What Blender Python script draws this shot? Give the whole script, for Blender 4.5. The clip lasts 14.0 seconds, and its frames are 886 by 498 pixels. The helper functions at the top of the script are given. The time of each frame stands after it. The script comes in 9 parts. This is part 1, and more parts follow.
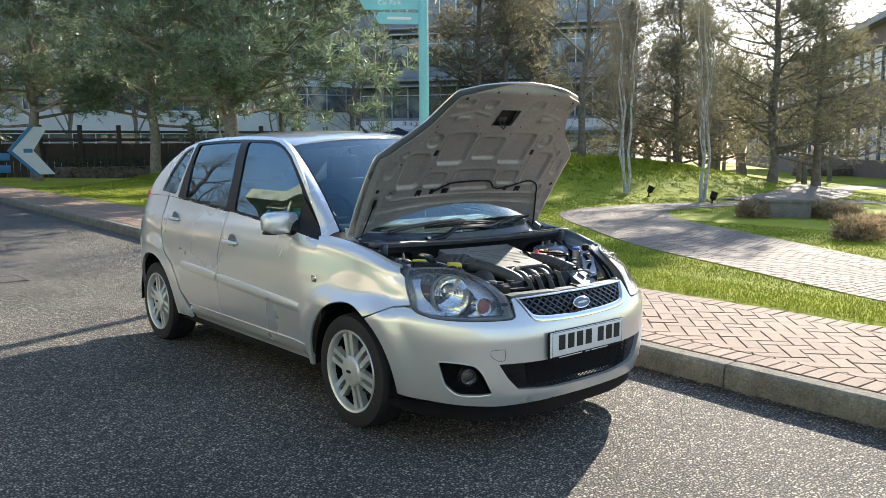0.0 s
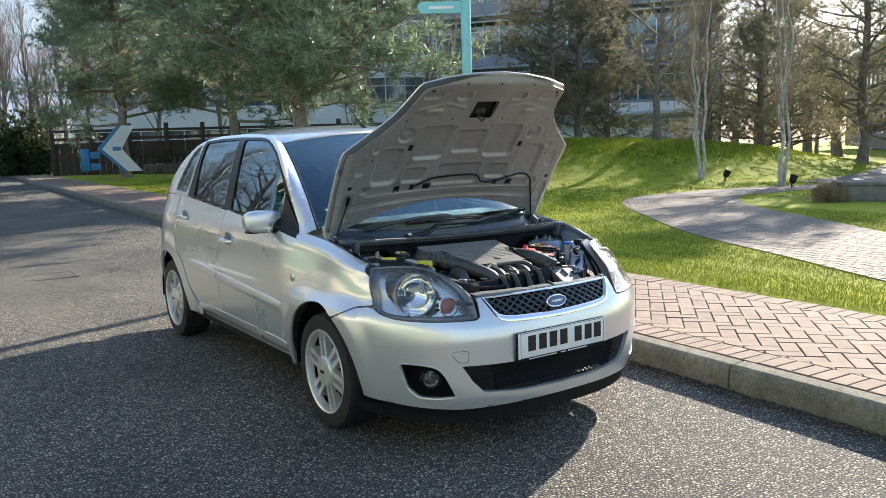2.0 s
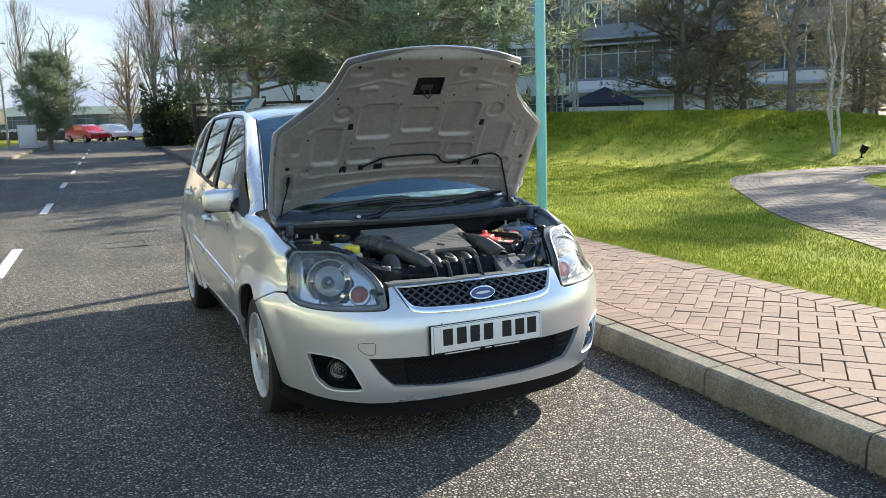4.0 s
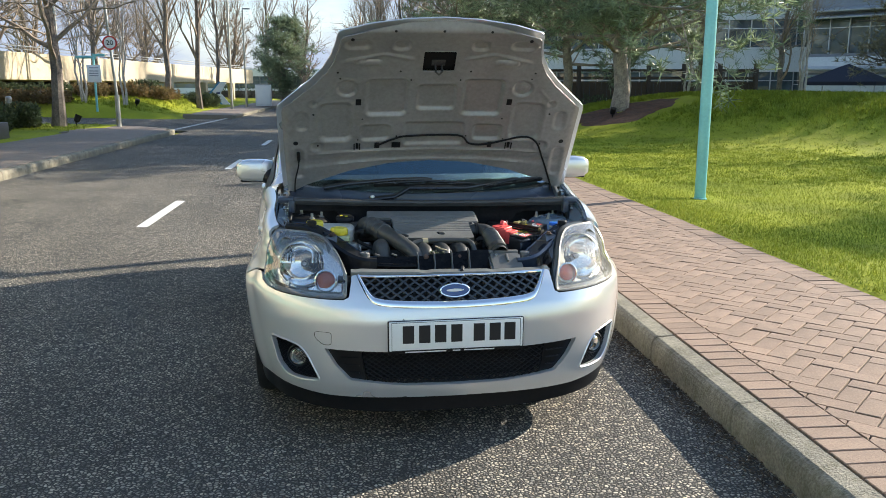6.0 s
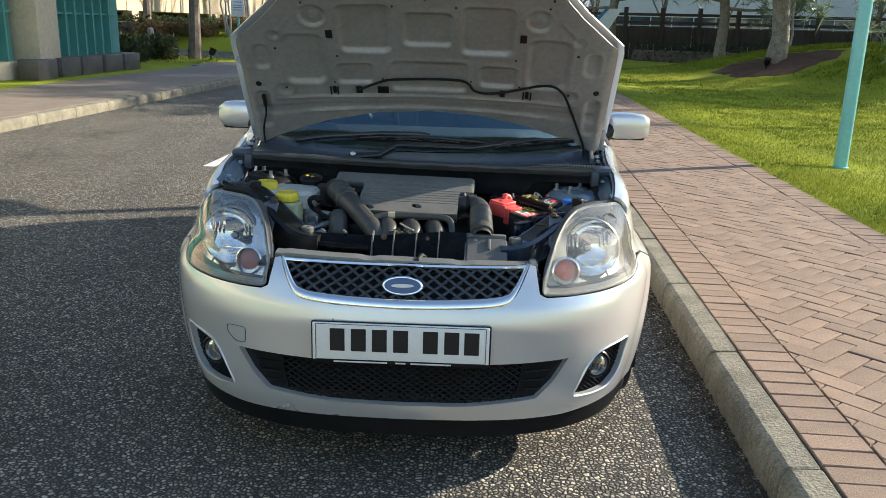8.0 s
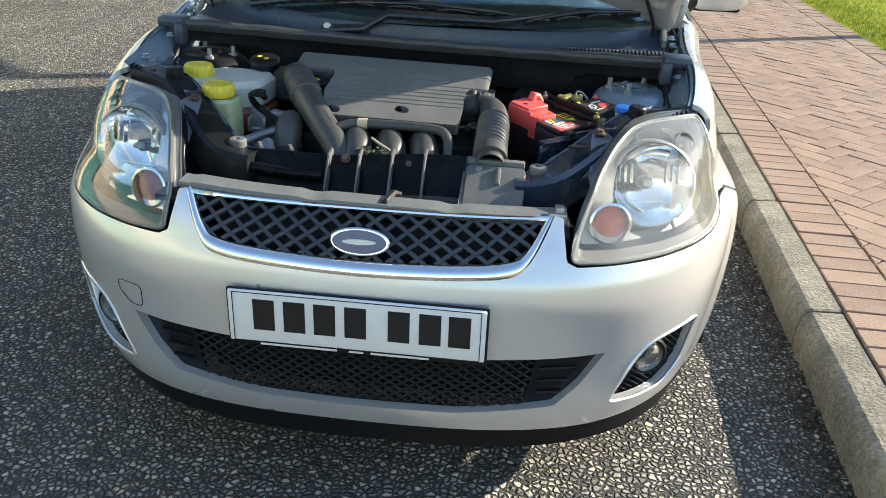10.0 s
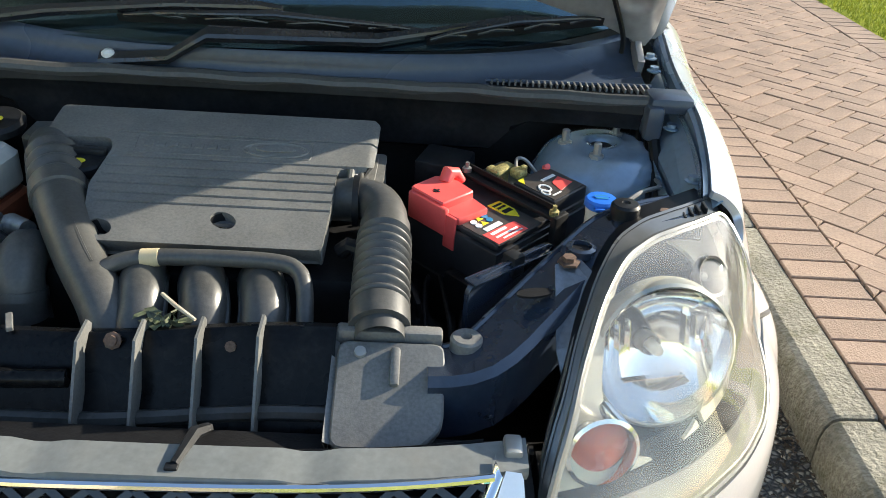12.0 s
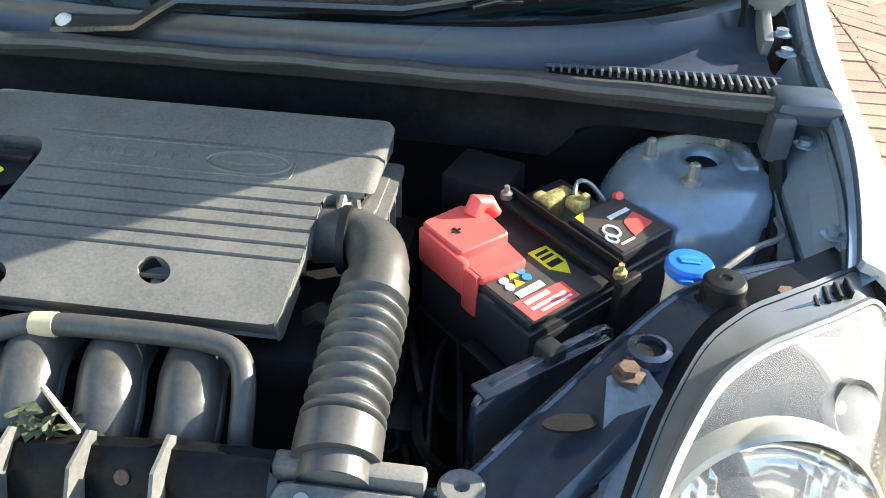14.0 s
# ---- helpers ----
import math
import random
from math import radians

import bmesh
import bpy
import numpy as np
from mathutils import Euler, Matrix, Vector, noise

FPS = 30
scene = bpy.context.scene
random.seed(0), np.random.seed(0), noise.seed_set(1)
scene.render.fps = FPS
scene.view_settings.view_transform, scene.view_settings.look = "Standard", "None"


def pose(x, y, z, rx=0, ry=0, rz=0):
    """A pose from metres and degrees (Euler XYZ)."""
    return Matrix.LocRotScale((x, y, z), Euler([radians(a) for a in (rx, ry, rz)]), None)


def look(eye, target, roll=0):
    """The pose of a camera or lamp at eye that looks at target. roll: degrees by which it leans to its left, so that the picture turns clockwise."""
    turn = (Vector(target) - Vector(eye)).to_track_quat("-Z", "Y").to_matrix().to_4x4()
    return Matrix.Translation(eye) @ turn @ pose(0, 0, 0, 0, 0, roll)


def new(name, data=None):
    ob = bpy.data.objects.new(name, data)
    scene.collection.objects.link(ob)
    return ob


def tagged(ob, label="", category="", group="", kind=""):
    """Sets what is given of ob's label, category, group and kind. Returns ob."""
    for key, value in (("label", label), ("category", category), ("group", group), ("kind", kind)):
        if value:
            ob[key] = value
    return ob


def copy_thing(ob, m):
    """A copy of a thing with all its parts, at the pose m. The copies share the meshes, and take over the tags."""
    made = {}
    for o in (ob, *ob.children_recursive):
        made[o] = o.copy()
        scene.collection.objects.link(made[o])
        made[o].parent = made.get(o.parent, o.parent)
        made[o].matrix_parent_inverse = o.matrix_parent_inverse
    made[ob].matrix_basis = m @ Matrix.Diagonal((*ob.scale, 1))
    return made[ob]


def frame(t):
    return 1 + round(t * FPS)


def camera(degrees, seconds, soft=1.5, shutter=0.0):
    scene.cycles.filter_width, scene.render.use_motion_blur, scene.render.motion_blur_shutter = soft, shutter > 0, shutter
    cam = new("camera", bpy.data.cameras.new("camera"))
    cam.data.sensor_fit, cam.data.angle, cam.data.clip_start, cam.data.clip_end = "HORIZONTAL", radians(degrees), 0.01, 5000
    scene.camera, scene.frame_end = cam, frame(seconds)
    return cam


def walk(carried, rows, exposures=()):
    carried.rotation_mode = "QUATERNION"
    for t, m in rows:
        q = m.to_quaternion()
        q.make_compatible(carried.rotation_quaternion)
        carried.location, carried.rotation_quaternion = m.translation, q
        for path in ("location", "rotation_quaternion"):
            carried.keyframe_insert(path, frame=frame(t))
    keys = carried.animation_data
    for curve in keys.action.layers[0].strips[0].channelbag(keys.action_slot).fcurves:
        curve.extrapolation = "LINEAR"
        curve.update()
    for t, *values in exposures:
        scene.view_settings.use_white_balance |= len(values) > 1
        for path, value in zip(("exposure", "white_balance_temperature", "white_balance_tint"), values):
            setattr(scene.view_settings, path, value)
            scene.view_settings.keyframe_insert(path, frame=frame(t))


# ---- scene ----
cam = camera(57.1, 14.0, soft=0.45)
PATH = [
    (0, (-2.959, -3.270, 1.365), (-1.681, -1.751, 1.119), -0.3),
    (0.5, (-2.925, -3.279, 1.381), (-1.662, -1.751, 1.115), -0.5),
    (1, (-2.812, -3.244, 1.375), (-1.577, -1.694, 1.103), -0.7),
    (1.5, (-2.654, -3.289, 1.384), (-1.479, -1.693, 1.114), -1.3),
    (2, (-2.450, -3.510, 1.385), (-1.344, -1.865, 1.114), -1.8),
    (2.2, (-2.368, -3.583, 1.380), (-1.288, -1.921, 1.109), -1.9),
    (4.3, (-1.341, -3.793, 1.391), (-0.619, -1.959, 1.051), -1.6),
    (4.5, (-1.222, -3.788, 1.395), (-0.560, -1.933, 1.046), -1.4),
    (5, (-0.956, -3.861, 1.419), (-0.433, -1.966, 1.051), -1.2),
    (5.5, (-0.691, -3.931, 1.433), (-0.295, -2.008, 1.051), -0.6),
    (6, (-0.497, -3.800, 1.409), (-0.206, -1.860, 1.018), 0.1),
    (6.5, (-0.322, -3.654, 1.404), (-0.138, -1.699, 1.025), 0.7),
    (7, (-0.060, -3.545, 1.387), (0.016, -1.581, 1.020), 1.3),
    (7.5, (0.112, -3.382, 1.387), (0.116, -1.430, 0.949), 1.3),
    (8, (0.184, -3.058, 1.375), (0.131, -1.129, 0.849), 1.6),
    (8.2, (0.210, -2.962, 1.364), (0.131, -1.044, 0.802), 1.6),
    (10.3, (0.349, -2.075, 1.309), (0.154, -0.294, 0.421), 2.1),
    (10.5, (0.385, -1.991, 1.306), (0.180, -0.218, 0.402), 1.9),
    (11, (0.467, -1.761, 1.312), (0.301, 0.002, 0.383), 2.4),
    (11.5, (0.419, -1.546, 1.290), (0.366, 0.211, 0.336), 2.8),
    (12, (0.292, -1.321, 1.300), (0.335, 0.426, 0.327), 2.5),
    (12.5, (0.299, -1.178, 1.286), (0.342, 0.552, 0.284), 1.5),
    (13, (0.375, -1.019, 1.277), (0.382, 0.701, 0.256), 0.8),
    (13.5, (0.403, -0.964, 1.266), (0.324, 0.728, 0.202), 0.6),
    (14, (0.383, -0.947, 1.258), (0.177, 0.695, 0.136), 0.7),
]
EXPOSURES = [(0.0, 1.08, 6550, 11), (2.0, 1.12, 6550, 11), (5.0, 1.14, 6550, 10), (8.0, 0.93, 6800, 9), (10.5, 1.31, 6700, 8), (11.5, 1.26, 6700, 8), (12.5, 1.36, 6800, 8), (13.0, 1.62, 6800, 8), (14.0, 2.05, 6800, 8)]
walk(cam, [(t, look(eye, target, roll)) for t, eye, target, roll in PATH], EXPOSURES)
# ---- end of walk ----

# ---- world, sun ----
SUN_AZ, SUN_EL = 66.0, 22.0
world = bpy.data.worlds.new("sky")
scene.world = world
world.use_nodes = True
wn = world.node_tree.nodes
wl = world.node_tree.links
sky = wn.new("ShaderNodeTexSky")
sky.sky_type, sky.sun_disc = "NISHITA", False
sky.sun_elevation, sky.sun_rotation = radians(SUN_EL), radians(SUN_AZ)
sky.air_density, sky.dust_density, sky.ozone_density = 1.1, 0.5, 2.2
wco = wn.new("ShaderNodeTexCoord")
wmap = wn.new("ShaderNodeMapping")
wmap.inputs["Scale"].default_value = (2.2, 2.2, 6.0)
wl.new(wco.outputs["Generated"], wmap.inputs["Vector"])
wnoise = wn.new("ShaderNodeTexNoise")
wnoise.inputs["Scale"].default_value = 1.3
wnoise.inputs["Detail"].default_value = 7.0
wnoise.inputs["Roughness"].default_value = 0.55
wl.new(wmap.outputs["Vector"], wnoise.inputs["Vector"])
wramp = wn.new("ShaderNodeValToRGB")
wramp.color_ramp.elements[0].position, wramp.color_ramp.elements[1].position = 0.24, 0.50
wl.new(wnoise.outputs["Fac"], wramp.inputs["Fac"])
wmix = wn.new("ShaderNodeMixRGB")
wsep = wn.new("ShaderNodeSeparateXYZ")
wl.new(wco.outputs["Generated"], wsep.inputs["Vector"])
wlow = wn.new("ShaderNodeMapRange")
wlow.inputs["From Min"].default_value, wlow.inputs["From Max"].default_value = 0.10, 0.36
wlow.inputs["To Min"].default_value, wlow.inputs["To Max"].default_value = 1.0, 0.05
wl.new(wsep.outputs["Z"], wlow.inputs["Value"])
wfac = wn.new("ShaderNodeMath")
wfac.operation = "MULTIPLY"
wl.new(wramp.outputs["Color"], wfac.inputs[0])
wl.new(wlow.outputs["Result"], wfac.inputs[1])
wnorth = wn.new("ShaderNodeMapRange")
wnorth.inputs["From Min"].default_value, wnorth.inputs["From Max"].default_value = -0.1, 0.75
wnorth.inputs["To Min"].default_value, wnorth.inputs["To Max"].default_value = 0.2, 1.0
wl.new(wsep.outputs["Y"], wnorth.inputs["Value"])
wall_fac = wn.new("ShaderNodeMath")
wall_fac.operation = "MULTIPLY"
wl.new(wfac.outputs[0], wall_fac.inputs[0])
wl.new(wnorth.outputs["Result"], wall_fac.inputs[1])
wl.new(wall_fac.outputs[0], wmix.inputs["Fac"])
wl.new(sky.outputs["Color"], wmix.inputs["Color1"])
wmix.inputs["Color2"].default_value = (1.85, 2.2, 2.85, 1)
wl.new(wmix.outputs["Color"], wn["Background"].inputs["Color"])
wn["Background"].inputs["Strength"].default_value = 0.15

sun_data = bpy.data.lights.new("sun", "SUN")
sun_data.energy, sun_data.angle, sun_data.color = 5.0, radians(0.53), (1.0, 0.92, 0.78)
sun = new("sun", sun_data)
sun_dir = Vector((math.sin(radians(SUN_AZ)) * math.cos(radians(SUN_EL)), math.cos(radians(SUN_AZ)) * math.cos(radians(SUN_EL)), math.sin(radians(SUN_EL))))
sun.matrix_world = look(sun_dir * 60, (0, 0, 0))


# ---- materials ----
def mat(name, base, rough=0.6, metal=0.0, spec=0.5, coat=0.0, var=0.15, scale=3.0, fine=60.0, bump=0.0, bump_scale=None, tint=None, dirt=0.0, dirt_col=(0.2, 0.17, 0.13), per_piece=0.0, rough_var=0.1, island=0.0):
    """A principled material with broad and fine variation of colour, varied gloss and fine relief."""
    m = bpy.data.materials.new(name)
    m.use_nodes = True
    n, l = m.node_tree.nodes, m.node_tree.links
    b = n["Principled BSDF"]
    b.inputs["Roughness"].default_value, b.inputs["Metallic"].default_value = rough, metal
    b.inputs["Specular IOR Level"].default_value = spec
    b.inputs["Coat Weight"].default_value, b.inputs["Coat Roughness"].default_value = coat, 0.04
    co = n.new("ShaderNodeTexCoord")
    big, small = n.new("ShaderNodeTexNoise"), n.new("ShaderNodeTexNoise")
    big.inputs["Scale"].default_value, big.inputs["Detail"].default_value = scale, 4
    small.inputs["Scale"].default_value, small.inputs["Detail"].default_value = fine, 3
    for t in (big, small):
        l.new(co.outputs["Object"], t.inputs["Vector"])
    mx = n.new("ShaderNodeMixRGB")
    dark = tint or tuple(c * (1 - 2 * var) for c in base)
    mx.inputs["Color1"].default_value, mx.inputs["Color2"].default_value = (*dark, 1), (*[min(1, c * (1 + var)) for c in base], 1)
    add = n.new("ShaderNodeMath")
    add.operation = "ADD"
    half = n.new("ShaderNodeMath")
    half.operation = "MULTIPLY"
    half.inputs[1].default_value = 0.5
    l.new(big.outputs["Fac"], add.inputs[0])
    l.new(small.outputs["Fac"], add.inputs[1])
    l.new(add.outputs[0], half.inputs[0])
    ramp = n.new("ShaderNodeValToRGB")
    ramp.color_ramp.elements[0].position, ramp.color_ramp.elements[1].position = 0.35, 0.65
    l.new(half.outputs[0], ramp.inputs["Fac"])
    l.new(ramp.outputs["Color"], mx.inputs["Fac"])
    out = mx.outputs["Color"]
    if per_piece or island:
        src = n.new("ShaderNodeObjectInfo").outputs["Random"] if per_piece else n.new("ShaderNodeNewGeometry").outputs["Random Per Island"]
        amount = per_piece or island
        rng = n.new("ShaderNodeMapRange")
        rng.inputs["To Min"].default_value, rng.inputs["To Max"].default_value = 1 - amount, 1 + amount
        l.new(src, rng.inputs["Value"])
        mul = n.new("ShaderNodeMixRGB")
        mul.blend_type, mul.inputs["Fac"].default_value = "MULTIPLY", 1.0
        l.new(out, mul.inputs["Color1"])
        l.new(rng.outputs["Result"], mul.inputs["Color2"])
        out = mul.outputs["Color"]
    if dirt:
        dn = n.new("ShaderNodeTexNoise")
        dn.inputs["Scale"].default_value, dn.inputs["Detail"].default_value, dn.inputs["Roughness"].default_value = scale * 2.3, 8, 0.7
        l.new(co.outputs["Object"], dn.inputs["Vector"])
        dr = n.new("ShaderNodeValToRGB")
        dr.color_ramp.elements[0].position, dr.color_ramp.elements[1].position = 0.5, 0.72
        l.new(dn.outputs["Fac"], dr.inputs["Fac"])
        ds = n.new("ShaderNodeMath")
        ds.operation = "MULTIPLY"
        ds.inputs[1].default_value = dirt
        l.new(dr.outputs["Color"], ds.inputs[0])
        dm = n.new("ShaderNodeMixRGB")
        l.new(ds.outputs[0], dm.inputs["Fac"])
        l.new(out, dm.inputs["Color1"])
        dm.inputs["Color2"].default_value = (*dirt_col, 1)
        out = dm.outputs["Color"]
    l.new(out, b.inputs["Base Color"])
    rr = n.new("ShaderNodeMapRange")
    rr.inputs["To Min"].default_value, rr.inputs["To Max"].default_value = max(0.01, rough - rough_var), min(1, rough + rough_var)
    l.new(big.outputs["Fac"], rr.inputs["Value"])
    l.new(rr.outputs["Result"], b.inputs["Roughness"])
    if bump:
        bt = n.new("ShaderNodeTexNoise")
        bt.inputs["Scale"].default_value, bt.inputs["Detail"].default_value = bump_scale or fine * 2, 4
        l.new(co.outputs["Object"], bt.inputs["Vector"])
        bp = n.new("ShaderNodeBump")
        bp.inputs["Strength"].default_value, bp.inputs["Distance"].default_value = min(1, bump), 0.01
        l.new(bt.outputs["Fac"], bp.inputs["Height"])
        l.new(bp.outputs["Normal"], b.inputs["Normal"])
    return m


def leafy(m, amount=0.45):
    """Lets light through thin leaves."""
    n, l = m.node_tree.nodes, m.node_tree.links
    b = n["Principled BSDF"]
    src = b.inputs["Base Color"].links[0].from_socket
    tr = n.new("ShaderNodeBsdfTranslucent")
    l.new(src, tr.inputs["Color"])
    mx = n.new("ShaderNodeMixShader")
    mx.inputs["Fac"].default_value = amount
    l.new(b.outputs["BSDF"], mx.inputs[1])
    l.new(tr.outputs["BSDF"], mx.inputs[2])
    l.new(mx.outputs["Shader"], n["Material Output"].inputs["Surface"])
    return m


def glassy(name, tint, rough=0.0, ior=1.45, haze=0.0, patch=0.0, sky_tint=None):
    """Clear or weathered glass; patch adds clouded areas. Reflections can be tinted towards the sky's blue."""
    m = bpy.data.materials.new(name)
    m.use_nodes = True
    n, l = m.node_tree.nodes, m.node_tree.links
    b = n["Principled BSDF"]
    b.inputs["Base Color"].default_value = (*tint, 1)
    b.inputs["Transmission Weight"].default_value, b.inputs["Roughness"].default_value, b.inputs["IOR"].default_value = 1.0 - haze, rough, ior
    if sky_tint:
        b.inputs["Specular Tint"].default_value = (*sky_tint, 1)
    if patch:
        co, no, rg = n.new("ShaderNodeTexCoord"), n.new("ShaderNodeTexNoise"), n.new("ShaderNodeMapRange")
        no.inputs["Scale"].default_value, no.inputs["Detail"].default_value = 9.0, 6
        l.new(co.outputs["Object"], no.inputs["Vector"])
        rg.inputs["From Min"].default_value, rg.inputs["From Max"].default_value = 0.35, 0.7
        rg.inputs["To Min"].default_value, rg.inputs["To Max"].default_value = 1.0 - haze, 1.0 - haze - patch
        l.new(no.outputs["Fac"], rg.inputs["Value"])
        l.new(rg.outputs["Result"], b.inputs["Transmission Weight"])
    return m


def asphalt_mat():
    """Stone chippings of about 14 mm bedded in bitumen, gaps coloured dark for bitumen and crevice shade, worn in broad
    patches.
    """
    m = bpy.data.materials.new("asphalt")
    m.use_nodes = True
    n, l = m.node_tree.nodes, m.node_tree.links
    b = n["Principled BSDF"]
    b.inputs["Roughness"].default_value = 0.8
    b.inputs["Specular IOR Level"].default_value = 0.3
    co = n.new("ShaderNodeTexCoord")
    wob = n.new("ShaderNodeTexNoise")
    wob.inputs["Scale"].default_value, wob.inputs["Detail"].default_value = 34.0, 3
    l.new(co.outputs["Object"], wob.inputs["Vector"])
    off = n.new("ShaderNodeVectorMath")
    off.operation = "MULTIPLY_ADD"
    off.inputs[1].default_value = (0.018, 0.018, 0.018)
    l.new(wob.outputs["Color"], off.inputs[0])
    l.new(co.outputs["Object"], off.inputs[2])
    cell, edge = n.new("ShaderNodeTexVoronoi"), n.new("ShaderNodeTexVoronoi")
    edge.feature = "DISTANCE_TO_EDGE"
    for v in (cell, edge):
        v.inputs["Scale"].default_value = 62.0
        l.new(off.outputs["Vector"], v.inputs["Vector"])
    big, gr = n.new("ShaderNodeTexNoise"), n.new("ShaderNodeTexNoise")
    big.inputs["Scale"].default_value, big.inputs["Detail"].default_value = 0.9, 8
    gr.inputs["Scale"].default_value, gr.inputs["Detail"].default_value = 260.0, 4
    for t in (big, gr):
        l.new(co.outputs["Object"], t.inputs["Vector"])
    sep = n.new("ShaderNodeSeparateColor")
    l.new(cell.outputs["Color"], sep.inputs["Color"])
    stone = n.new("ShaderNodeValToRGB")
    e = stone.color_ramp.elements
    e[0].position, e[0].color = 0.0, (0.135, 0.129, 0.117, 1)
    e[1].position, e[1].color = 1.0, (0.68, 0.605, 0.475, 1)
    mid = e.new(0.55)
    mid.color = (0.36, 0.328, 0.27, 1)
    l.new(sep.outputs["Red"], stone.inputs["Fac"])
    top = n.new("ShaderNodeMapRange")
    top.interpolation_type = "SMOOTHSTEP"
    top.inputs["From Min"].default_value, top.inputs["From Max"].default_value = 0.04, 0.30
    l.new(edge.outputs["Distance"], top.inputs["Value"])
    # gap colour: dark bitumen with the shade between the stones painted in
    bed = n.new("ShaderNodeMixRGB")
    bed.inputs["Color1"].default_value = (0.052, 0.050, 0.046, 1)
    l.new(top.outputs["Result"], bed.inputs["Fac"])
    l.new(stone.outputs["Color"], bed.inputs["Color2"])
    mul = n.new("ShaderNodeMixRGB")
    mul.blend_type, mul.inputs["Fac"].default_value = "MULTIPLY", 1.0
    rg = n.new("ShaderNodeMapRange")
    rg.inputs["From Min"].default_value, rg.inputs["From Max"].default_value = 0.3, 0.7
    rg.inputs["To Min"].default_value, rg.inputs["To Max"].default_value = 0.78, 1.22
    l.new(big.outputs["Fac"], rg.inputs["Value"])
    l.new(bed.outputs["Color"], mul.inputs["Color1"])
    l.new(rg.outputs["Result"], mul.inputs["Color2"])
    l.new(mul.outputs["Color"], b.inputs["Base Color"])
    lift = n.new("ShaderNodeMath")
    lift.operation = "MULTIPLY_ADD"
    lift.inputs[1].default_value = 0.55
    l.new(sep.outputs["Green"], lift.inputs[0])
    lift.inputs[2].default_value = 0.45
    hs = n.new("ShaderNodeMath")
    hs.operation = "MULTIPLY"
    l.new(top.outputs["Result"], hs.inputs[0])
    l.new(lift.outputs[0], hs.inputs[1])
    fine = n.new("ShaderNodeMath")
    fine.operation = "MULTIPLY_ADD"
    fine.inputs[1].default_value = 0.18
    l.new(gr.outputs["Fac"], fine.inputs[0])
    l.new(hs.outputs[0], fine.inputs[2])
    bp = n.new("ShaderNodeBump")
    bp.inputs["Strength"].default_value, bp.inputs["Distance"].default_value = 1.0, 0.013
    l.new(fine.outputs[0], bp.inputs["Height"])
    l.new(bp.outputs["Normal"], b.inputs["Normal"])
    return m


def grass_mat():
    m = mat("grass", (0.31, 0.32, 0.034), 0.9, spec=0.08, var=0.32, scale=0.5, fine=30, bump=0.9, bump_scale=45, tint=(0.175, 0.215, 0.02), dirt=0.45, dirt_col=(0.24, 0.22, 0.07))
    return m


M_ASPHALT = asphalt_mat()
M_GRASS = grass_mat()
M_BLADE = leafy(mat("grass blade", (0.245, 0.268, 0.034), 0.85, spec=0.1, var=0.3, scale=1.0, fine=9, tint=(0.16, 0.21, 0.025), island=0.25), 0.2)
M_BRICK = mat("paving brick", (0.295, 0.200, 0.142), 0.85, var=0.14, scale=6, fine=90, bump=0.35, bump_scale=160, per_piece=0.13, dirt=0.25, dirt_col=(0.25, 0.19, 0.14))
M_BRICKS = mat("paving bricks far", (0.295, 0.200, 0.142), 0.85, var=0.14, scale=6, fine=90, bump=0.35, bump_scale=160, island=0.13, dirt=0.25, dirt_col=(0.25, 0.19, 0.14))
M_SAND = mat("joint sand", (0.085, 0.066, 0.048), 0.95, var=0.2, scale=8, fine=120, bump=0.3)
M_PATH = mat("grey paver", (0.235, 0.185, 0.150), 0.85, var=0.12, scale=4, fine=60, bump=0.3, island=0.12)
M_KERB = mat("kerb concrete", (0.26, 0.235, 0.178), 0.92, var=0.25, scale=6, fine=70, bump=0.8, bump_scale=110, dirt=0.9, dirt_col=(0.145, 0.13, 0.075))
M_LINE = mat("road paint", (0.72, 0.72, 0.68), 0.7, var=0.1, scale=14, fine=140, bump=0.4, dirt=0.5, dirt_col=(0.25, 0.25, 0.24))
M_SOIL = mat("bark mulch", (0.12, 0.055, 0.032), 0.95, var=0.3, scale=5, fine=30, bump=0.8, bump_scale=40)
M_DEBRIS = mat("gutter litter", (0.105, 0.075, 0.048), 0.95, var=0.35, scale=9, fine=70, bump=0.7, island=0.4)
M_BARK = mat("pine bark", (0.32, 0.26, 0.205), 0.9, var=0.3, scale=5, fine=25, bump=0.9, bump_scale=20)
M_DARKBARK = mat("dark bark", (0.19, 0.155, 0.13), 0.9, var=0.3, scale=5, fine=25, bump=0.8, bump_scale=20)
M_TWIG = mat("bare twig", (0.30, 0.235, 0.175), 0.85, var=0.2, scale=2, fine=15)
M_BIRCH = mat("birch bark", (0.50, 0.465, 0.42), 0.75, var=0.15, scale=4, fine=18, dirt=0.8, dirt_col=(0.10, 0.08, 0.07))
M_NEEDLE = leafy(mat("pine needles", (0.235, 0.285, 0.175), 0.42, var=0.3, scale=0.8, fine=5, tint=(0.155, 0.20, 0.125), island=0.45), 0.4)
M_SHRUB = leafy(mat("evergreen leaves", (0.075, 0.10, 0.045), 0.6, var=0.3, scale=1.2, fine=6, island=0.35))
M_DRYLEAF = leafy(mat("dry winter stems", (0.46, 0.34, 0.20), 0.8, var=0.3, scale=1.5, fine=8, island=0.3))
M_RUSSET = leafy(mat("russet leaves", (0.20, 0.125, 0.06), 0.7, var=0.3, scale=1.5, fine=8, tint=(0.12, 0.11, 0.04), island=0.4))
M_WHITE = mat("white render", (0.72, 0.72, 0.70), 0.75, var=0.06, scale=0.8, fine=12)
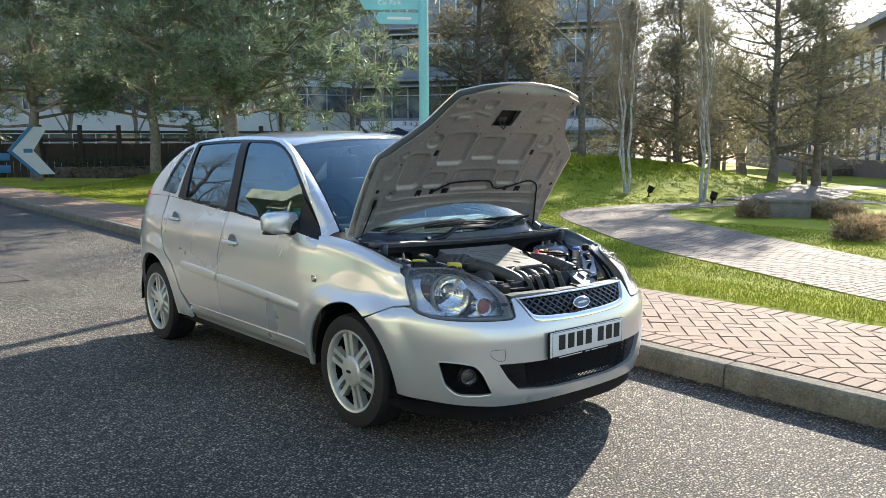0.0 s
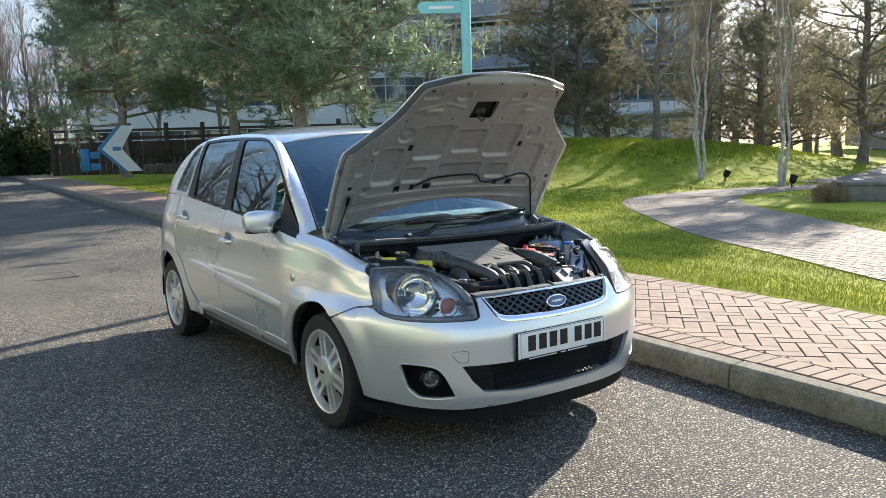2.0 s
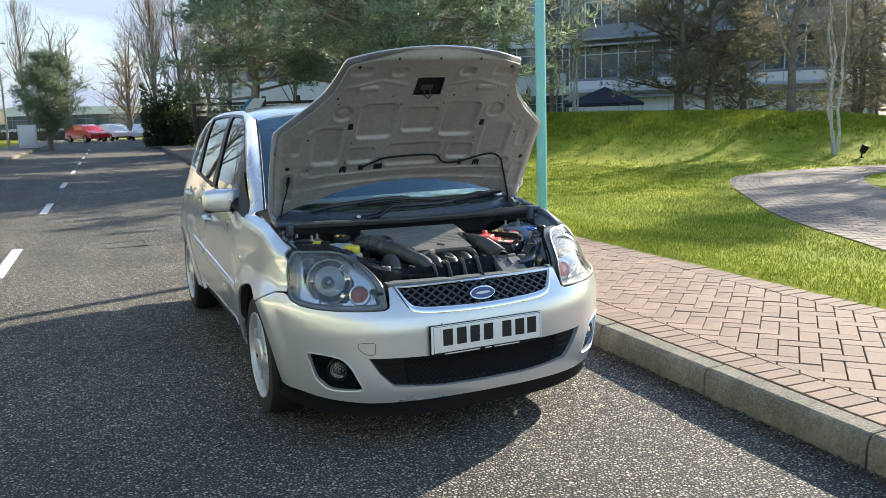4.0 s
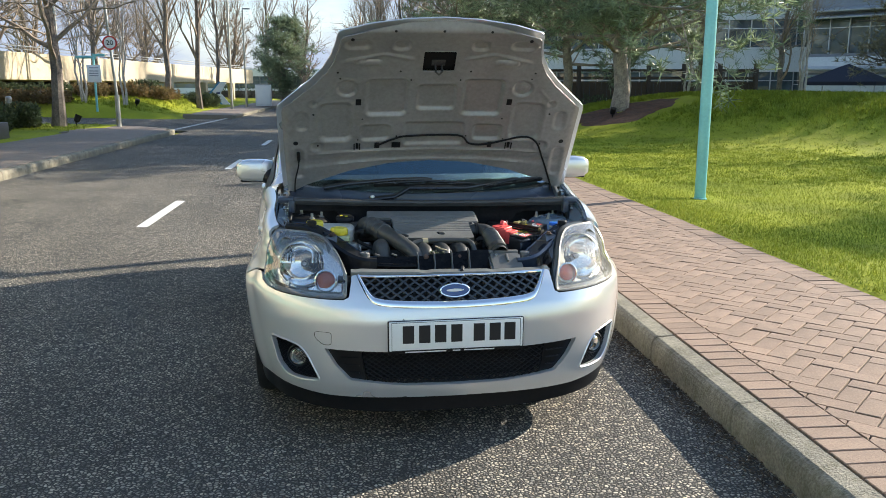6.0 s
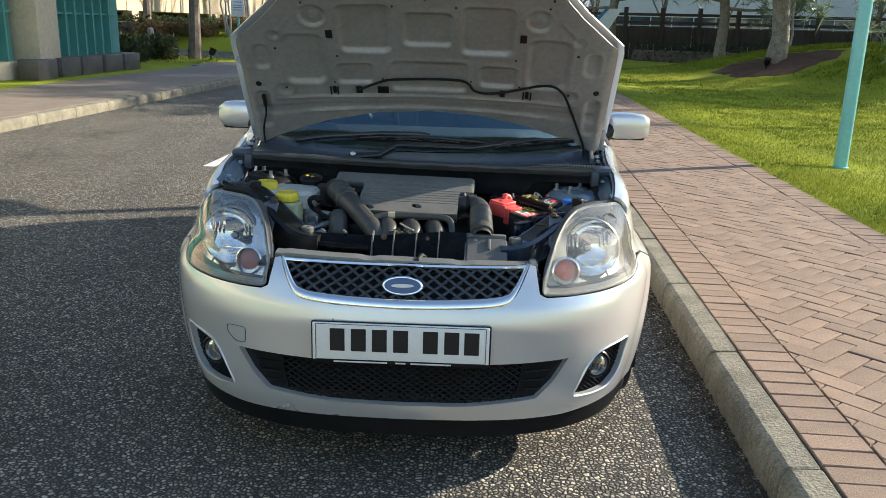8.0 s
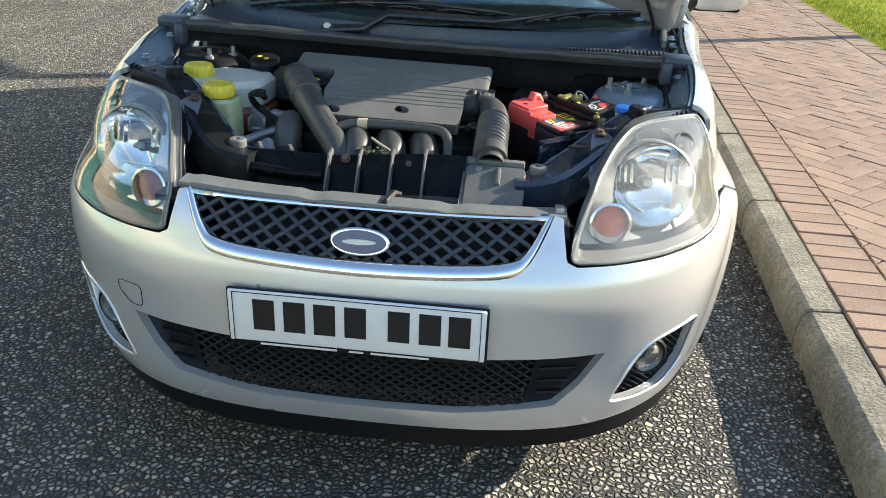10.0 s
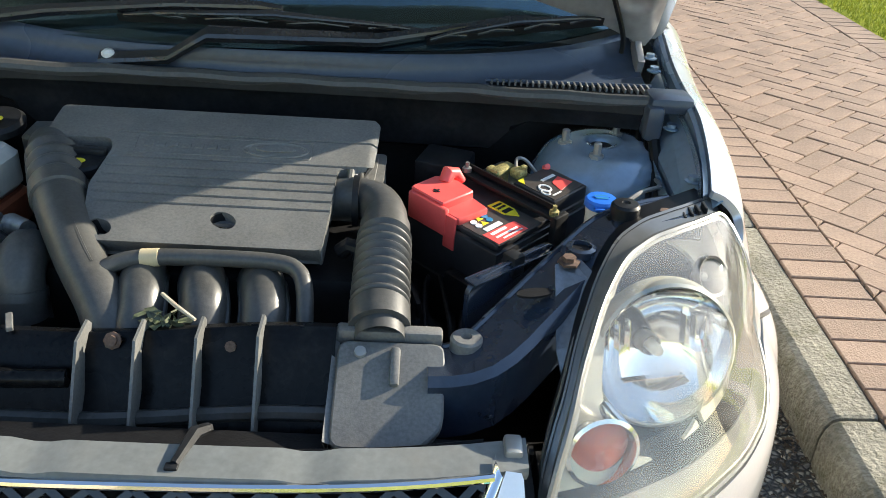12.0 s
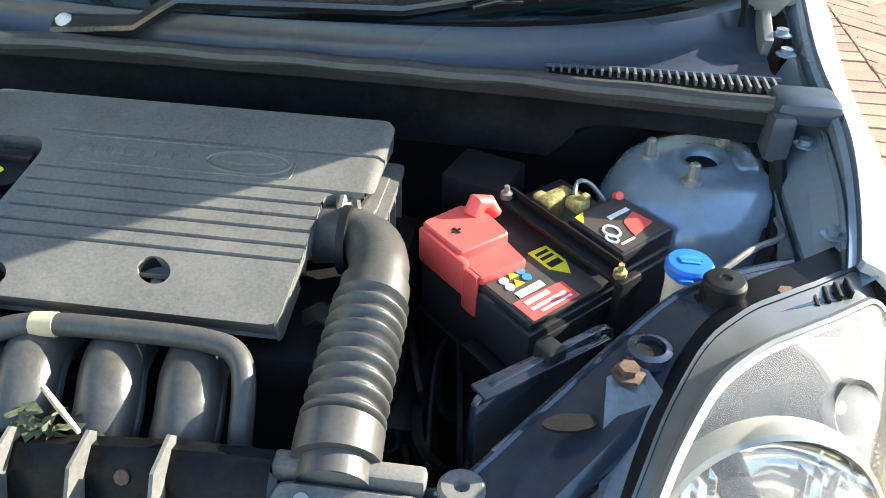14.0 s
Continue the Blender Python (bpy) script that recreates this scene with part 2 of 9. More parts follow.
M_CREAM = mat("cream stone cladding", (0.62, 0.51, 0.36), 0.8, var=0.09, scale=0.7, fine=14, bump=0.2)
M_GREYCLAD = mat("grey cladding", (0.24, 0.25, 0.27), 0.5, var=0.08, scale=0.6, fine=10)
M_LOUVRE = mat("silver louvre", (0.55, 0.57, 0.60), 0.35, metal=0.6, var=0.06, scale=0.8, fine=10)
M_DARKBRICK = mat("far brown brick", (0.20, 0.15, 0.13), 0.9, var=0.12, scale=1.5, fine=20)
M_PLINTH = mat("dark granite plinth", (0.13, 0.11, 0.10), 0.45, var=0.2, scale=6, fine=60)
M_VOID = mat("near-black interior shade", (0.035, 0.04, 0.042), 0.9, var=0.2, scale=0.4, fine=3)
M_TEALFRAME = mat("teal window frame", (0.09, 0.30, 0.27), 0.4, var=0.08)
M_PANE = mat("far office glass", (0.10, 0.13, 0.15), 0.04, spec=1.0, var=0.25, scale=0.25, fine=1.0, rough_var=0.02)
M_GREENPANE = mat("green office glass", (0.12, 0.33, 0.28), 0.05, spec=1.0, var=0.25, scale=0.3, fine=1.0, rough_var=0.02)
M_TIMBER = mat("weathered fence timber", (0.075, 0.055, 0.04), 0.85, var=0.2, scale=2, fine=20, bump=0.3)
M_TEAL = mat("pale teal sign paint", (0.20, 0.55, 0.54), 0.35, coat=0.3, var=0.06, scale=3, fine=40)
M_SIGNWHITE = mat("sign white", (0.80, 0.80, 0.78), 0.4, var=0.04)
M_SIGNBLUE = mat("sign blue", (0.03, 0.22, 0.42), 0.4, var=0.05)
M_SIGNNAVY = mat("sign navy", (0.02, 0.04, 0.16), 0.4, var=0.05)
M_RED = mat("sign red", (0.55, 0.03, 0.03), 0.4, var=0.05)
M_BLACK = mat("black plastic", (0.010, 0.010, 0.011), 0.5, spec=0.25, var=0.2, scale=8, fine=90, bump=0.08, bump_scale=300)
M_GALV = mat("galvanised steel", (0.40, 0.40, 0.38), 0.45, metal=0.7, var=0.12, scale=4, fine=30)
M_ROOFDARK = mat("dark canopy cloth", (0.02, 0.022, 0.035), 0.8, var=0.1)
M_STONE = mat("low stone block", (0.22, 0.19, 0.16), 0.85, var=0.2, scale=5, fine=50, bump=0.5)


# ---- geometry helpers ----
class Geo:
    """Collects vertices and faces of one mesh."""

    def __init__(self):
        self.v, self.f = [], []

    def add(self, verts, faces, m=None):
        k = len(self.v)
        self.v += [tuple(m @ Vector(p)) for p in verts] if m is not None else [tuple(p) for p in verts]
        self.f += [tuple(i + k for i in f) for f in faces]
        return self

    def tube(self, pts, r, n=8, cap=True, m=None):
        pts = [Vector(p) for p in pts]
        rs = r if isinstance(r, (list, tuple)) else [r] * len(pts)
        verts, faces = [], []
        side = None
        for i, p in enumerate(pts):
            d = (pts[min(i + 1, len(pts) - 1)] - pts[max(i - 1, 0)]).normalized()
            if side is None:
                side = d.cross(Vector((0, 0, 1)) if abs(d.z) < 0.9 else Vector((1, 0, 0))).normalized()
            side = (side - d * side.dot(d)).normalized()
            up = d.cross(side)
            for k in range(n):
                a = 2 * math.pi * k / n
                verts.append(p + (side * math.cos(a) + up * math.sin(a)) * rs[i])
        for i in range(len(pts) - 1):
            for k in range(n):
                q = (k + 1) % n
                faces.append((i * n + k, i * n + q, (i + 1) * n + q, (i + 1) * n + k))
        if cap:
            faces.append(tuple(reversed(range(n))))
            faces.append(tuple(range((len(pts) - 1) * n, len(pts) * n)))
        return self.add(verts, faces, m)

    def lathe(self, prof, n=24, m=None, cap=True):
        """prof: (radius, height) along +z."""
        verts = [(r * math.cos(2 * math.pi * k / n), r * math.sin(2 * math.pi * k / n), h) for r, h in prof for k in range(n)]
        faces = [(i * n + k, i * n + (k + 1) % n, (i + 1) * n + (k + 1) % n, (i + 1) * n + k) for i in range(len(prof) - 1) for k in range(n)]
        if cap:
            faces.append(tuple(reversed(range(n))))
            faces.append(tuple(range((len(prof) - 1) * n, len(prof) * n)))
        return self.add(verts, faces, m)

    def box(self, c, s, bevel=0.0, m=None):
        bm = bmesh.new()
        bmesh.ops.create_cube(bm, size=1)
        for v in bm.verts:
            v.co = Vector((v.co.x * s[0], v.co.y * s[1], v.co.z * s[2]))
        if bevel:
            bmesh.ops.bevel(bm, geom=bm.edges[:], offset=bevel, segments=2, profile=0.5, affect="EDGES")
        bm.verts.index_update()
        verts = [v.co + Vector(c) for v in bm.verts]
        faces = [[v.index for v in f.verts] for f in bm.faces]
        bm.free()
        return self.add(verts, faces, m)

    def prism(self, poly, z0, z1, m=None, bevel=0.0):
        n = len(poly)
        cx, cy = sum(p[0] for p in poly) / n, sum(p[1] for p in poly) / n
        rings = [(z0, 0.0), (z1, 0.0)] if not bevel else [(z0, bevel), (z0 + bevel, 0), (z1 - bevel, 0), (z1, bevel)]
        verts = []
        for z, inset in rings:
            for x, y in poly:
                d = math.hypot(x - cx, y - cy) or 1
                verts.append((x - (x - cx) / d * inset, y - (y - cy) / d * inset, z))
        faces = [(r * n + k, r * n + (k + 1) % n, (r + 1) * n + (k + 1) % n, (r + 1) * n + k) for r in range(len(rings) - 1) for k in range(n)]
        faces += [tuple(reversed(range(n))), tuple(range((len(rings) - 1) * n, len(rings) * n))]
        return self.add(verts, faces, m)


def make(name, geo, material, parent=None, label="", smooth=35.0):
    me = bpy.data.meshes.new(name)
    me.from_pydata(geo.v, [], geo.f)
    me.materials.append(material)
    if smooth:
        me.shade_smooth()
        me.set_sharp_from_angle(angle=radians(smooth))
    me.update()
    ob = new(name, me)
    if parent is not None:
        ob.parent = parent
        if BAY and parent.name == "hatchback_car":
            ob.matrix_basis = BAY[0]
    if label:
        tagged(ob, label)
    return ob


BAY = []


def thing(name, label, category, group="", kind="", at=(0, 0, 0), turn=0.0):
    ob = new(name)
    ob.matrix_basis = pose(*at, 0, 0, turn)
    return tagged(ob, label, category, group, kind)


def smooth_line(pts, k=6, closed=False):
    """A Catmull-Rom line through the points."""
    n, out = len(pts), []
    for i in range(n if closed else n - 1):
        p = [pts[(i + j) % n] if closed else pts[min(max(i + j, 0), n - 1)] for j in (-1, 0, 1, 2)]
        for s in range(k):
            t = s / k
            out.append(tuple(0.5 * (2 * b + (c - a) * t + (2 * a - 5 * b + 4 * c - d) * t * t + (3 * b - a - 3 * c + d) * t**3) for a, b, c, d in zip(*p)))
    if not closed:
        out.append(tuple(pts[-1]))
    return out


def rounded(poly, r, k=4):
    """The polygon with its corners rounded."""
    out, n = [], len(poly)
    for i in range(n):
        a, b, c = Vector(poly[i - 1]), Vector(poly[i]), Vector(poly[(i + 1) % n])
        d1, d2 = min(r, (a - b).length * 0.45), min(r, (c - b).length * 0.45)
        p, q = b + (a - b).normalized() * d1, b + (c - b).normalized() * d2
        for s in range(k + 1):
            t = s / k
            out.append(tuple((1 - t) ** 2 * p + 2 * t * (1 - t) * b + t * t * q))
    return out


def _inside(px, py, poly):
    res = np.zeros(px.shape, bool)
    n = len(poly)
    for i in range(n):
        (x1, y1), (x2, y2) = poly[i], poly[(i + 1) % n]
        if y1 == y2:
            continue
        cross = ((y1 > py) != (y2 > py)) & (px < (x2 - x1) * (py - y1) / (y2 - y1) + x1)
        res ^= cross
    return res


def _nearest(p, polys):
    best, where = 1e9, p
    for poly in polys:
        a = np.array(poly)
        b = np.roll(a, -1, 0)
        d = b - a
        t = np.clip(((p - a) * d).sum(1) / np.maximum((d * d).sum(1), 1e-12), 0, 1)
        q = a + d * t[:, None]
        dist = ((q - p) ** 2).sum(1)
        k = dist.argmin()
        if dist[k] < best:
            best, where = dist[k], q[k]
    return where


def sheet(fn, poly, holes=(), step=0.012, thick=0.012, flip=False, rows=None):
    """A curved panel with thickness: fn maps (p, q) to a place, poly is its outline in (p, q), holes go through it."""
    xs, ys = [p[0] for p in poly], [p[1] for p in poly]
    nx, ny = max(2, int((max(xs) - min(xs)) / step) + 1), max(2, int((max(ys) - min(ys)) / step) + 1)
    gx, gy = np.linspace(min(xs), max(xs), nx + 1), np.linspace(min(ys), max(ys), ny + 1)
    if rows is not None:
        gy = np.array(rows)
    cx, cy = np.meshgrid((gx[1:] + gx[:-1]) / 2, (gy[1:] + gy[:-1]) / 2, indexing="ij")
    keep = _inside(cx, cy, poly)
    for h in holes:
        keep &= ~_inside(cx, cy, h)
    used, faces, count = {}, [], {}
    for i, j in zip(*np.nonzero(keep)):
        quad = []
        for a, b in ((i, j), (i + 1, j), (i + 1, j + 1), (i, j + 1)):
            quad.append(used.setdefault((a, b), len(used)))
            count[(a, b)] = count.get((a, b), 0) + 1
        faces.append(tuple(quad))
    pq = []
    polys = [poly, *holes]
    for (a, b), k in used.items():
        p = np.array([gx[a], gy[b]])
        pq.append(p if count[(a, b)] == 4 else _nearest(p, polys))
    verts = [Vector(fn(p[0], p[1])) for p in pq]
    inner = []
    e = step * 0.3
    for p, v in zip(pq, verts):
        nrm = (Vector(fn(p[0] + e, p[1])) - Vector(fn(p[0] - e, p[1]))).cross(Vector(fn(p[0], p[1] + e)) - Vector(fn(p[0], p[1] - e)))
        nrm = nrm.normalized() if nrm.length > 1e-12 else Vector((0, 0, 1))
        inner.append(v + nrm * (thick if flip else -thick))
    n = len(verts)
    edges = {}
    for f in faces:
        for k in range(4):
            edges[(f[k], f[(k + 1) % 4])] = True
    out = [f if not flip else tuple(reversed(f)) for f in faces]
    out += [tuple(i + n for i in (reversed(f) if not flip else f)) for f in faces]
    for a, b in edges:
        if (b, a) not in edges:
            out.append((b, a, a + n, b + n) if not flip else (a, b, b + n, a + n))
    g = Geo()
    g.v, g.f = [tuple(v) for v in verts + inner], out
    return g


# ---- ground, road, pavement ----
def smoothstep(a, b, x):
    t = min(1, max(0, (x - a) / (b - a)))
    return t * t * (3 - 2 * t)


def fall(x):
    """The site's cross-fall: the road climbs away from the car's kerb, the lawn drops behind the pavement."""
    if x < -0.75:
        return 0.022 * (-x - 0.75)
    return -0.02 * x * smoothstep(2.95, 4.3, x)


KERB_SLOPE, KERB_W = 0.038, 0.122


def kerb_x(y):
    return 1.180 + KERB_SLOPE * y


def left_kerb_x(y):
    return -5.30 + 0.040 * y


def grass_x(y):
    return 2.845 + 0.031 * y


def ground_z(x, y):
    dx, dy = x - 16.5, y - 21.0
    r, t = 0.6 * dx + 0.8 * dy, 0.8 * dx - 0.6 * dy
    q = (r / (7.2 if r > 0 else 5.2)) ** 2 + (t / (11.0 if t > 0 else 8.2)) ** 2
    z = 0.15 + 1.36 * math.exp(-0.5 * q * q)
    if x < left_kerb_x(y) - 2.2:
        q = ((x + 11) / 4.0) ** 2 + ((y - 38) / 6.5) ** 2
        z = 0.14 + 0.8 * math.exp(-0.5 * q * q) * smoothstep(left_kerb_x(y) - 2.2, left_kerb_x(y) - 3.8, x)
    return z + fall(x)


def ground():
    xs = sorted({*(round(-8 + 0.5 * i, 2) for i in range(100)), *(-8 - 1.35 ** i for i in range(1, 24)), *(42 + 1.4 ** i for i in range(1, 22))})
    ys = sorted({*(round(-12 + 0.6 * i, 2) for i in range(110)), *(-12 - 1.4 ** i for i in range(1, 22)), *(54 + 1.35 ** i for i in range(1, 24))})
    g = Geo()
    for x in xs:
        for y in ys:
            low = left_kerb_x(y) - 2.0 < x < grass_x(y) + 0.05 or 22.4 < y < 30.6 and -16 < x < 0
            g.v.append((x, y, -0.08 + fall(x) if low else ground_z(x, y)))
    n = len(ys)
    g.f = [(i * n + j, (i + 1) * n + j, (i + 1) * n + j + 1, i * n + j + 1) for i in range(len(xs) - 1) for j in range(n - 1)]
    tagged(make("ground", g, M_GRASS, smooth=60), "short winter lawn rolling up to a low mound", "ground", kind="structure")


ground()


def strip(name, left, right, ys, z, material, label, category, thick=0.1):
    g = Geo()
    n = 12
    for y in ys:
        xs = sorted([left(y) + (right(y) - left(y)) * k / (n - 2) for k in range(n - 1)] + [min(max(-0.75, left(y) + 0.01), right(y) - 0.01)])
        g.v += [(x, y, z + fall(x)) for x in xs] + [(x, y, z + fall(x) - thick) for x in xs]
    for i in range(len(ys) - 1):
        a, b = 2 * n * i, 2 * n * (i + 1)
        g.f += [(a + k, a + k + 1, b + k + 1, b + k) for k in range(n - 1)] + [(a + n + k, b + n + k, b + n + k + 1, a + n + k + 1) for k in range(n - 1)]
        g.f += [(a, b, b + n, a + n), (a + n - 1, a + 2 * n - 1, b + 2 * n - 1, b + n - 1)]
    g.f += [tuple(range(n)) + tuple(reversed(range(n, 2 * n))), tuple(b + k for k in reversed(range(n))) + tuple(b + n + k for k in range(n))]
    return tagged(make(name, g, material, smooth=0), label, category, kind="structure")


YS = [-40 + 2.0 * i for i in range(56)]
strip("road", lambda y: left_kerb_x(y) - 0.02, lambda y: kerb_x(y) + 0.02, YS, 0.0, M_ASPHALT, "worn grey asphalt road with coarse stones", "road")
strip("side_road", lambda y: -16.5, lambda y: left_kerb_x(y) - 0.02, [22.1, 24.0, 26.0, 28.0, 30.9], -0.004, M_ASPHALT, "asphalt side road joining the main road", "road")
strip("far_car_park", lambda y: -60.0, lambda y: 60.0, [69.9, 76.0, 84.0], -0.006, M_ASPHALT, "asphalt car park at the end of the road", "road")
strip("pavement", lambda y: kerb_x(y) + KERB_W, lambda y: grass_x(y), YS, 0.137, M_SAND, "sand bed of the brick pavement", "pavement", 0.18)
strip("pavement_opposite", lambda y: left_kerb_x(y) - 2.15, lambda y: left_kerb_x(y) - 0.13, [y for y in YS if y < 19], 0.135, M_PATH, "pavement across the road, grey pavers", "pavement", 0.2)
strip("pavement_far", lambda y: left_kerb_x(y) - 2.15, lambda y: left_kerb_x(y) - 0.13, [32.0 + 2 * i for i in range(20)], 0.135, M_PATH, "brownish paver pavement beyond the side road", "pavement", 0.2)
corner = [(left_kerb_x(19.4) - 2.9 + 2.76 * math.cos(radians(6 * i)), 19.4 + 2.76 * math.sin(radians(6 * i))) for i in range(16)]
corner = [(left_kerb_x(18) - 0.13, 18.0)] + corner + [(-7.6, 18.0)]
cor = Geo()
cor.v = [(x, y, 0.135 + fall(x)) for x, y in corner] + [(x, y, -0.065 + fall(x)) for x, y in corner]
cor.f = [tuple(range(len(corner)))] + [(i, i + len(corner), (i + 1) % len(corner) + len(corner), (i + 1) % len(corner)) for i in range(len(corner))]
tagged(make("pavement_corner", cor, M_PATH, smooth=0), "rounded pavement corner at the side road, brownish pavers", "pavement", kind="structure")


def kerbstone_mesh(length, name):
    """One kerb unit lying along +y, its road face at x = 0, with a worn rounded arris."""
    prof = [(0.0, -0.08), (0.0, 0.085), (0.006, 0.115), (0.018, 0.133), (0.032, 0.140), (0.117, 0.144), (0.122, 0.140), (0.122, -0.08)]
    n = len(prof)
    g = Geo()
    for y in (0.004, 0.012, length - 0.012, length - 0.004):
        e = 0.003 if y in (0.004, length - 0.004) else 0
        g.v += [(x + (e if x < 0.06 else -e), y, z - (e if z > 0 else 0)) for x, z in prof]
    g.f = [(r * n + k, (r + 1) * n + k, (r + 1) * n + (k + 1) % n, r * n + (k + 1) % n) for r in range(3) for k in range(n)]
    g.f += [tuple(range(n)), tuple(reversed(range(3 * n, 4 * n)))]
    me = bpy.data.meshes.new(name)
    me.from_pydata(g.v, [], g.f)
    me.materials.append(M_KERB)
    return me


KERB_MESH = kerbstone_mesh(0.915, "kerb_stone")
kerb = thing("kerb", "grey concrete kerb stones along the pavement, lichen stained", "kerb", kind="structure")
for i in range(-14, 66):
    y = 0.06 + 0.915 * i
    ob = new("kerb_stone", KERB_MESH)
    ob.parent = kerb
    ob.matrix_basis = pose(kerb_x(y) - 0.003 + random.uniform(-0.003, 0.003), y, random.uniform(-0.004, 0.002), 0, 0, -math.degrees(math.atan(KERB_SLOPE)) + random.uniform(-0.15, 0.15))
far_kerb = thing("kerb_opposite", "pale concrete kerb stones across the road", "kerb", kind="structure")
for i in range(-14, 21):
    y = 0.3 + 0.915 * i
    ob = new("kerb_stone", KERB_MESH)
    ob.parent = far_kerb
    ob.matrix_basis = pose(left_kerb_x(y + 0.9), y + 0.9, fall(left_kerb_x(y)) - 0.01, 0, 0, 180 - math.degrees(math.atan(0.04)))
for i in range(40):
    y = 32.0 + 0.915 * i
    ob = new("kerb_stone", KERB_MESH)
    ob.parent = far_kerb
    ob.matrix_basis = pose(left_kerb_x(y + 0.9), y + 0.9, fall(left_kerb_x(y)) - 0.01, 0, 0, 180 - math.degrees(math.atan(0.04)))
for i in range(5):
    a = radians(18 * i)
    ob = new("kerb_stone", KERB_MESH)
    ob.parent = far_kerb
    ob.matrix_basis = pose(left_kerb_x(19.4) - 2.9 + 2.9 * math.cos(a), 19.4 + 2.9 * math.sin(a), fall(left_kerb_x(19.4) - 2.9 + 2.9 * math.cos(a)) - 0.01, 0, 0, 180 + math.degrees(a) + 2) @ pose(0, -0.915, 0)


def road_mark(x0, y0, x1, y1, w=0.11):
    d = Vector((x1 - x0, y1 - y0, 0)).normalized()
    s = Vector((d.y, -d.x, 0)) * w / 2
    g = Geo()
    g.v = [(x, y, fall(x) + 0.003) for x, y in ((x0 - s.x, y0 - s.y), (x0 + s.x, y0 + s.y), (x1 + s.x, y1 + s.y), (x1 - s.x, y1 - s.y))]
    g.v += [(x, y, z - 0.006) for x, y, z in g.v]
    g.f = [(0, 1, 2, 3), (0, 4, 5, 1), (1, 5, 6, 2), (2, 6, 7, 3), (3, 7, 4, 0)]
    tagged(make("road_mark", g, M_LINE, smooth=0), "worn white painted dash on asphalt", "road mark", "centre line dashes", "structure")


for i in range(9):
    y = -1.3 + 5.85 * i
    road_mark(-2.44 + 0.036 * y, y, -2.44 + 0.036 * (y + 1.9), y + 1.9)
road_mark(-5.1, 20.2, -4.3, 33.5, 0.09)

cover = Geo()
for x0, y0, x1, y1 in ((-1.55, 6.0, -0.85, 6.014), (-1.55, 6.436, -0.85, 6.45), (-1.55, 6.0, -1.536, 6.45), (-0.864, 6.0, -0.85, 6.45)):
    cover.box(((x0 + x1) / 2, (y0 + y1) / 2, 0.012), (x1 - x0, y1 - y0, 0.008))
uc = tagged(make("utility_cover", cover, M_STONE, smooth=0), "asphalt-filled utility cover with thin iron frame", "manhole cover", kind="structure")
make("cover_fill", Geo().box((-1.2, 6.225, 0.011), (0.64, 0.39, 0.006)), M_ASPHALT, uc, smooth=0)

# leaf litter and grit along the kerb
lit = Geo()
rl = random.Random(3)
for i in range(11000):
    y = rl.uniform(-3.5, 7)
    x = kerb_x(y) - abs(rl.gauss(0, 0.075)) - 0.004
    s = rl.uniform(0.003, 0.011)
    a = rl.uniform(0, 6.28)
    z = 0.002 + rl.uniform(0, 0.006)
    lit.add([(x + s * math.cos(a), y + s * math.sin(a), z), (x - s * math.sin(a) * 0.6, y + s * math.cos(a) * 0.6, z + s * 0.6), (x - s * math.cos(a), y - s * math.sin(a), z)], [(0, 1, 2)])
tagged(make("gutter_litter", lit, M_DEBRIS, smooth=0), "dry brown leaf bits and grit in the gutter", "leaf litter", kind="stuff")


# ---- curving paver path over the lawn ----
def path_pts():
    near = [(2.95, -4.5), (3.5, -2.2), (4.1, -0.6), (5.15, 1.45), (6.2, 3.5), (7.8, 5.7), (9.3, 7.6), (10.8, 8.9), (13.0, 9.6), (17.0, 9.6), (23.0, 7.5)]
    far = [(5.8, -4.5), (6.1, -2.6), (6.6, -0.6), (7.3, 0.8), (8.5, 2.5), (9.7, 4.2), (10.9, 5.9), (12.2, 7.1), (13.8, 7.9), (17.0, 8.0), (22.5, 6.0)]
    return smooth_line(near, 5), smooth_line(far, 5)


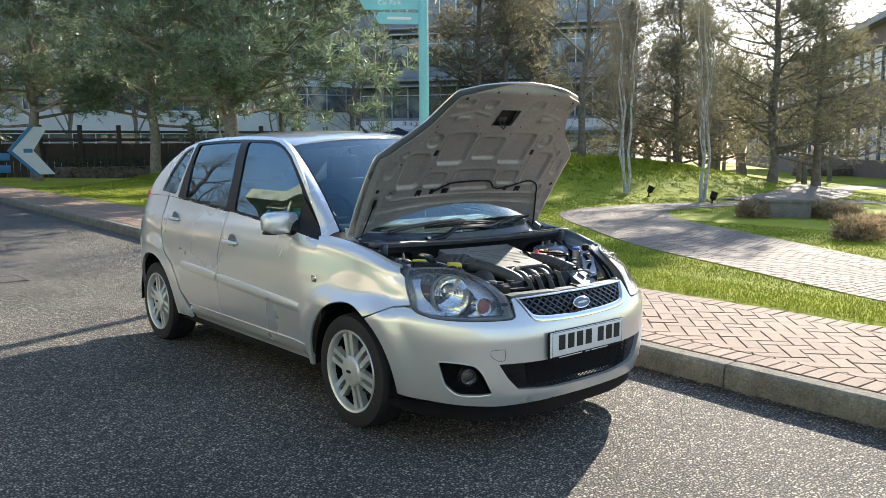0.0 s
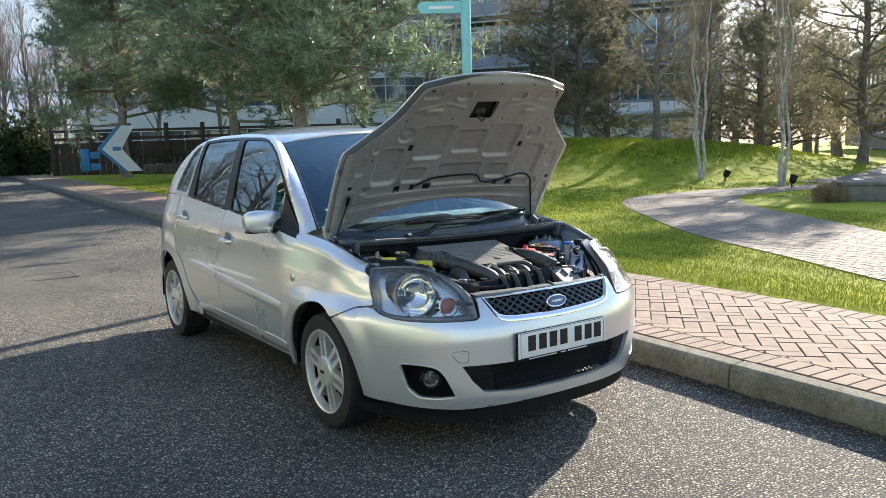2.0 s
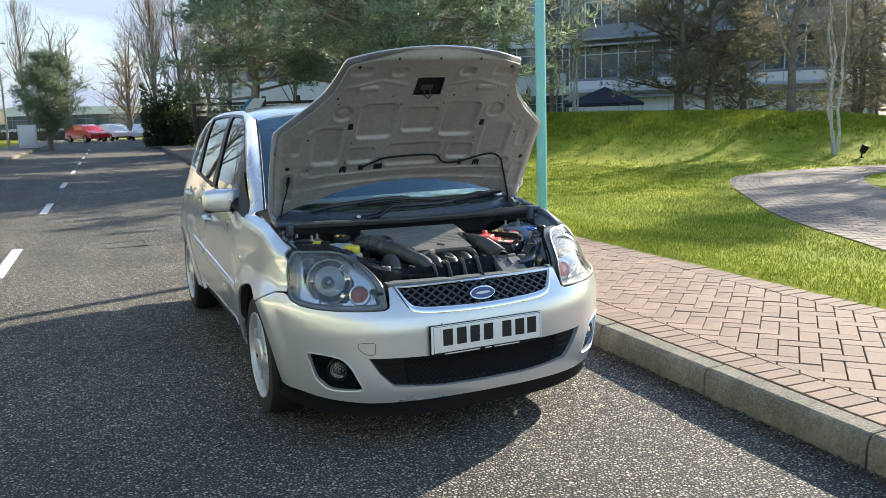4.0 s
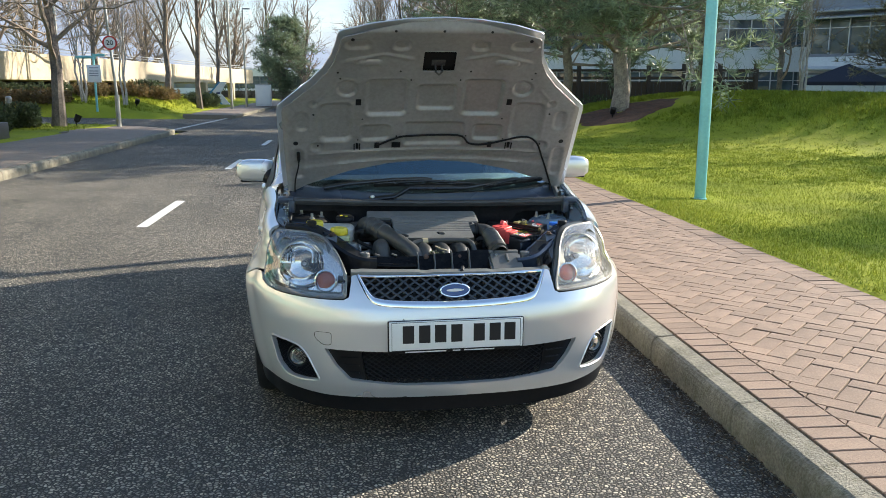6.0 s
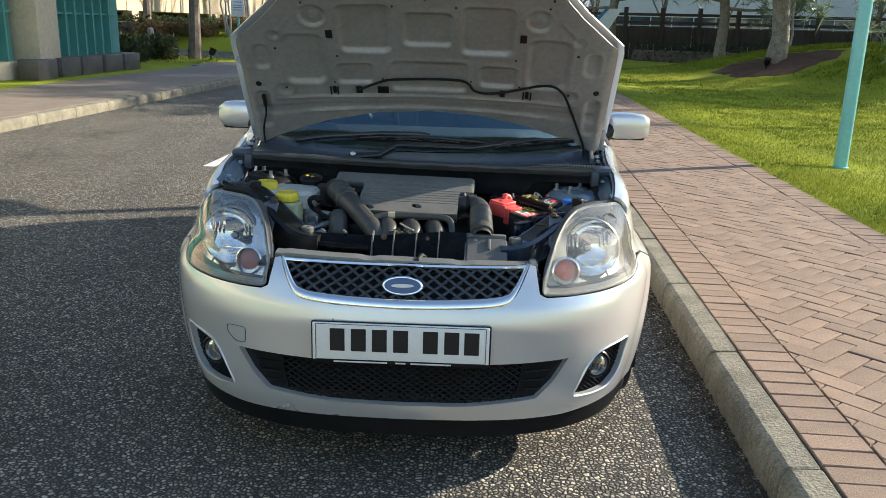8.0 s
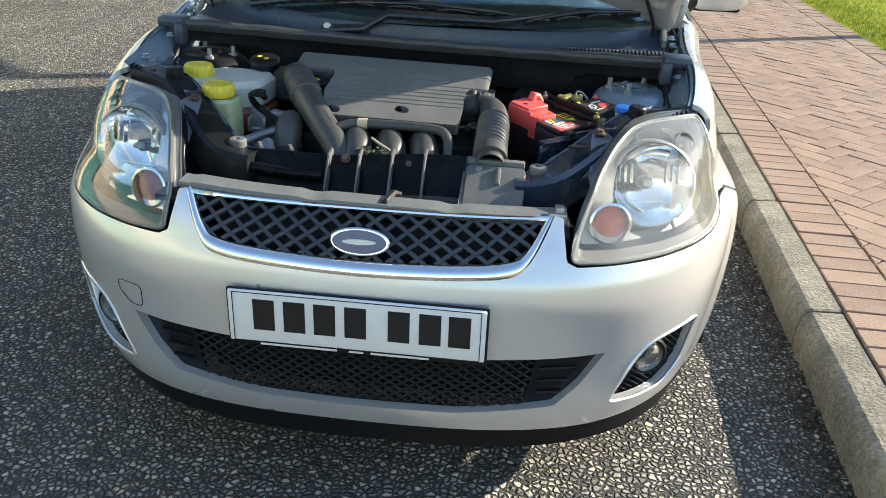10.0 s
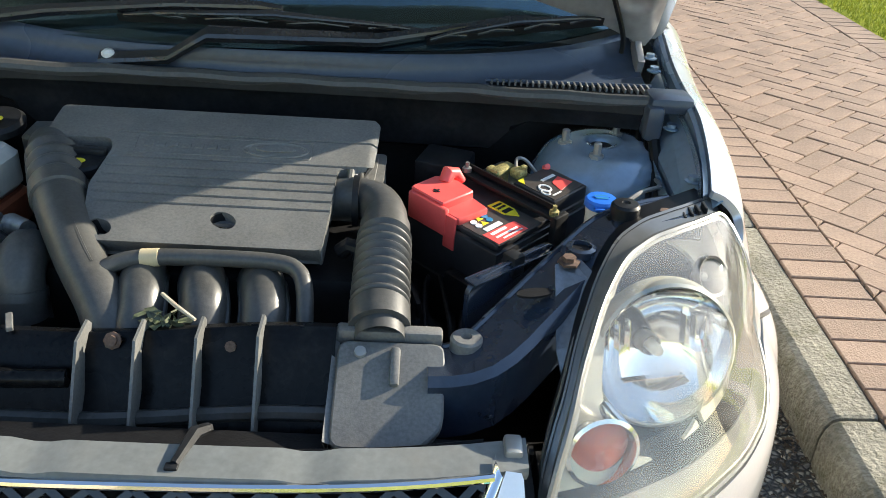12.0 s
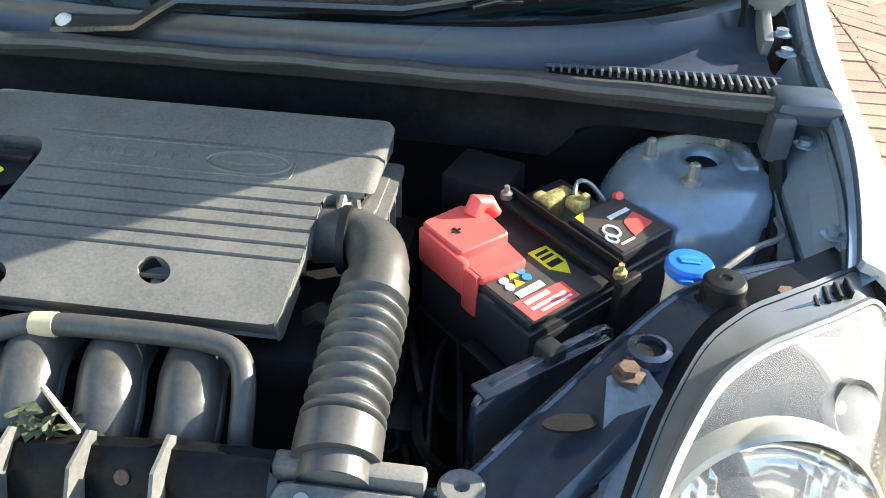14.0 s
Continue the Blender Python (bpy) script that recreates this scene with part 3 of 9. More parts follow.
near, far = path_pts()
g = Geo()
for a, b in zip(near, far):
    for k in range(9):
        x, y = a[0] + (b[0] - a[0]) * k / 8, a[1] + (b[1] - a[1]) * k / 8
        g.v.append((x, y, ground_z(x, y) + 0.006))
g.f = [(9 * i + k, 9 * i + k + 1, 9 * i + k + 10, 9 * i + k + 9) for i in range(len(near) - 1) for k in range(8)]
n = len(g.v)
g.v += [(x, y, z - 0.12) for x, y, z in g.v]
g.f += [tuple(i + n for i in reversed(f)) for f in g.f]
tagged(make("garden_path", g, M_SAND, smooth=60), "sand bed of the curving paver path", "path", kind="structure")
pav = Geo()
for i in range(len(near) - 1):
    length = (Vector(near[i]) - Vector(near[i + 1])).length
    rows = max(1, round(length / 0.105))
    for r in range(rows):
        t0, t1 = (r + 0.06) / rows, (r + 0.94) / rows
        a0, a1 = Vector(near[i]).lerp(Vector(near[i + 1]), t0), Vector(near[i]).lerp(Vector(near[i + 1]), t1)
        b0, b1 = Vector(far[i]).lerp(Vector(far[i + 1]), t0), Vector(far[i]).lerp(Vector(far[i + 1]), t1)
        wide = (b0 - a0).length
        cols = max(2, round(wide / 0.21))
        off = 0.5 * (r % 2)
        for c in range(-1, cols):
            u0, u1 = max(0, (c + off + 0.03) / cols), min(1, (c + off + 0.97) / cols)
            if u1 - u0 < 0.02:
                continue
            q = [a0.lerp(b0, u0), a0.lerp(b0, u1), a1.lerp(b1, u1), a1.lerp(b1, u0)]
            zz = [ground_z(p.x, p.y) + 0.012 + 0.001 * ((c * 7 + r * 3) % 3) for p in q]
            pav.add([(p.x, p.y, z) for p, z in zip(q, zz)] + [(p.x, p.y, z - 0.03) for p, z in zip(q, zz)], [(0, 1, 2, 3), (0, 4, 5, 1), (1, 5, 6, 2), (2, 6, 7, 3), (3, 7, 4, 0)])
tagged(make("path_pavers", pav, M_PATH, smooth=0), "buff block pavers of the curving lawn path", "pavers", kind="stuff")


def far_path(points, width, label):
    pts = smooth_line(points, 6)
    g = Geo()
    for i, p in enumerate(pts):
        d = (Vector(pts[min(i + 1, len(pts) - 1)]) - Vector(pts[max(i - 1, 0)])).normalized()
        for k in (-0.5, 0.5):
            x, y = p[0] - d.y * width * k, p[1] + d.x * width * k
            g.v += [(x, y, ground_z(x, y) + 0.02), (x, y, ground_z(x, y) - 0.1)]
    g.f = [(4 * i, 4 * i + 4, 4 * i + 6, 4 * i + 2) for i in range(len(pts) - 1)] + [(4 * i + 1, 4 * i + 3, 4 * i + 7, 4 * i + 5) for i in range(len(pts) - 1)]
    tagged(make("park_path", g, M_PATH, smooth=60), label, "path", kind="structure")


far_path([(20, 16), (26, 17), (33, 24), (40, 30)], 2.4, "pale paved path curving behind the mound")
far_path([(19, 9.0), (24, 9.5), (34, 13), (50, 14)], 2.0, "pale paved path across the far lawn")


# ---- grass blades near the pavement ----
def blades(count, seed):
    rg = np.random.default_rng(seed)
    pts = []
    g = Geo()
    near_poly = [p for p in near] + [q for q in reversed(far)]
    xs = rg.uniform(2.9, 11, count * 3)
    ys = rg.uniform(-4, 14, count * 3)
    ok = ~_inside(xs, ys, near_poly)
    k = 0
    for x, y in zip(xs[ok], ys[ok]):
        d = math.hypot(x + 0.5, y + 3.6)
        if x < grass_x(y) + 0.005 or rg.random() > min(1, (8.0 / d) ** 1.4):
            continue
        z = ground_z(x, y)
        h, a, s = rg.uniform(0.012, 0.034), rg.uniform(0, 6.283), rg.uniform(0.0025, 0.005)
        lean = rg.uniform(0.2, 1.1) * h
        ca, sa = math.cos(a), math.sin(a)
        g.v += [(x - sa * s, y + ca * s, z - 0.004), (x + sa * s, y - ca * s, z - 0.004), (x + ca * lean, y + sa * lean, z + h)]
        g.f.append((3 * k, 3 * k + 1, 3 * k + 2))
        k += 1
        if k >= count:
            break
    tagged(make("grass_blades", g, M_BLADE, smooth=0), "short green lawn blades beside the pavement", "grass", kind="stuff")


blades(170000, 5)


def mound_tufts(clumps, seed, x0, x1, y0, y1):
    """Longer uneven grass in clumps over the mound and the lawn before it."""
    rg = np.random.default_rng(seed)
    g = Geo()
    path_poly = [p for p in near] + [q for q in reversed(far)]
    k = made = 0
    while made < clumps:
        x, y = rg.uniform(x0, x1), rg.uniform(y0, y1)
        if left_kerb_x(y) - 2.4 < x < grass_x(y) + 0.25 or x < 0 and 22.3 < y < 30.9 or _inside(np.array([x]), np.array([y]), path_poly)[0]:
            continue
        if math.hypot((x - 9.0) / 2.6, (y - 21.3) / 1.4) < 1:
            continue
        high = min(1.0, max(0.0, (ground_z(x, y) - 0.2) / 0.5))
        if rg.random() > 0.35 + 0.65 * high:
            continue
        made += 1
        size = (0.035 + 0.055 * high) * rg.uniform(0.6, 1.5)
        for j in range(7):
            px, py = x + rg.normal(0, 0.07), y + rg.normal(0, 0.07)
            z = ground_z(px, py)
            h, a, s = size * rg.uniform(0.6, 1.2), rg.uniform(0, 6.283), rg.uniform(0.008, 0.018)
            lean = rg.uniform(0.3, 1.3) * h
            ca, sa = math.cos(a), math.sin(a)
            g.v += [(px - sa * s, py + ca * s, z - 0.01), (px + sa * s, py - ca * s, z - 0.01), (px + ca * lean, py + sa * lean, z + h)]
            g.f.append((3 * k, 3 * k + 1, 3 * k + 2))
            k += 1
    tagged(make("grass_tufts", g, M_BLADE, smooth=0), "uneven tufted winter grass on the mound", "grass", kind="stuff")


mound_tufts(25000, 8, 4.0, 27, 7, 27)
mound_tufts(7000, 9, -15.5, -5.0, 18.5, 47)


# ---- trees ----
def limb(g, p, d, length, r, rng, level, bend=0.25, sides=6, keep=None, split=(3, 5), ratio=0.62, up=0.12, spread=0.7):
    """A crooked tapering limb with side limbs, written into g; tips go to keep."""
    steps = 5 if level > 1 else 3
    pts, rs, q, e = [p.copy()], [r], p.copy(), d.normalized()
    for i in range(steps):
        e = (e + Vector((rng.gauss(0, bend), rng.gauss(0, bend), rng.gauss(0, bend) + up)) * 0.5).normalized()
        q = q + e * length / steps
        pts.append(q.copy())
        rs.append(r * (1 - 0.75 * (i + 1) / steps))
    g.tube(pts, rs, max(3, sides), cap=False)
    if keep is not None and level <= 1:
        keep.append((pts[-1], e))
        keep.append((pts[-2], e))
    if level <= 0:
        return
    for k in range(rng.randint(*split)):
        t = rng.uniform(0.3, 1.0)
        i = min(int(t * steps), steps - 1)
        b = pts[i].lerp(pts[i + 1], t * steps - i)
        side = Vector((rng.gauss(0, 1), rng.gauss(0, 1), rng.gauss(0.1, 0.5))).normalized()
        nd = (e * (1 - spread) + side * spread).normalized()
        limb(g, b, nd, length * ratio * rng.uniform(0.7, 1.15), max(0.004, rs[i] * 0.6), rng, level - 1, bend, max(3, sides - 1), keep, split, ratio, up, spread)


def bare_tree(name, height, seed, trunk_r, label, bark=None, fork=0.3, stems=1, levels=4, split=(3, 5), up=0.2, spread=0.55, twig_mat=None):
    rng = random.Random(seed)
    tree = thing(name, label, "tree")
    trunk, crown = Geo(), Geo()
    for s in range(stems):
        base = Vector((rng.uniform(-0.25, 0.25), rng.uniform(-0.25, 0.25), -0.15)) if stems > 1 else Vector((0, 0, -0.15))
        lean = Vector((rng.uniform(-0.12, 0.12), rng.uniform(-0.12, 0.12), 1)) if stems > 1 else Vector((rng.uniform(-0.03, 0.03), rng.uniform(-0.03, 0.03), 1))
        pts, rs = [], []
        for i in range(9):
            t = i / 8
            pts.append(base + lean * height * 0.92 * t + Vector((rng.gauss(0, 0.06), rng.gauss(0, 0.06), 0)) * (t > 0.05))
            rs.append(trunk_r * (1.25 if i == 0 else 1) * (1 - t) ** 0.8 + 0.012)
        trunk.tube(pts, rs, 9, cap=False)
        n = int(height * 2.6 / stems ** 0.4)
        for k in range(n):
            t = fork + (1 - fork) * (k + rng.random()) / n
            i = min(int(t * 8), 7)
            b = pts[i].lerp(pts[i + 1], t * 8 - i)
            a = rng.uniform(0, 6.283)
            d = Vector((math.cos(a) * spread * 1.4, math.sin(a) * spread * 1.4, 0.35 + up * 2 + 0.5 * t))
            limb(crown, b, d, height * 0.36 * (1.1 - 0.75 * t) * rng.uniform(0.7, 1.2), max(0.01, rs[i] * 0.5), rng, levels - 2, 0.3, 5, None, split, 0.62, up, spread)
    make("trunk", trunk, bark or M_DARKBARK, tree)
    make("crown", crown, twig_mat or M_TWIG, tree, smooth=0)
    return tree


def tuft(g, p, d, rng, size, n=9, width=0.05):
    """A tuft of stiff needles round the direction d."""
    for i in range(n):
        e = (d * 0.6 + Vector((rng.gauss(0, 0.75), rng.gauss(0, 0.75), rng.gauss(0.12, 0.6)))).normalized()
        s = e.cross(Vector((rng.gauss(0, 1), rng.gauss(0, 1), rng.gauss(0, 1)))).normalized() * width * size
        q = p + e * size * rng.uniform(0.6, 1.15)
        k = len(g.v)
        g.v += [tuple(p - s), tuple(p + s), tuple(q)]
        g.f.append((k, k + 1, k + 2))


def pine_tree(name, height, seed, trunk_r, label, clear=0.3, radius=4.0, flat=0.8, tufts=9, layers=34, size=0.26, lean=0.0, dense=2, bark=None, needle=None):
    rng = random.Random(seed)
    tree = thing(name, label, "pine tree")
    trunk, limbs, crown = Geo(), Geo(), Geo()
    pts, rs = [], []
    for i in range(10):
        t = i / 9
        pts.append(Vector((lean * t * t * height + rng.gauss(0, 0.07) * (i > 0), rng.gauss(0, 0.07) * (i > 0), -0.2 + height * 0.95 * t)))
        rs.append(trunk_r * (1.3 if i == 0 else 1) * (1 - t) ** 0.7 + 0.02)
    trunk.tube(pts, rs, 12, cap=False)
    for k in range(layers):
        t = clear + (1 - clear) * (k + rng.random()) / layers
        i = min(int(t * 9), 8)
        b = pts[i].lerp(pts[i + 1], t * 9 - i)
        u = (t - clear) / (1 - clear)
        reach = radius * (1.0 - abs(u - 0.35) / 0.75) ** 0.6 if u < 1 else 0.3
        reach *= rng.uniform(0.6, 1.15)
        a = rng.uniform(0, 6.283)
        d = Vector((math.cos(a), math.sin(a), rng.uniform(-0.1, 0.35) + 0.5 * u))
        tips = []
        limb(limbs, b, d, max(0.5, reach), max(0.02, rs[i] * 0.4), rng, 2, 0.22, 5, tips, (4, 6), 0.5, 0.1, 0.62)
        for p, e in tips:
            for j in range(dense):
                off = Vector((rng.gauss(0, 0.16), rng.gauss(0, 0.16), rng.gauss(0.03, 0.10)))
                tuft(crown, p + off, (e + Vector((0, 0, 0.4))).normalized(), rng, size * rng.uniform(0.7, 1.2), tufts)
    make("trunk", trunk, bark or M_BARK, tree)
    make("limb", limbs, bark or M_BARK, tree, smooth=0)
    make("crown", crown, needle or M_NEEDLE, tree, smooth=0)
    return tree


def on_ground(tree, x, y, turn=0.0, scale=1.0):
    tree.matrix_basis = pose(x, y, ground_z(x, y), 0, 0, turn)
    return tree


def again(tree, x, y, turn=0.0, label=""):
    ob = copy_thing(tree, pose(x, y, ground_z(x, y), 0, 0, turn))
    if label:
        tagged(ob, label)
    return ob


M_THINNEEDLE = leafy(mat("sparse brownish needles", (0.26, 0.235, 0.145), 0.55, var=0.3, scale=0.8, fine=5, tint=(0.17, 0.155, 0.095), island=0.35), 0.5)
big_pine = on_ground(pine_tree("pine_tree", 8.8, 11, 0.24, "large broad pine with dense green crown on the mound", 0.24, 6.4, layers=66, tufts=11, size=0.34, dense=4), 9.1, 21.8, 40)
slim_pine = on_ground(pine_tree("pine_tree", 10.5, 12, 0.22, "tall pine with a bare lower trunk before the fence", 0.26, 4.6, layers=42, tufts=10, size=0.32, dense=4), 10.6, 32.5, 10)
# thin pines take the darker bark: their trunks' shade put into colour
thin_pine = on_ground(pine_tree("pine_tree", 9.4, 13, 0.15, "thin open pine with sparse brownish crown", 0.1, 3.0, layers=46, tufts=12, size=0.25, dense=1, bark=M_DARKBARK, needle=M_THINNEEDLE), 30.0, 19.0, 0)
again(thin_pine, 25.0, 11.6, 80, "thin open pine beside the far lawn path")
again(thin_pine, 29.4, 12.05, 150, "thin open pine near the dry hedge")
again(thin_pine, 22.5, 22.65, 220, "thin open pine before the glass offices")
again(thin_pine, 21.2, 23.0, 300, "thin open pine on the mound's crest")
again(thin_pine, 26.5, 25.0, 20, "thin open pine before the grey offices")
again(thin_pine, 36.0, 21.5, 110, "thin open pine at the lawn's far edge")
again(thin_pine, 33.5, 24.5, 260, "thin open pine beside the grey offices")
again(slim_pine, 6.6, 36.0, 200, "tall pine beside the timber fence")

birch = on_ground(bare_tree("birch_tree", 6.0, 21, 0.034, "white-barked bare birch with three stems", M_BIRCH, 0.25, 3, 4, (3, 4), 0.35, 0.4, M_TWIG), 17.2, 11.8, 0)
again(birch, 17.6, 9.9, 130, "white-barked bare birch with leaning stems")
again(birch, 11.2, 26.2, 60, "white-barked bare birch behind the big pine")
again(birch, 13.8, 27.5, 200, "white-barked bare birch on the mound")
again(birch, 17.3, 24.6, 310, "white-barked bare birch before the offices")
again(birch, -9.75, 31.6, 90, "white-barked bare birch on the far verge")
again(birch, -8.2, 31.8, 20, "white-barked bare birch on the far mound")
bare = on_ground(bare_tree("bare_tree", 8.5, 31, 0.13, "bare spreading winter tree on the lawn", None, 0.24, 1, 4, (4, 6), 0.15, 0.65), 17.6, 33.8, 10)
street_tree = on_ground(bare_tree("bare_tree", 7.8, 34, 0.17, "bare spreading street tree with dense twiggy crown", None, 0.24, 1, 5, (4, 6), 0.12, 0.7), -7.75, 20.7, 0)
for x, y, a in ((-13.5, 32.0, 40), (-14.5, 25.0, 200), (-11.5, 40.0, 130), (-12.5, 49.0, 80)):
    again(street_tree, x, y, a, "bare twiggy tree before the car park deck")
tall = on_ground(bare_tree("bare_tree", 11.0, 32, 0.13, "tall bare winter tree with fine upright twigs", None, 0.2, 1, 5, (3, 5), 0.45, 0.4), 5.2, 53, 0)
for x, y, a in ((8.0, 51, 50), (12.0, 50, 120), (15.0, 47, 200), (3.0, 47, 80), (6.4, 49, 300), (4.0, 57.5, 210), (-7.5, 57, 20), (-11.5, 60, 130), (-4.5, 66, 250)):
    again(tall, x, y, a, "tall bare winter tree beyond the road's end")
for x, y, a in ((-7.7, 37.6, 140), (-6.35, 38.6, 60), (-10.5, 36.0, 300)):
    again(tall, x, y, a, "tall slender bare tree on the far mound")
for x, y, a in ((20.1, 31.2, 170), (30.0, 22.0, 260), (20.0, 16.2, 60), (39, 25.5, 15), (43.5, 25.0, 140), (46, 21.0, 75), (50, 28.5, 210), (41, 18.2, 330), (49, 20.5, 190)):
    again(bare, x, y, a, "bare spreading winter tree on the lawn")
wide_tree = on_ground(bare_tree("bare_tree", 10.5, 33, 0.25, "broad bare tree far behind the parked cars", None, 0.12, 2, 4, (4, 6), 0.2, 0.6), -2.0, 78, 0)
for x, y, a in ((3.5, 82, 60), (-9.0, 80, 150), (-16, 76, 230), (9.5, 76, 300), (-24, 70, 20), (16, 72, 90), (-32, 66, 10), (62, 44, 40), (65, 38.5, 140), (69, 32, 220), (57, 48, 300), (54, 35, 90), (57, 31, 200), (61, 36, 260)):
    again(wide_tree, x, y, a)
conifer = on_ground(pine_tree("pine_tree", 5.3, 15, 0.14, "small rounded green pine on the far verge", 0.2, 1.9, layers=40, tufts=9, size=0.26, dense=2), -2.75, 49.2, 0)


def shrub(name, label, sx, sy, sz, seed, material, count=900, size=0.14, width=0.22):
    rng = random.Random(seed)
    g = Geo()
    for i in range(count):
        p = Vector((rng.gauss(0, 0.5) * sx * 0.5, rng.gauss(0, 0.5) * sy * 0.5, abs(rng.gauss(0.35, 0.3)) * sz))
        p.x, p.y, p.z = max(-sx / 2, min(sx / 2, p.x * 1.3)), max(-sy / 2, min(sy / 2, p.y * 1.3)), min(sz, p.z)
        tuft(g, p, Vector((p.x, p.y, 0.6)).normalized(), rng, size, 6, width)
    stems = Geo()
    for i in range(9):
        stems.tube([(rng.uniform(-0.2, 0.2) * sx, rng.uniform(-0.2, 0.2) * sy, -0.1), (rng.uniform(-0.4, 0.4) * sx, rng.uniform(-0.4, 0.4) * sy, sz * 0.8)], [0.02, 0.008], 4)
    ob = thing(name, label, "shrub")
    make("stem", stems, M_DARKBARK, ob, smooth=0)
    make("foliage", g, material, ob, smooth=0)
    return ob


def hedge(label, x0, y0, x1, y1, depth, h, seed, material, per=70, size=0.14):
    length = math.hypot(x1 - x0, y1 - y0)
    rng = random.Random(seed)
    g = Geo()
    for i in range(int(per * length)):
        u, v, w = rng.uniform(-0.5, 0.5) * length, rng.uniform(-0.5, 0.5) * depth, rng.random() ** 0.6 * h * (0.92 + 0.08 * math.sin(i * 0.7))
        tuft(g, Vector((u, v, w)), Vector((0, v, 0.4)).normalized(), rng, size, 6, 0.22)
    core = Geo().box((0, 0, h * 0.30), (length, depth * 0.5, h * 0.60), 0.08)
    ob = thing("hedge", label, "hedge", at=((x0 + x1) / 2, (y0 + y1) / 2, ground_z((x0 + x1) / 2, (y0 + y1) / 2) - 0.05), turn=math.degrees(math.atan2(y1 - y0, x1 - x0)))
    make("woody_core", core, M_DARKBARK, ob)
    make("foliage", g, material, ob, smooth=0)


hedge("dry brown beech hedge on the far lawn", 66, 31.5, 73, 24.5, 1.2, 1.2, 41, M_DRYLEAF)
hedge("dark evergreen hedge along the timber fence", 8.5, 40.5, 22, 36.0, 1.4, 1.2, 42, M_SHRUB, 90)
hedge("dark evergreen hedge before the grey offices", 22, 35.5, 30, 30.5, 1.4, 1.0, 43, M_SHRUB, 90)
hedge("low evergreen hedge behind the far parked cars", -12, 81, 14, 80, 1.3, 1.5, 44, M_SHRUB, 60)
hedge("evergreen bed below the car park deck", -15.5, 31.2, -10.8, 33.0, 1.6, 0.75, 45, M_SHRUB, 160)
evergreen = shrub("evergreen_tree", "tall dark rounded evergreen by the roadside", 2.4, 2.4, 3.3, 46, M_SHRUB, 1500, 0.26)
evergreen.matrix_basis = pose(3.4, 44.5, ground_z(3.4, 44.5))
dry = shrub("grass_clump", "dry tan ornamental grass clump", 0.62, 0.5, 0.34, 47, M_DRYLEAF, 420, 0.14, 0.06)
dry.matrix_basis = pose(12.9, 5.55, ground_z(12.9, 5.55))
for x, y in ((14.1, 4.7), (13.76, 4.08), (10.67, 2.09), (9.6, 2.0), (-8.1, 15.6), (-8.9, 16.6)):
    copy_thing(dry, pose(x, y, ground_z(x, y), 0, 0, x * 70))
green_bed = shrub("shrub", "low green shrub in the planting bed", 1.6, 1.2, 0.6, 48, M_SHRUB, 700, 0.15)
green_bed.matrix_basis = pose(-9.0, 18.0, ground_z(-9.0, 18.0))
for x, y in ((-8.7, 19.9), (-10.6, 20.6), (-8.6, 36.5), (-6.6, 40.5), (-6.9, 43.0)):
    copy_thing(green_bed, pose(x, y, ground_z(x, y), 0, 0, x * 50))

brown_bush = shrub("shrub", "low brown and russet shrub on the far mound", 1.7, 1.1, 0.55, 49, M_RUSSET, 520, 0.15)
brown_bush.matrix_basis = pose(-11.2, 30.9, ground_z(-11.2, 30.9) - 0.03)
for x, y in ((-12.6, 30.9), (-10.1, 33.2), (-8.9, 34.4), (-9.9, 21.2), (-11.9, 21.0), (-7.6, 35.6)):
    copy_thing(brown_bush, pose(x, y, ground_z(x, y) - 0.03, 0, 0, x * 60))

mulch = Geo()
rm = random.Random(8)
for k in range(8):
    for i in range(44):
        a = 2 * math.pi * i / 44
        r = (1 - k / 7.6) * (1 + 0.10 * math.sin(3 * a + 1) + 0.06 * math.sin(7 * a) + rm.uniform(-0.05, 0.05))
        x, y = 9.0 + 1.75 * r * math.cos(a), 21.4 + 1.3 * r * math.sin(a)
        mulch.v.append((x, y, ground_z(x, y) + (0.0 if k == 0 else 0.03 + rm.uniform(-0.012, 0.018))))
mulch.f = [(k * 44 + i, k * 44 + (i + 1) % 44, k * 44 + 44 + (i + 1) % 44, k * 44 + 44 + i) for k in range(7) for i in range(44)]
tagged(make("mulch_bed", mulch, M_SOIL), "brown bark mulch ring round the big pine", "mulch", kind="structure")


# ---- fence ----
def fence():
    f = thing("fence", "dark weathered timber fence of posts, rails and boards", "fence", at=(0, 0, fall(13)))
    a, b = Vector((4.6, 42.5, 0)), Vector((22.5, 37.5, 0))
    d = (b - a).normalized()
    n = 10
    turn = math.degrees(math.atan2(d.y, d.x))
    for i in range(n + 1):
        p = a.lerp(b, i / n)
        make("post", Geo().box((p.x, p.y, 1.45), (0.2, 0.2, 2.9), 0.015), M_TIMBER, f)
    mid = a.lerp(b, 0.5)
    L = (b - a).length
    for z, h in ((2.55, 0.14), (2.15, 0.14)):
        make("rail", Geo().box((0, 0, 0), (L, 0.08, h), 0.01, Matrix.Translation((mid.x, mid.y, z)) @ pose(0, 0, 0, 0, 0, turn)), M_TIMBER, f)
    for i in range(60):
        p = a.lerp(b, (i + 0.5) / 60)
        make("board", Geo().box((0, 0, 0), (L / 60 - 0.012, 0.03, 1.9), 0.0, Matrix.Translation((p.x, p.y, 0.98)) @ pose(0, 0.06, 0, 0, 0, turn)), M_TIMBER, f, smooth=0)


fence()


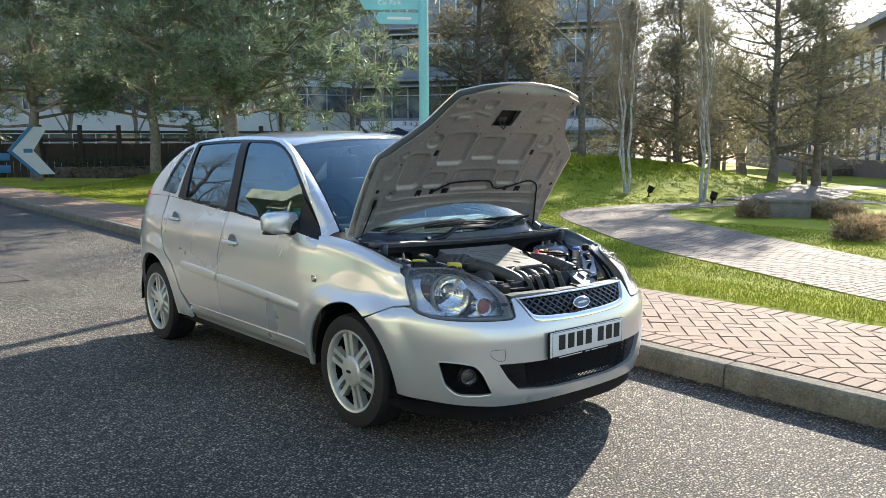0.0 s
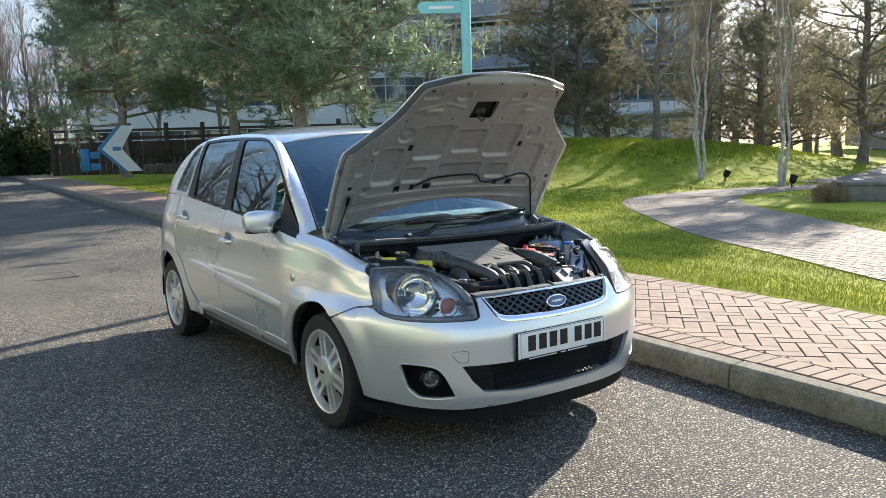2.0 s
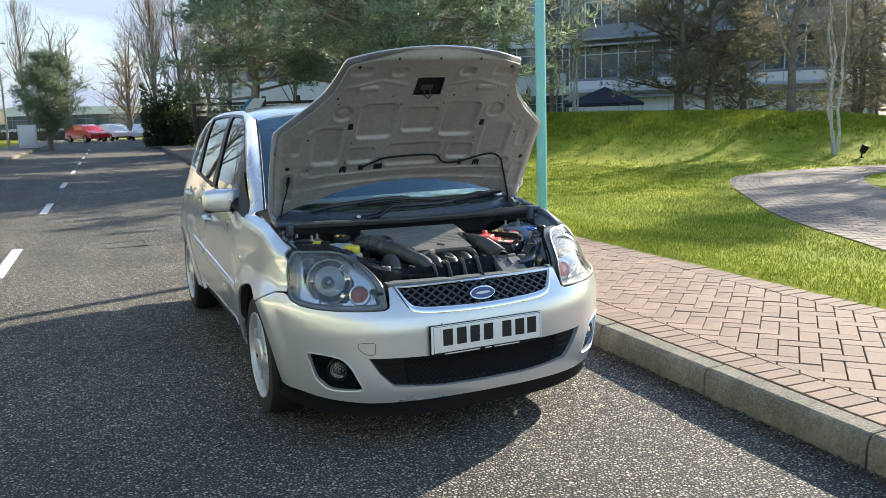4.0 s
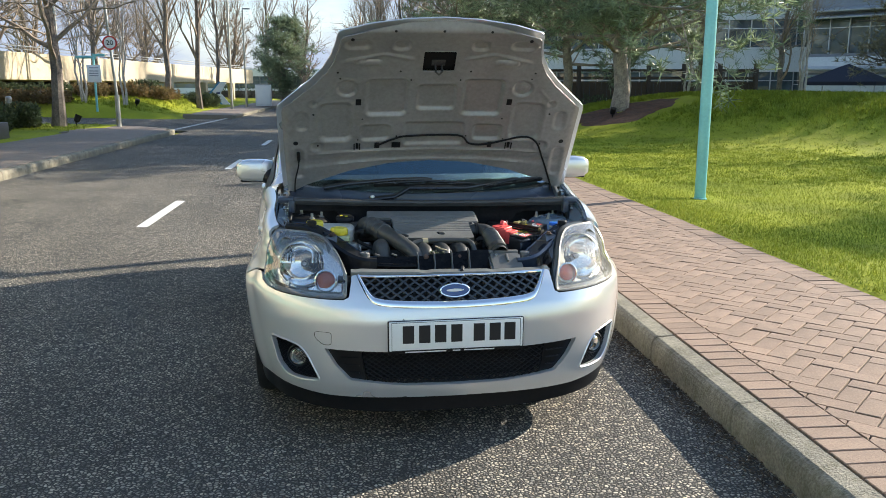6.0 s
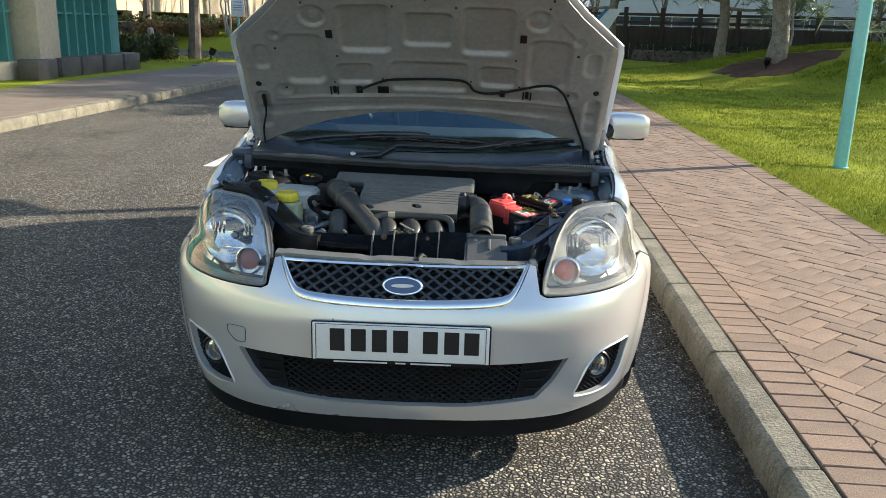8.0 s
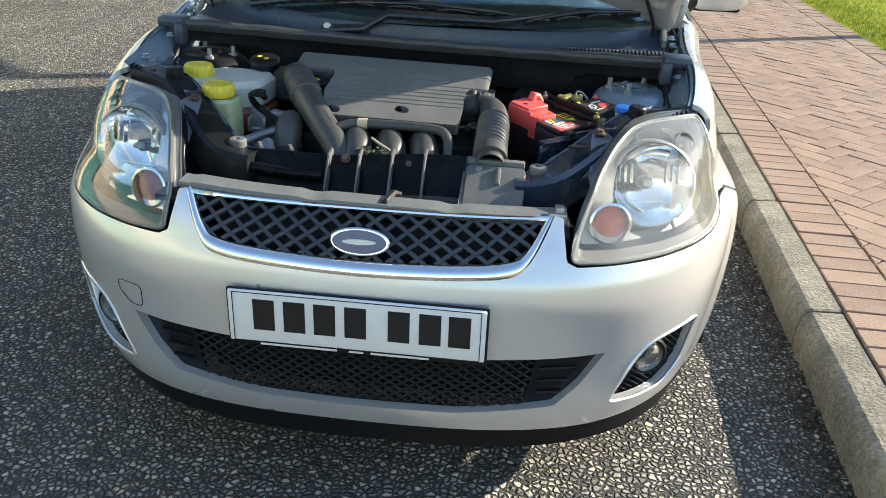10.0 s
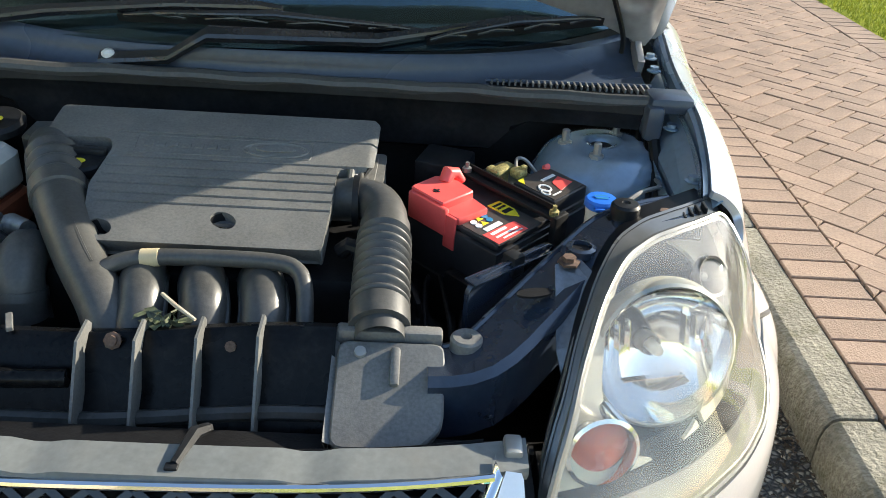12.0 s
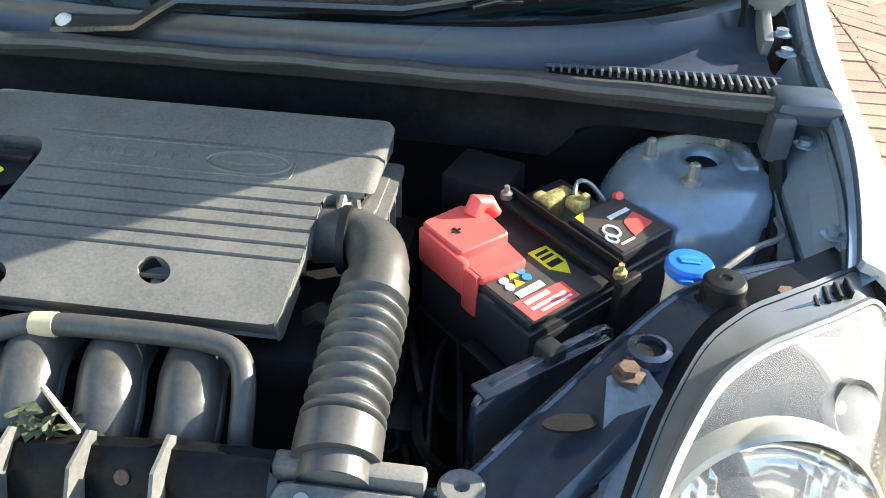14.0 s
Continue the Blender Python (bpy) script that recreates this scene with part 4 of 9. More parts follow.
# ---- buildings ----
def facade(b, x0, y0, x1, y1, z0, floors, fh, bay, sill, head, wall, frame, pane, depth=0.25, mullion=0.07):
    """A wall from (x0, y0) to (x1, y1) with real window openings, storey by storey; parts go under b."""
    d = Vector((x1 - x0, y1 - y0, 0))
    L = d.length
    m = Matrix.Translation((x0, y0, z0)) @ pose(0, 0, 0, 0, 0, math.degrees(math.atan2(d.y, d.x)))
    n = max(1, round(L / bay))
    w = L / n
    for s in range(floors):
        z = s * fh
        make("wall_band", Geo().box((L / 2, 0, z + sill / 2), (L, depth, sill), 0, m), wall, b, smooth=0)
        make("wall_band", Geo().box((L / 2, 0, z + (head + fh) / 2), (L, depth, fh - head), 0, m), wall, b, smooth=0)
        for i in range(n):
            win = make("window", Geo().box(((i + 0.5) * w, 0.09, z + (sill + head) / 2), (w, 0.02, head - sill), 0, m), pane, b, smooth=0)
            fr = Geo()
            for u in (0.0, 0.5):
                fr.box(((i + u) * w, 0.03, z + (sill + head) / 2), (mullion, 0.18, head - sill), 0, m)
            fr.box(((i + 0.5) * w, 0.04, z + sill + 0.68 * (head - sill)), (w - mullion, 0.12, mullion * 0.8), 0, m)
            make("window_frame", fr, frame, win, smooth=0)


def flat_roof(b, pts, z, h, material, over=0.4):
    cx, cy = sum(p[0] for p in pts) / len(pts), sum(p[1] for p in pts) / len(pts)
    g = Geo().prism([(p[0] + (p[0] - cx) / 30 * over, p[1] + (p[1] - cy) / 30 * over) for p in pts], z, z + h)
    make("roof", g, material, b, smooth=0)


white_block = thing("office_building", "long white office building behind the timber fence", "building", at=(0, 0, fall(21)))
facade(white_block, 8.8, 60.1, 34, 50, 0.0, 3, 3.6, 3.0, 1.0, 2.9, M_WHITE, M_LOUVRE, M_PANE)
make("wall_core", Geo().prism([(9.0, 60.7), (34, 50.7), (38, 66), (12, 74)], 0, 10.9), M_WHITE, white_block, smooth=0)
flat_roof(white_block, [(8.8, 60.1), (34, 50), (38, 66), (12, 74)], 10.9, 0.5, M_GREYCLAD)
glass_block = thing("office_building", "grey glazed office building with silver sun louvres", "building", at=(0, 0, fall(36)))
facade(glass_block, 30.5, 45.5, 41.5, 30.5, 0.0, 4, 3.5, 2.4, 0.7, 3.0, M_GREYCLAD, M_LOUVRE, M_PANE)
facade(glass_block, 41.5, 30.5, 44.4, 31.9, 0.0, 4, 3.5, 2.4, 0.7, 3.0, M_GREYCLAD, M_LOUVRE, M_PANE)
make("wall_core", Geo().prism([(31.2, 45.8), (41.7, 31.4), (44.0, 32.5), (40, 52)], 0, 14), M_GREYCLAD, glass_block, smooth=0)
m = Matrix.Translation((36, 38, 0)) @ pose(0, 0, 0, 0, 0, math.degrees(math.atan2(-15, 11)))
for i in range(8):
    make("base_panel", Geo().box((-8.1 + 2.32 * i, -0.32, 2.0), (2.29, 0.12, 4.0), 0.01, m), M_WHITE, glass_block)
flat_roof(glass_block, [(30.5, 45.5), (41.5, 30.5), (44.6, 32), (40.5, 53)], 14.0, 0.5, M_LOUVRE, 2.0)
for z in (3.1, 3.5, 6.6, 7.0, 10.1, 10.5):
    m = Matrix.Translation((36, 38, z)) @ pose(0, 0, 0, 0, 0, math.degrees(math.atan2(-15, 11)))
    make("louvre", Geo().box((0, -0.6, 0), (18.8, 0.75, 0.10), 0.02, m @ pose(0, 0, 0, 18)), M_LOUVRE, glass_block)
entrance = thing("office_building", "white glazed office tower end catching low sun", "building", at=(0, 0, fall(34)))
facade(entrance, 31.0, 52.5, 36.0, 47.0, 0.0, 4, 3.5, 1.6, 0.35, 3.2, M_WHITE, M_LOUVRE, M_PANE)
make("wall_core", Geo().prism([(31.4, 52.7), (36.2, 47.5), (44, 53), (38, 60)], 0, 14.2), M_WHITE, entrance, smooth=0)
brown = thing("office_building", "long dark brown brick building with flat roof", "building", at=(0, 0, fall(84)))
facade(brown, 121, 67, 57, 18.3, 0.0, 2, 6.2, 6.2, 1.9, 4.6, M_DARKBRICK, M_GREYCLAD, M_PANE)
make("wall_core", Geo().prism([(121.5, 66.6), (57.5, 17.9), (68.5, 3.4), (132.5, 52)], 0, 12.4), M_DARKBRICK, brown, smooth=0)
make("roof", Geo().prism([(120.5, 67.8), (56.0, 18.7), (68.3, 2.2), (133, 51.6)], 12.4, 12.9), M_GREYCLAD, brown, smooth=0)

# gazebo
gz = thing("gazebo", "dark cloth gazebo with pyramid roof", "gazebo", at=(29.0, 39.2, 0.2 + fall(29.0)), turn=-50)
make("roof", Geo().add([(-2, -2, 2.1), (2, -2, 2.1), (2, 2, 2.1), (-2, 2, 2.1), (0, 0, 3.1), (-2, -2, 1.9), (2, -2, 1.9), (2, 2, 1.9), (-2, 2, 1.9)], [(0, 1, 4), (1, 2, 4), (2, 3, 4), (3, 0, 4), (0, 5, 6, 1), (1, 6, 7, 2), (2, 7, 8, 3), (3, 8, 5, 0)]), M_ROOFDARK, gz, smooth=0)
for sx in (-1.9, 1.9):
    for sy in (-1.9, 1.9):
        make("leg", Geo().tube([(sx, sy, -0.2), (sx, sy, 2.0)], 0.03, 6), M_GALV, gz)

# left: cream and green glazed offices beside the road
left_block = thing("office_building", "cream stone offices with green glazing across the road", "building", at=(0, 0, fall(-7.8)))


def left_front(y0, y1, x0, x1, band):
    turn = math.degrees(math.atan2(y1 - y0, x1 - x0))
    L = math.hypot(x1 - x0, y1 - y0)
    mid = Matrix.Translation(((x0 + x1) / 2, (y0 + y1) / 2, 0)) @ pose(0, 0, 0, 0, 0, turn)
    facade(left_block, x0, y0, x1, y1, 0.10, 1, 1.62, 0.75, 0.34, 1.58, M_CREAM, M_TEALFRAME, M_GREENPANE, 0.25, 0.05)
    make("wall_band", Geo().box((0, -0.02, 2.40), (L, 0.36, 1.35), 0.01, mid), band, left_block, smooth=0)
    facade(left_block, x0, y0, x1, y1, 3.08, 1, 1.45, 0.75, 0.05, 1.25, M_CREAM, M_TEALFRAME, M_GREENPANE, 0.25, 0.05)


left_front(15.2, 17.6, -7.65, -10.2, M_WHITE)
left_front(12.3, 15.2, -7.75, -7.65, M_WHITE)
left_front(-26.0, 11.5, -9.0, -7.85, M_CREAM)
make("column", Geo().box((-7.75, 11.9, 2.25), (0.6, 0.75, 4.5), 0.02), M_CREAM, left_block)
# near-black core paints in the unlit rooms behind the glazing
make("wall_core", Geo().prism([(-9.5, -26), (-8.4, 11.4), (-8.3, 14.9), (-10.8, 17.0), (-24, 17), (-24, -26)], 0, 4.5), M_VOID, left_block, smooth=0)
flat_roof(left_block, [(-8.9, -26.4), (-7.6, 11), (-7.5, 15.3), (-10, 17.9), (-24, 17), (-24, -26.4)], 4.52, 0.35, M_CREAM, 1.5)
for x, y, q in ((-7.5, 12.4, 0.75), (-7.48, 13.25, 0.85), (-7.46, 14.2, 0.85), (-7.44, 15.1, 0.8), (-7.45, 11.4, 0.7)):
    make("plinth_block", Geo().box((x, y, 0.30), (0.36, q, 0.36), 0.02), M_PLINTH, left_block)

# car park deck
deck = thing("car_park", "cream concrete multi-storey car park deck with open bays", "building")
m = Matrix.Translation((-17.3, 17.8, 0)) @ pose(0, 0, 0, 0, 0, math.degrees(math.atan2(39.3, 7.0)))
for i in range(8):
    make("parapet", Geo().box((3.75 + 7.5 * i, 0, 2.30), (7.46, 0.3, 1.22), 0.02, m), M_CREAM, deck, smooth=0)
    make("column", Geo().box((0.4 + 7.5 * i, -0.05, 0.85), (0.5, 0.5, 1.7), 0.02, m), M_CREAM, deck, smooth=0)
make("deck_slab", Geo().box((30, 6.2, 1.80), (60, 12, 0.25), 0, m), M_CREAM, deck, smooth=0)
# near-black wall paints in the shade under the deck
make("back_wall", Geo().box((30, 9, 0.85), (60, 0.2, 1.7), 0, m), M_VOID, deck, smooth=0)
make("handrail", Geo().tube([m @ Vector((0, 0, 3.2)), m @ Vector((60, 0, 3.2))], 0.025, 5).tube([m @ Vector((0, 0, 3.05)), m @ Vector((60, 0, 3.05))], 0.018, 5), M_GALV, deck)
far_block = thing("office_building", "pale far building behind the trees", "building")
facade(far_block, -30, 100, 40, 96, 0, 1, 3.5, 5, 1.2, 2.6, M_WHITE, M_GREYCLAD, M_PANE)


# ---- signs, posts, street furniture ----
def text_on(body, size, material, parent, m, name="lettering"):
    cu = bpy.data.curves.new(name, "FONT")
    cu.body, cu.size, cu.extrude = body, size, 0.002
    cu.align_x = "CENTER"
    cu.align_y = "CENTER"
    cu.materials.append(material)
    ob = new(name, cu)
    ob.parent = parent
    ob.matrix_basis = m
    return ob


finger = thing("signpost", "pale teal fingerpost with direction boards on the lawn", "signpost", at=(4.03, 5.42, 0.15 + fall(4.03)))
make("post", Geo().lathe([(0.066, -0.2), (0.066, 3.68), (0.062, 3.72), (0.03, 3.74)], 24), M_TEAL, finger)
make("base_collar", Geo().lathe([(0.085, -0.02), (0.085, 0.015), (0.07, 0.02)], 20), M_TEAL, finger)
for z, L, h, ang, words in ((3.22, 0.78, 0.20, 140, "Car Park"), (3.00, 0.58, 0.15, 148, ""), (3.02 + 0.42, 0.78, 0.2, 140, ""), (3.36, 0.7, 0.16, -38, "")):
    mm = Matrix.Translation((0, 0, z)) @ pose(0, 0, 0, 0, 0, ang)
    brd = make("direction_board", Geo().prism(rounded([(0.06, -h / 2), (0.06 + L * 0.92, -h / 2), (0.06 + L, 0.01), (0.06 + L * 0.92, h / 2), (0.06, h / 2)], 0.01, 2), -0.012, 0.012, mm @ pose(0, 0, 0, 90)), M_TEAL, finger, smooth=20)
    if words:
        text_on(words, 0.085, M_SIGNWHITE, brd, mm @ pose(0.06 + L * 0.5, 0.0135, -0.01, 90, 0, 180))
    else:
        make("lettering_bar", Geo().box((0.06 + L * 0.45, 0.0135, 0), (L * 0.55, 0.003, 0.035), 0, mm), M_SIGNWHITE, brd, smooth=0)

post20 = thing("speed_sign", "round speed limit sign with red rim on grey post", "road sign", at=(-6.28, 21.3, 0.135 + fall(-6.28)))
make("post", Geo().tube([(0, 0, -0.1), (0, 0, 0.9)], 0.070, 12).tube([(0, 0, 0.9), (-0.35, 0, 6.8)], 0.042, 12), M_GALV, post20)
d20 = Matrix.Translation((-0.07, -0.07, 2.36)) @ pose(0, 0, 0, 90, 0, 4)
plate20 = make("sign_plate", Geo().lathe([(0.20, 0.0), (0.20, 0.012)], 36, d20), M_RED, post20, "red rim")
make("sign_face", Geo().lathe([(0.155, 0.012), (0.155, 0.016)], 36, d20), M_SIGNWHITE, plate20)
text_on("20", 0.19, M_BLACK, plate20, d20 @ pose(0, 0, 0.0185))

board = thing("notice_board", "white notice board on a teal fingerpost", "sign", at=(-9.1, 30.2, ground_z(-9.1, 30.2)))
make("post", Geo().tube([(0, 0, -0.1), (0, 0, 2.12)], 0.045, 12), M_TEAL, board)
make("direction_board", Geo().box((-0.28, 0, 1.98), (0.75, 0.03, 0.11), 0.008).box((0.2, 0.02, 2.06), (0.45, 0.03, 0.10), 0.008), M_TEAL, board)
bp_ = make("panel", Geo().box((0, -0.065, 1.36), (0.52, 0.04, 0.66), 0.01), M_SIGNWHITE, board)
for z in (1.58, 1.46, 1.37, 1.28):
    make("lettering_bar", Geo().box((0, -0.087, z), (0.34, 0.004, 0.03)), M_GREYCLAD, bp_, smooth=0)


def arrow_sign(name, label, at, turn, s, dark, block):
    ob = thing(name, label, "sign", at=at, turn=turn)
    pts = [(0.0, 1.0), (0.85, 2.0), (1.55, 2.0), (0.95, 1.0), (1.75, 0.0), (1.0, 0.0)]
    m = pose(0, 0, 0, 90)
    make("arrow_panel", Geo().prism([(x * s, y * s) for x, y in pts], -0.1, 0.1, m), M_SIGNWHITE, ob, smooth=0)
    edge = [(0.0, 1.0), (0.85, 2.0), (1.02, 2.0), (0.17, 1.0), (1.17, 0.0), (1.0, 0.0)]
    make("edge_strip", Geo().prism([(x * s - 0.02, y * s) for x, y in edge], -0.12, 0.12, m), dark, ob, smooth=0)
    make("number_block", Geo().box((-0.55 * s, 0, 0.55 * s), (0.34 * s, 0.3, 0.95 * s), 0.03).box((-0.15 * s, 0, 0.25 * s), (0.42 * s, 0.3, 0.3 * s), 0.03).box((-0.15 * s, 0, 0.75 * s), (0.42 * s, 0.3, 0.3 * s), 0.03), block, ob)
    make("lettering_bar", Geo().box((0.75 * s, -0.103, 1.0 * s), (0.34 * s, 0.01, 0.17 * s)), block, ob, smooth=0)


arrow_sign("arrow_sign", "white arrow sign with blue edge and blue block beside the lawn", (5.15, 34.4, 0.45 + fall(5.15)), -6, 1.0, M_SIGNBLUE, M_SIGNBLUE)
arrow_sign("arrow_sign", "white arrow sign with navy block on the far verge", (-7.25, 49.6, 0.15 + fall(-7.25)), 0, 0.70, M_SIGNBLUE, M_SIGNNAVY)

for x, y, h, arm in ((-5.05, 41.0, 8.5, 0.0), (-4.72, 46.0, 5.6, 0.35), (4.8, 52.0, 5.0, 0.4), (-12.5, 37.5, 6.0, 0.4)):
    lp = thing("street_lamp", "slim grey street lamp post", "street lamp", "street lamps", at=(x, y, 0.1 + fall(x)))
    make("pole", Geo().tube([(0, 0, -0.1), (0, 0, h)], [0.07, 0.045], 10), M_GALV, lp)
    if arm:
        make("lamp_head", Geo().box((arm * 0.6, 0, h), (arm * 1.2, 0.18, 0.07), 0.02), M_GREYCLAD, lp)
    else:
        make("lamp_head", Geo().tube([(0, 0, h), (0.12, 0, h + 0.25), (0.35, 0, h + 0.25), (0.42, 0, h + 0.05)], 0.03, 8).lathe([(0.10, h - 0.12), (0.13, h - 0.02), (0.06, h + 0.08)], 12, Matrix.Translation((0.42, 0, 0))), M_GREYCLAD, lp)
kiosk = thing("cabinet", "white utility kiosk on the far verge", "cabinet", at=(-3.85, 48.0, 0.15 + fall(-3.85)))
make("body", Geo().box((0, 0, 0.65), (0.95, 0.6, 1.3), 0.03), M_WHITE, kiosk)
make("door", Geo().box((0, -0.31, 0.66), (0.8, 0.03, 1.1), 0.01), M_SIGNWHITE, kiosk)
slab = thing("stone_bench", "low dark stone block bench beside dry grasses", "bench", at=(13.6, 5.25, ground_z(13.6, 5.25)), turn=-50)
make("seat_slab", Geo().box((0, 0, 0.36), (1.05, 0.7, 0.07), 0.012), M_STONE, slab)
make("block", Geo().box((0, 0, 0.16), (0.98, 0.62, 0.33), 0.01), M_STONE, slab)


def spotlight(x, y, turn=0):
    s = thing("garden_spotlight", "black garden spotlight on a short stake", "lamp", "garden spotlights", at=(x, y, ground_z(x, y)), turn=turn)
    make("stake", Geo().tube([(0, 0, -0.1), (0, 0, 0.12)], 0.02, 8).lathe([(0.06, 0.0), (0.06, 0.02)], 12), M_BLACK, s)
    make("lamp_body", Geo().lathe([(0.05, 0), (0.085, 0.04), (0.095, 0.20), (0.10, 0.21)], 16, Matrix.Translation((0, 0, 0.12)) @ pose(0, 0, 0, 25)), M_BLACK, s)


spotlight(8.55, 20.9)
spotlight(17.3, 11.3, 40)
spotlight(16.9, 8.95, 80)
spotlight(-7.35, 20.9, 120)
spotlight(-7.95, 31.8, 60)
bol = thing("bollard", "small grey bollard in the planting bed", "bollard", at=(-9.3, 21.5, 0.14 + fall(-9.3)))
make("post", Geo().lathe([(0.09, -0.1), (0.09, 0.75), (0.05, 0.8)], 14), M_GALV, bol)


def simple_car(label, paint, at, turn, estate=0.0):
    c = thing("parked_car", label, "car", "parked cars", at=at, turn=turn)
    side = smooth_line([(-2.0, 0.35), (-1.98, 0.75), (-1.2, 0.9), (-0.55, 1.36), (0.5, 1.44), (1.3 + estate, 1.30), (1.75, 0.95), (1.98, 0.8), (2.0, 0.35)], 4)
    g = Geo()
    k = len(side)
    for y, s in ((-0.84, 0.0), (-0.8, 1.0), (0.8, 1.0), (0.84, 0.0)):
        g.v += [(x, y * (1 - 0.16 * max(0, z - 0.9) / 0.5), z - (0.02 if s == 0 else 0)) for x, z in side]
    g.f = [(r * k + i, r * k + i + 1, r * k + k + i + 1, r * k + k + i) for r in range(3) for i in range(k - 1)]
    g.f += [tuple(range(k)), tuple(reversed(range(3 * k, 4 * k)))]
    make("body", g, paint, c, smooth=30)
    for s in (-1, 1):
        make("side_window", Geo().prism([(-0.95, 0.95), (-0.5, 1.3), (0.5, 1.36), (1.15 + estate, 1.25), (1.4, 0.97)], -0.006, 0.006, Matrix.Translation((0, s * 0.775, 0)) @ pose(0, 0, 0, 90 + s * 8)), M_PANE, c, smooth=0)
    for x in (-1.25, 1.25):
        for y in (-0.78, 0.78):
            w = make("wheel", Geo().lathe([(0.2, -0.1), (0.31, -0.09), (0.31, 0.09), (0.2, 0.1)], 20, Matrix.Translation((x, y, 0.31)) @ pose(0, 0, 0, 90)), M_BLACK, c)
            make("rim", Geo().lathe([(0.19, -0.11), (0.19, 0.11)], 16, Matrix.Translation((x, y, 0.31)) @ pose(0, 0, 0, 90)), M_GALV, w)


M_REDPAINT = mat("red car paint", (0.50, 0.02, 0.03), 0.25, coat=0.8, var=0.04)
M_WHITEPAINT = mat("white car paint", (0.75, 0.75, 0.75), 0.25, coat=0.8, var=0.03)
M_BLUEPAINT = mat("blue car paint", (0.03, 0.09, 0.30), 0.25, coat=0.8, var=0.04)
simple_car("red hatchback parked at the far junction", M_REDPAINT, (-0.45, 70.5, 0), 118)
simple_car("white estate car parked at the far junction", M_WHITEPAINT, (1.75, 74.0, 0), 112, 0.3)
for x, y, p, w in ((5.5, 72, M_WHITEPAINT, "white"), (8.5, 72, M_BLUEPAINT, "blue"), (11.5, 72, M_REDPAINT, "red"), (4.2, 75, M_WHITEPAINT, "white")):
    simple_car(f"{w} car parked in the far car park", p, (x, y, fall(x)), 85)


# ---- the car ----
M_PAINT = mat("silver metallic paint", (0.755, 0.76, 0.77), 0.28, metal=0.62, coat=1.0, var=0.02, scale=2.0, fine=300, rough_var=0.03)
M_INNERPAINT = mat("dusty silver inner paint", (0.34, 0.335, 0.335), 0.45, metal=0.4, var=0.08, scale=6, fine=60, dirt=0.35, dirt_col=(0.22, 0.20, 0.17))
M_BAYPAINT = mat("blue grey bay paint", (0.24, 0.32, 0.41), 0.24, metal=0.35, coat=0.4, var=0.05, scale=8, fine=70, dirt=0.3, dirt_col=(0.16, 0.15, 0.13))
M_RUBBER = mat("tyre rubber", (0.016, 0.016, 0.017), 0.7, var=0.2, scale=10, fine=80, bump=0.15)
M_ALLOY = mat("silver alloy wheel", (0.72, 0.72, 0.70), 0.32, metal=0.55, var=0.04, scale=6, fine=60, dirt=0.2, dirt_col=(0.2, 0.17, 0.14))
M_CHROME = mat("chrome", (0.85, 0.85, 0.86), 0.06, metal=1.0, var=0.02, rough_var=0.02)
M_TRIM = mat("satin black trim", (0.008, 0.0085, 0.010), 0.36, spec=0.22, var=0.15, scale=6, fine=80)
M_PLASTIC = mat("dusty black engine plastic", (0.011, 0.012, 0.014), 0.46, spec=0.28, var=0.3, scale=9, fine=110, bump=0.035, bump_scale=420, dirt=0.22, dirt_col=(0.060, 0.056, 0.050), rough_var=0.2)
M_DUSTPL = mat("dusty moulded plastic", (0.058, 0.058, 0.056), 0.36, var=0.12, scale=22, fine=200, bump=0.04, bump_scale=480, dirt=0.28, dirt_col=(0.16, 0.15, 0.13), rough_var=0.15)
M_GREYPLASTIC = mat("faded grey engine plastic", (0.15, 0.15, 0.144), 0.48, var=0.16, scale=9, fine=260, bump=0.05, bump_scale=520, dirt=0.45, dirt_col=(0.22, 0.21, 0.185), rough_var=0.12)
M_COWL = mat("scuttle plastic", (0.042, 0.056, 0.082), 0.28, var=0.06, scale=1.5, fine=80, bump=0.03, bump_scale=500, dirt=0.45, dirt_col=(0.13, 0.13, 0.13), rough_var=0.15)
# the sky's blue is put into the reflections of both car glasses
M_SCREEN = glassy("screen glass", (0.30, 0.46, 0.50), ior=1.9, sky_tint=(0.55, 0.85, 1.0))
M_GLASS = glassy("car glass", (0.16, 0.28, 0.35), ior=2.4, sky_tint=(0.52, 0.82, 1.0))
M_LENS = glassy("lamp lens", (0.97, 0.97, 0.95), 0.01, haze=0.03)
M_HAZE = glassy("weathered lamp lens", (0.97, 0.96, 0.91), 0.015, haze=0.018, patch=0.07)
M_LAMPCHROME = mat("satin lamp chrome", (0.35, 0.35, 0.31), 0.32, metal=0.55, var=0.05, scale=12, fine=60)
M_MIRROR = mat("reflector silver", (0.92, 0.93, 0.95), 0.07, metal=1.0, var=0.02, rough_var=0.03)
M_WIPER = mat("satin black wiper paint", (0.020, 0.022, 0.026), 0.24, coat=0.25, var=0.15, scale=20, fine=120)
M_BEAM = mat("black radiator beam plastic", (0.006, 0.0065, 0.0075), 0.26, spec=0.14, var=0.3, scale=14, fine=160, bump=0.03, bump_scale=420, dirt=0.14, dirt_col=(0.085, 0.078, 0.066), rough_var=0.25)
M_RIMSHADE = mat("rim-shaded brake steel", (0.12, 0.115, 0.11), 0.45, metal=0.7, var=0.15, scale=20, fine=120)
M_DASH = mat("dark dashboard plastic", (0.035, 0.038, 0.042), 0.6, var=0.1, scale=6, fine=120, bump=0.1, bump_scale=300)
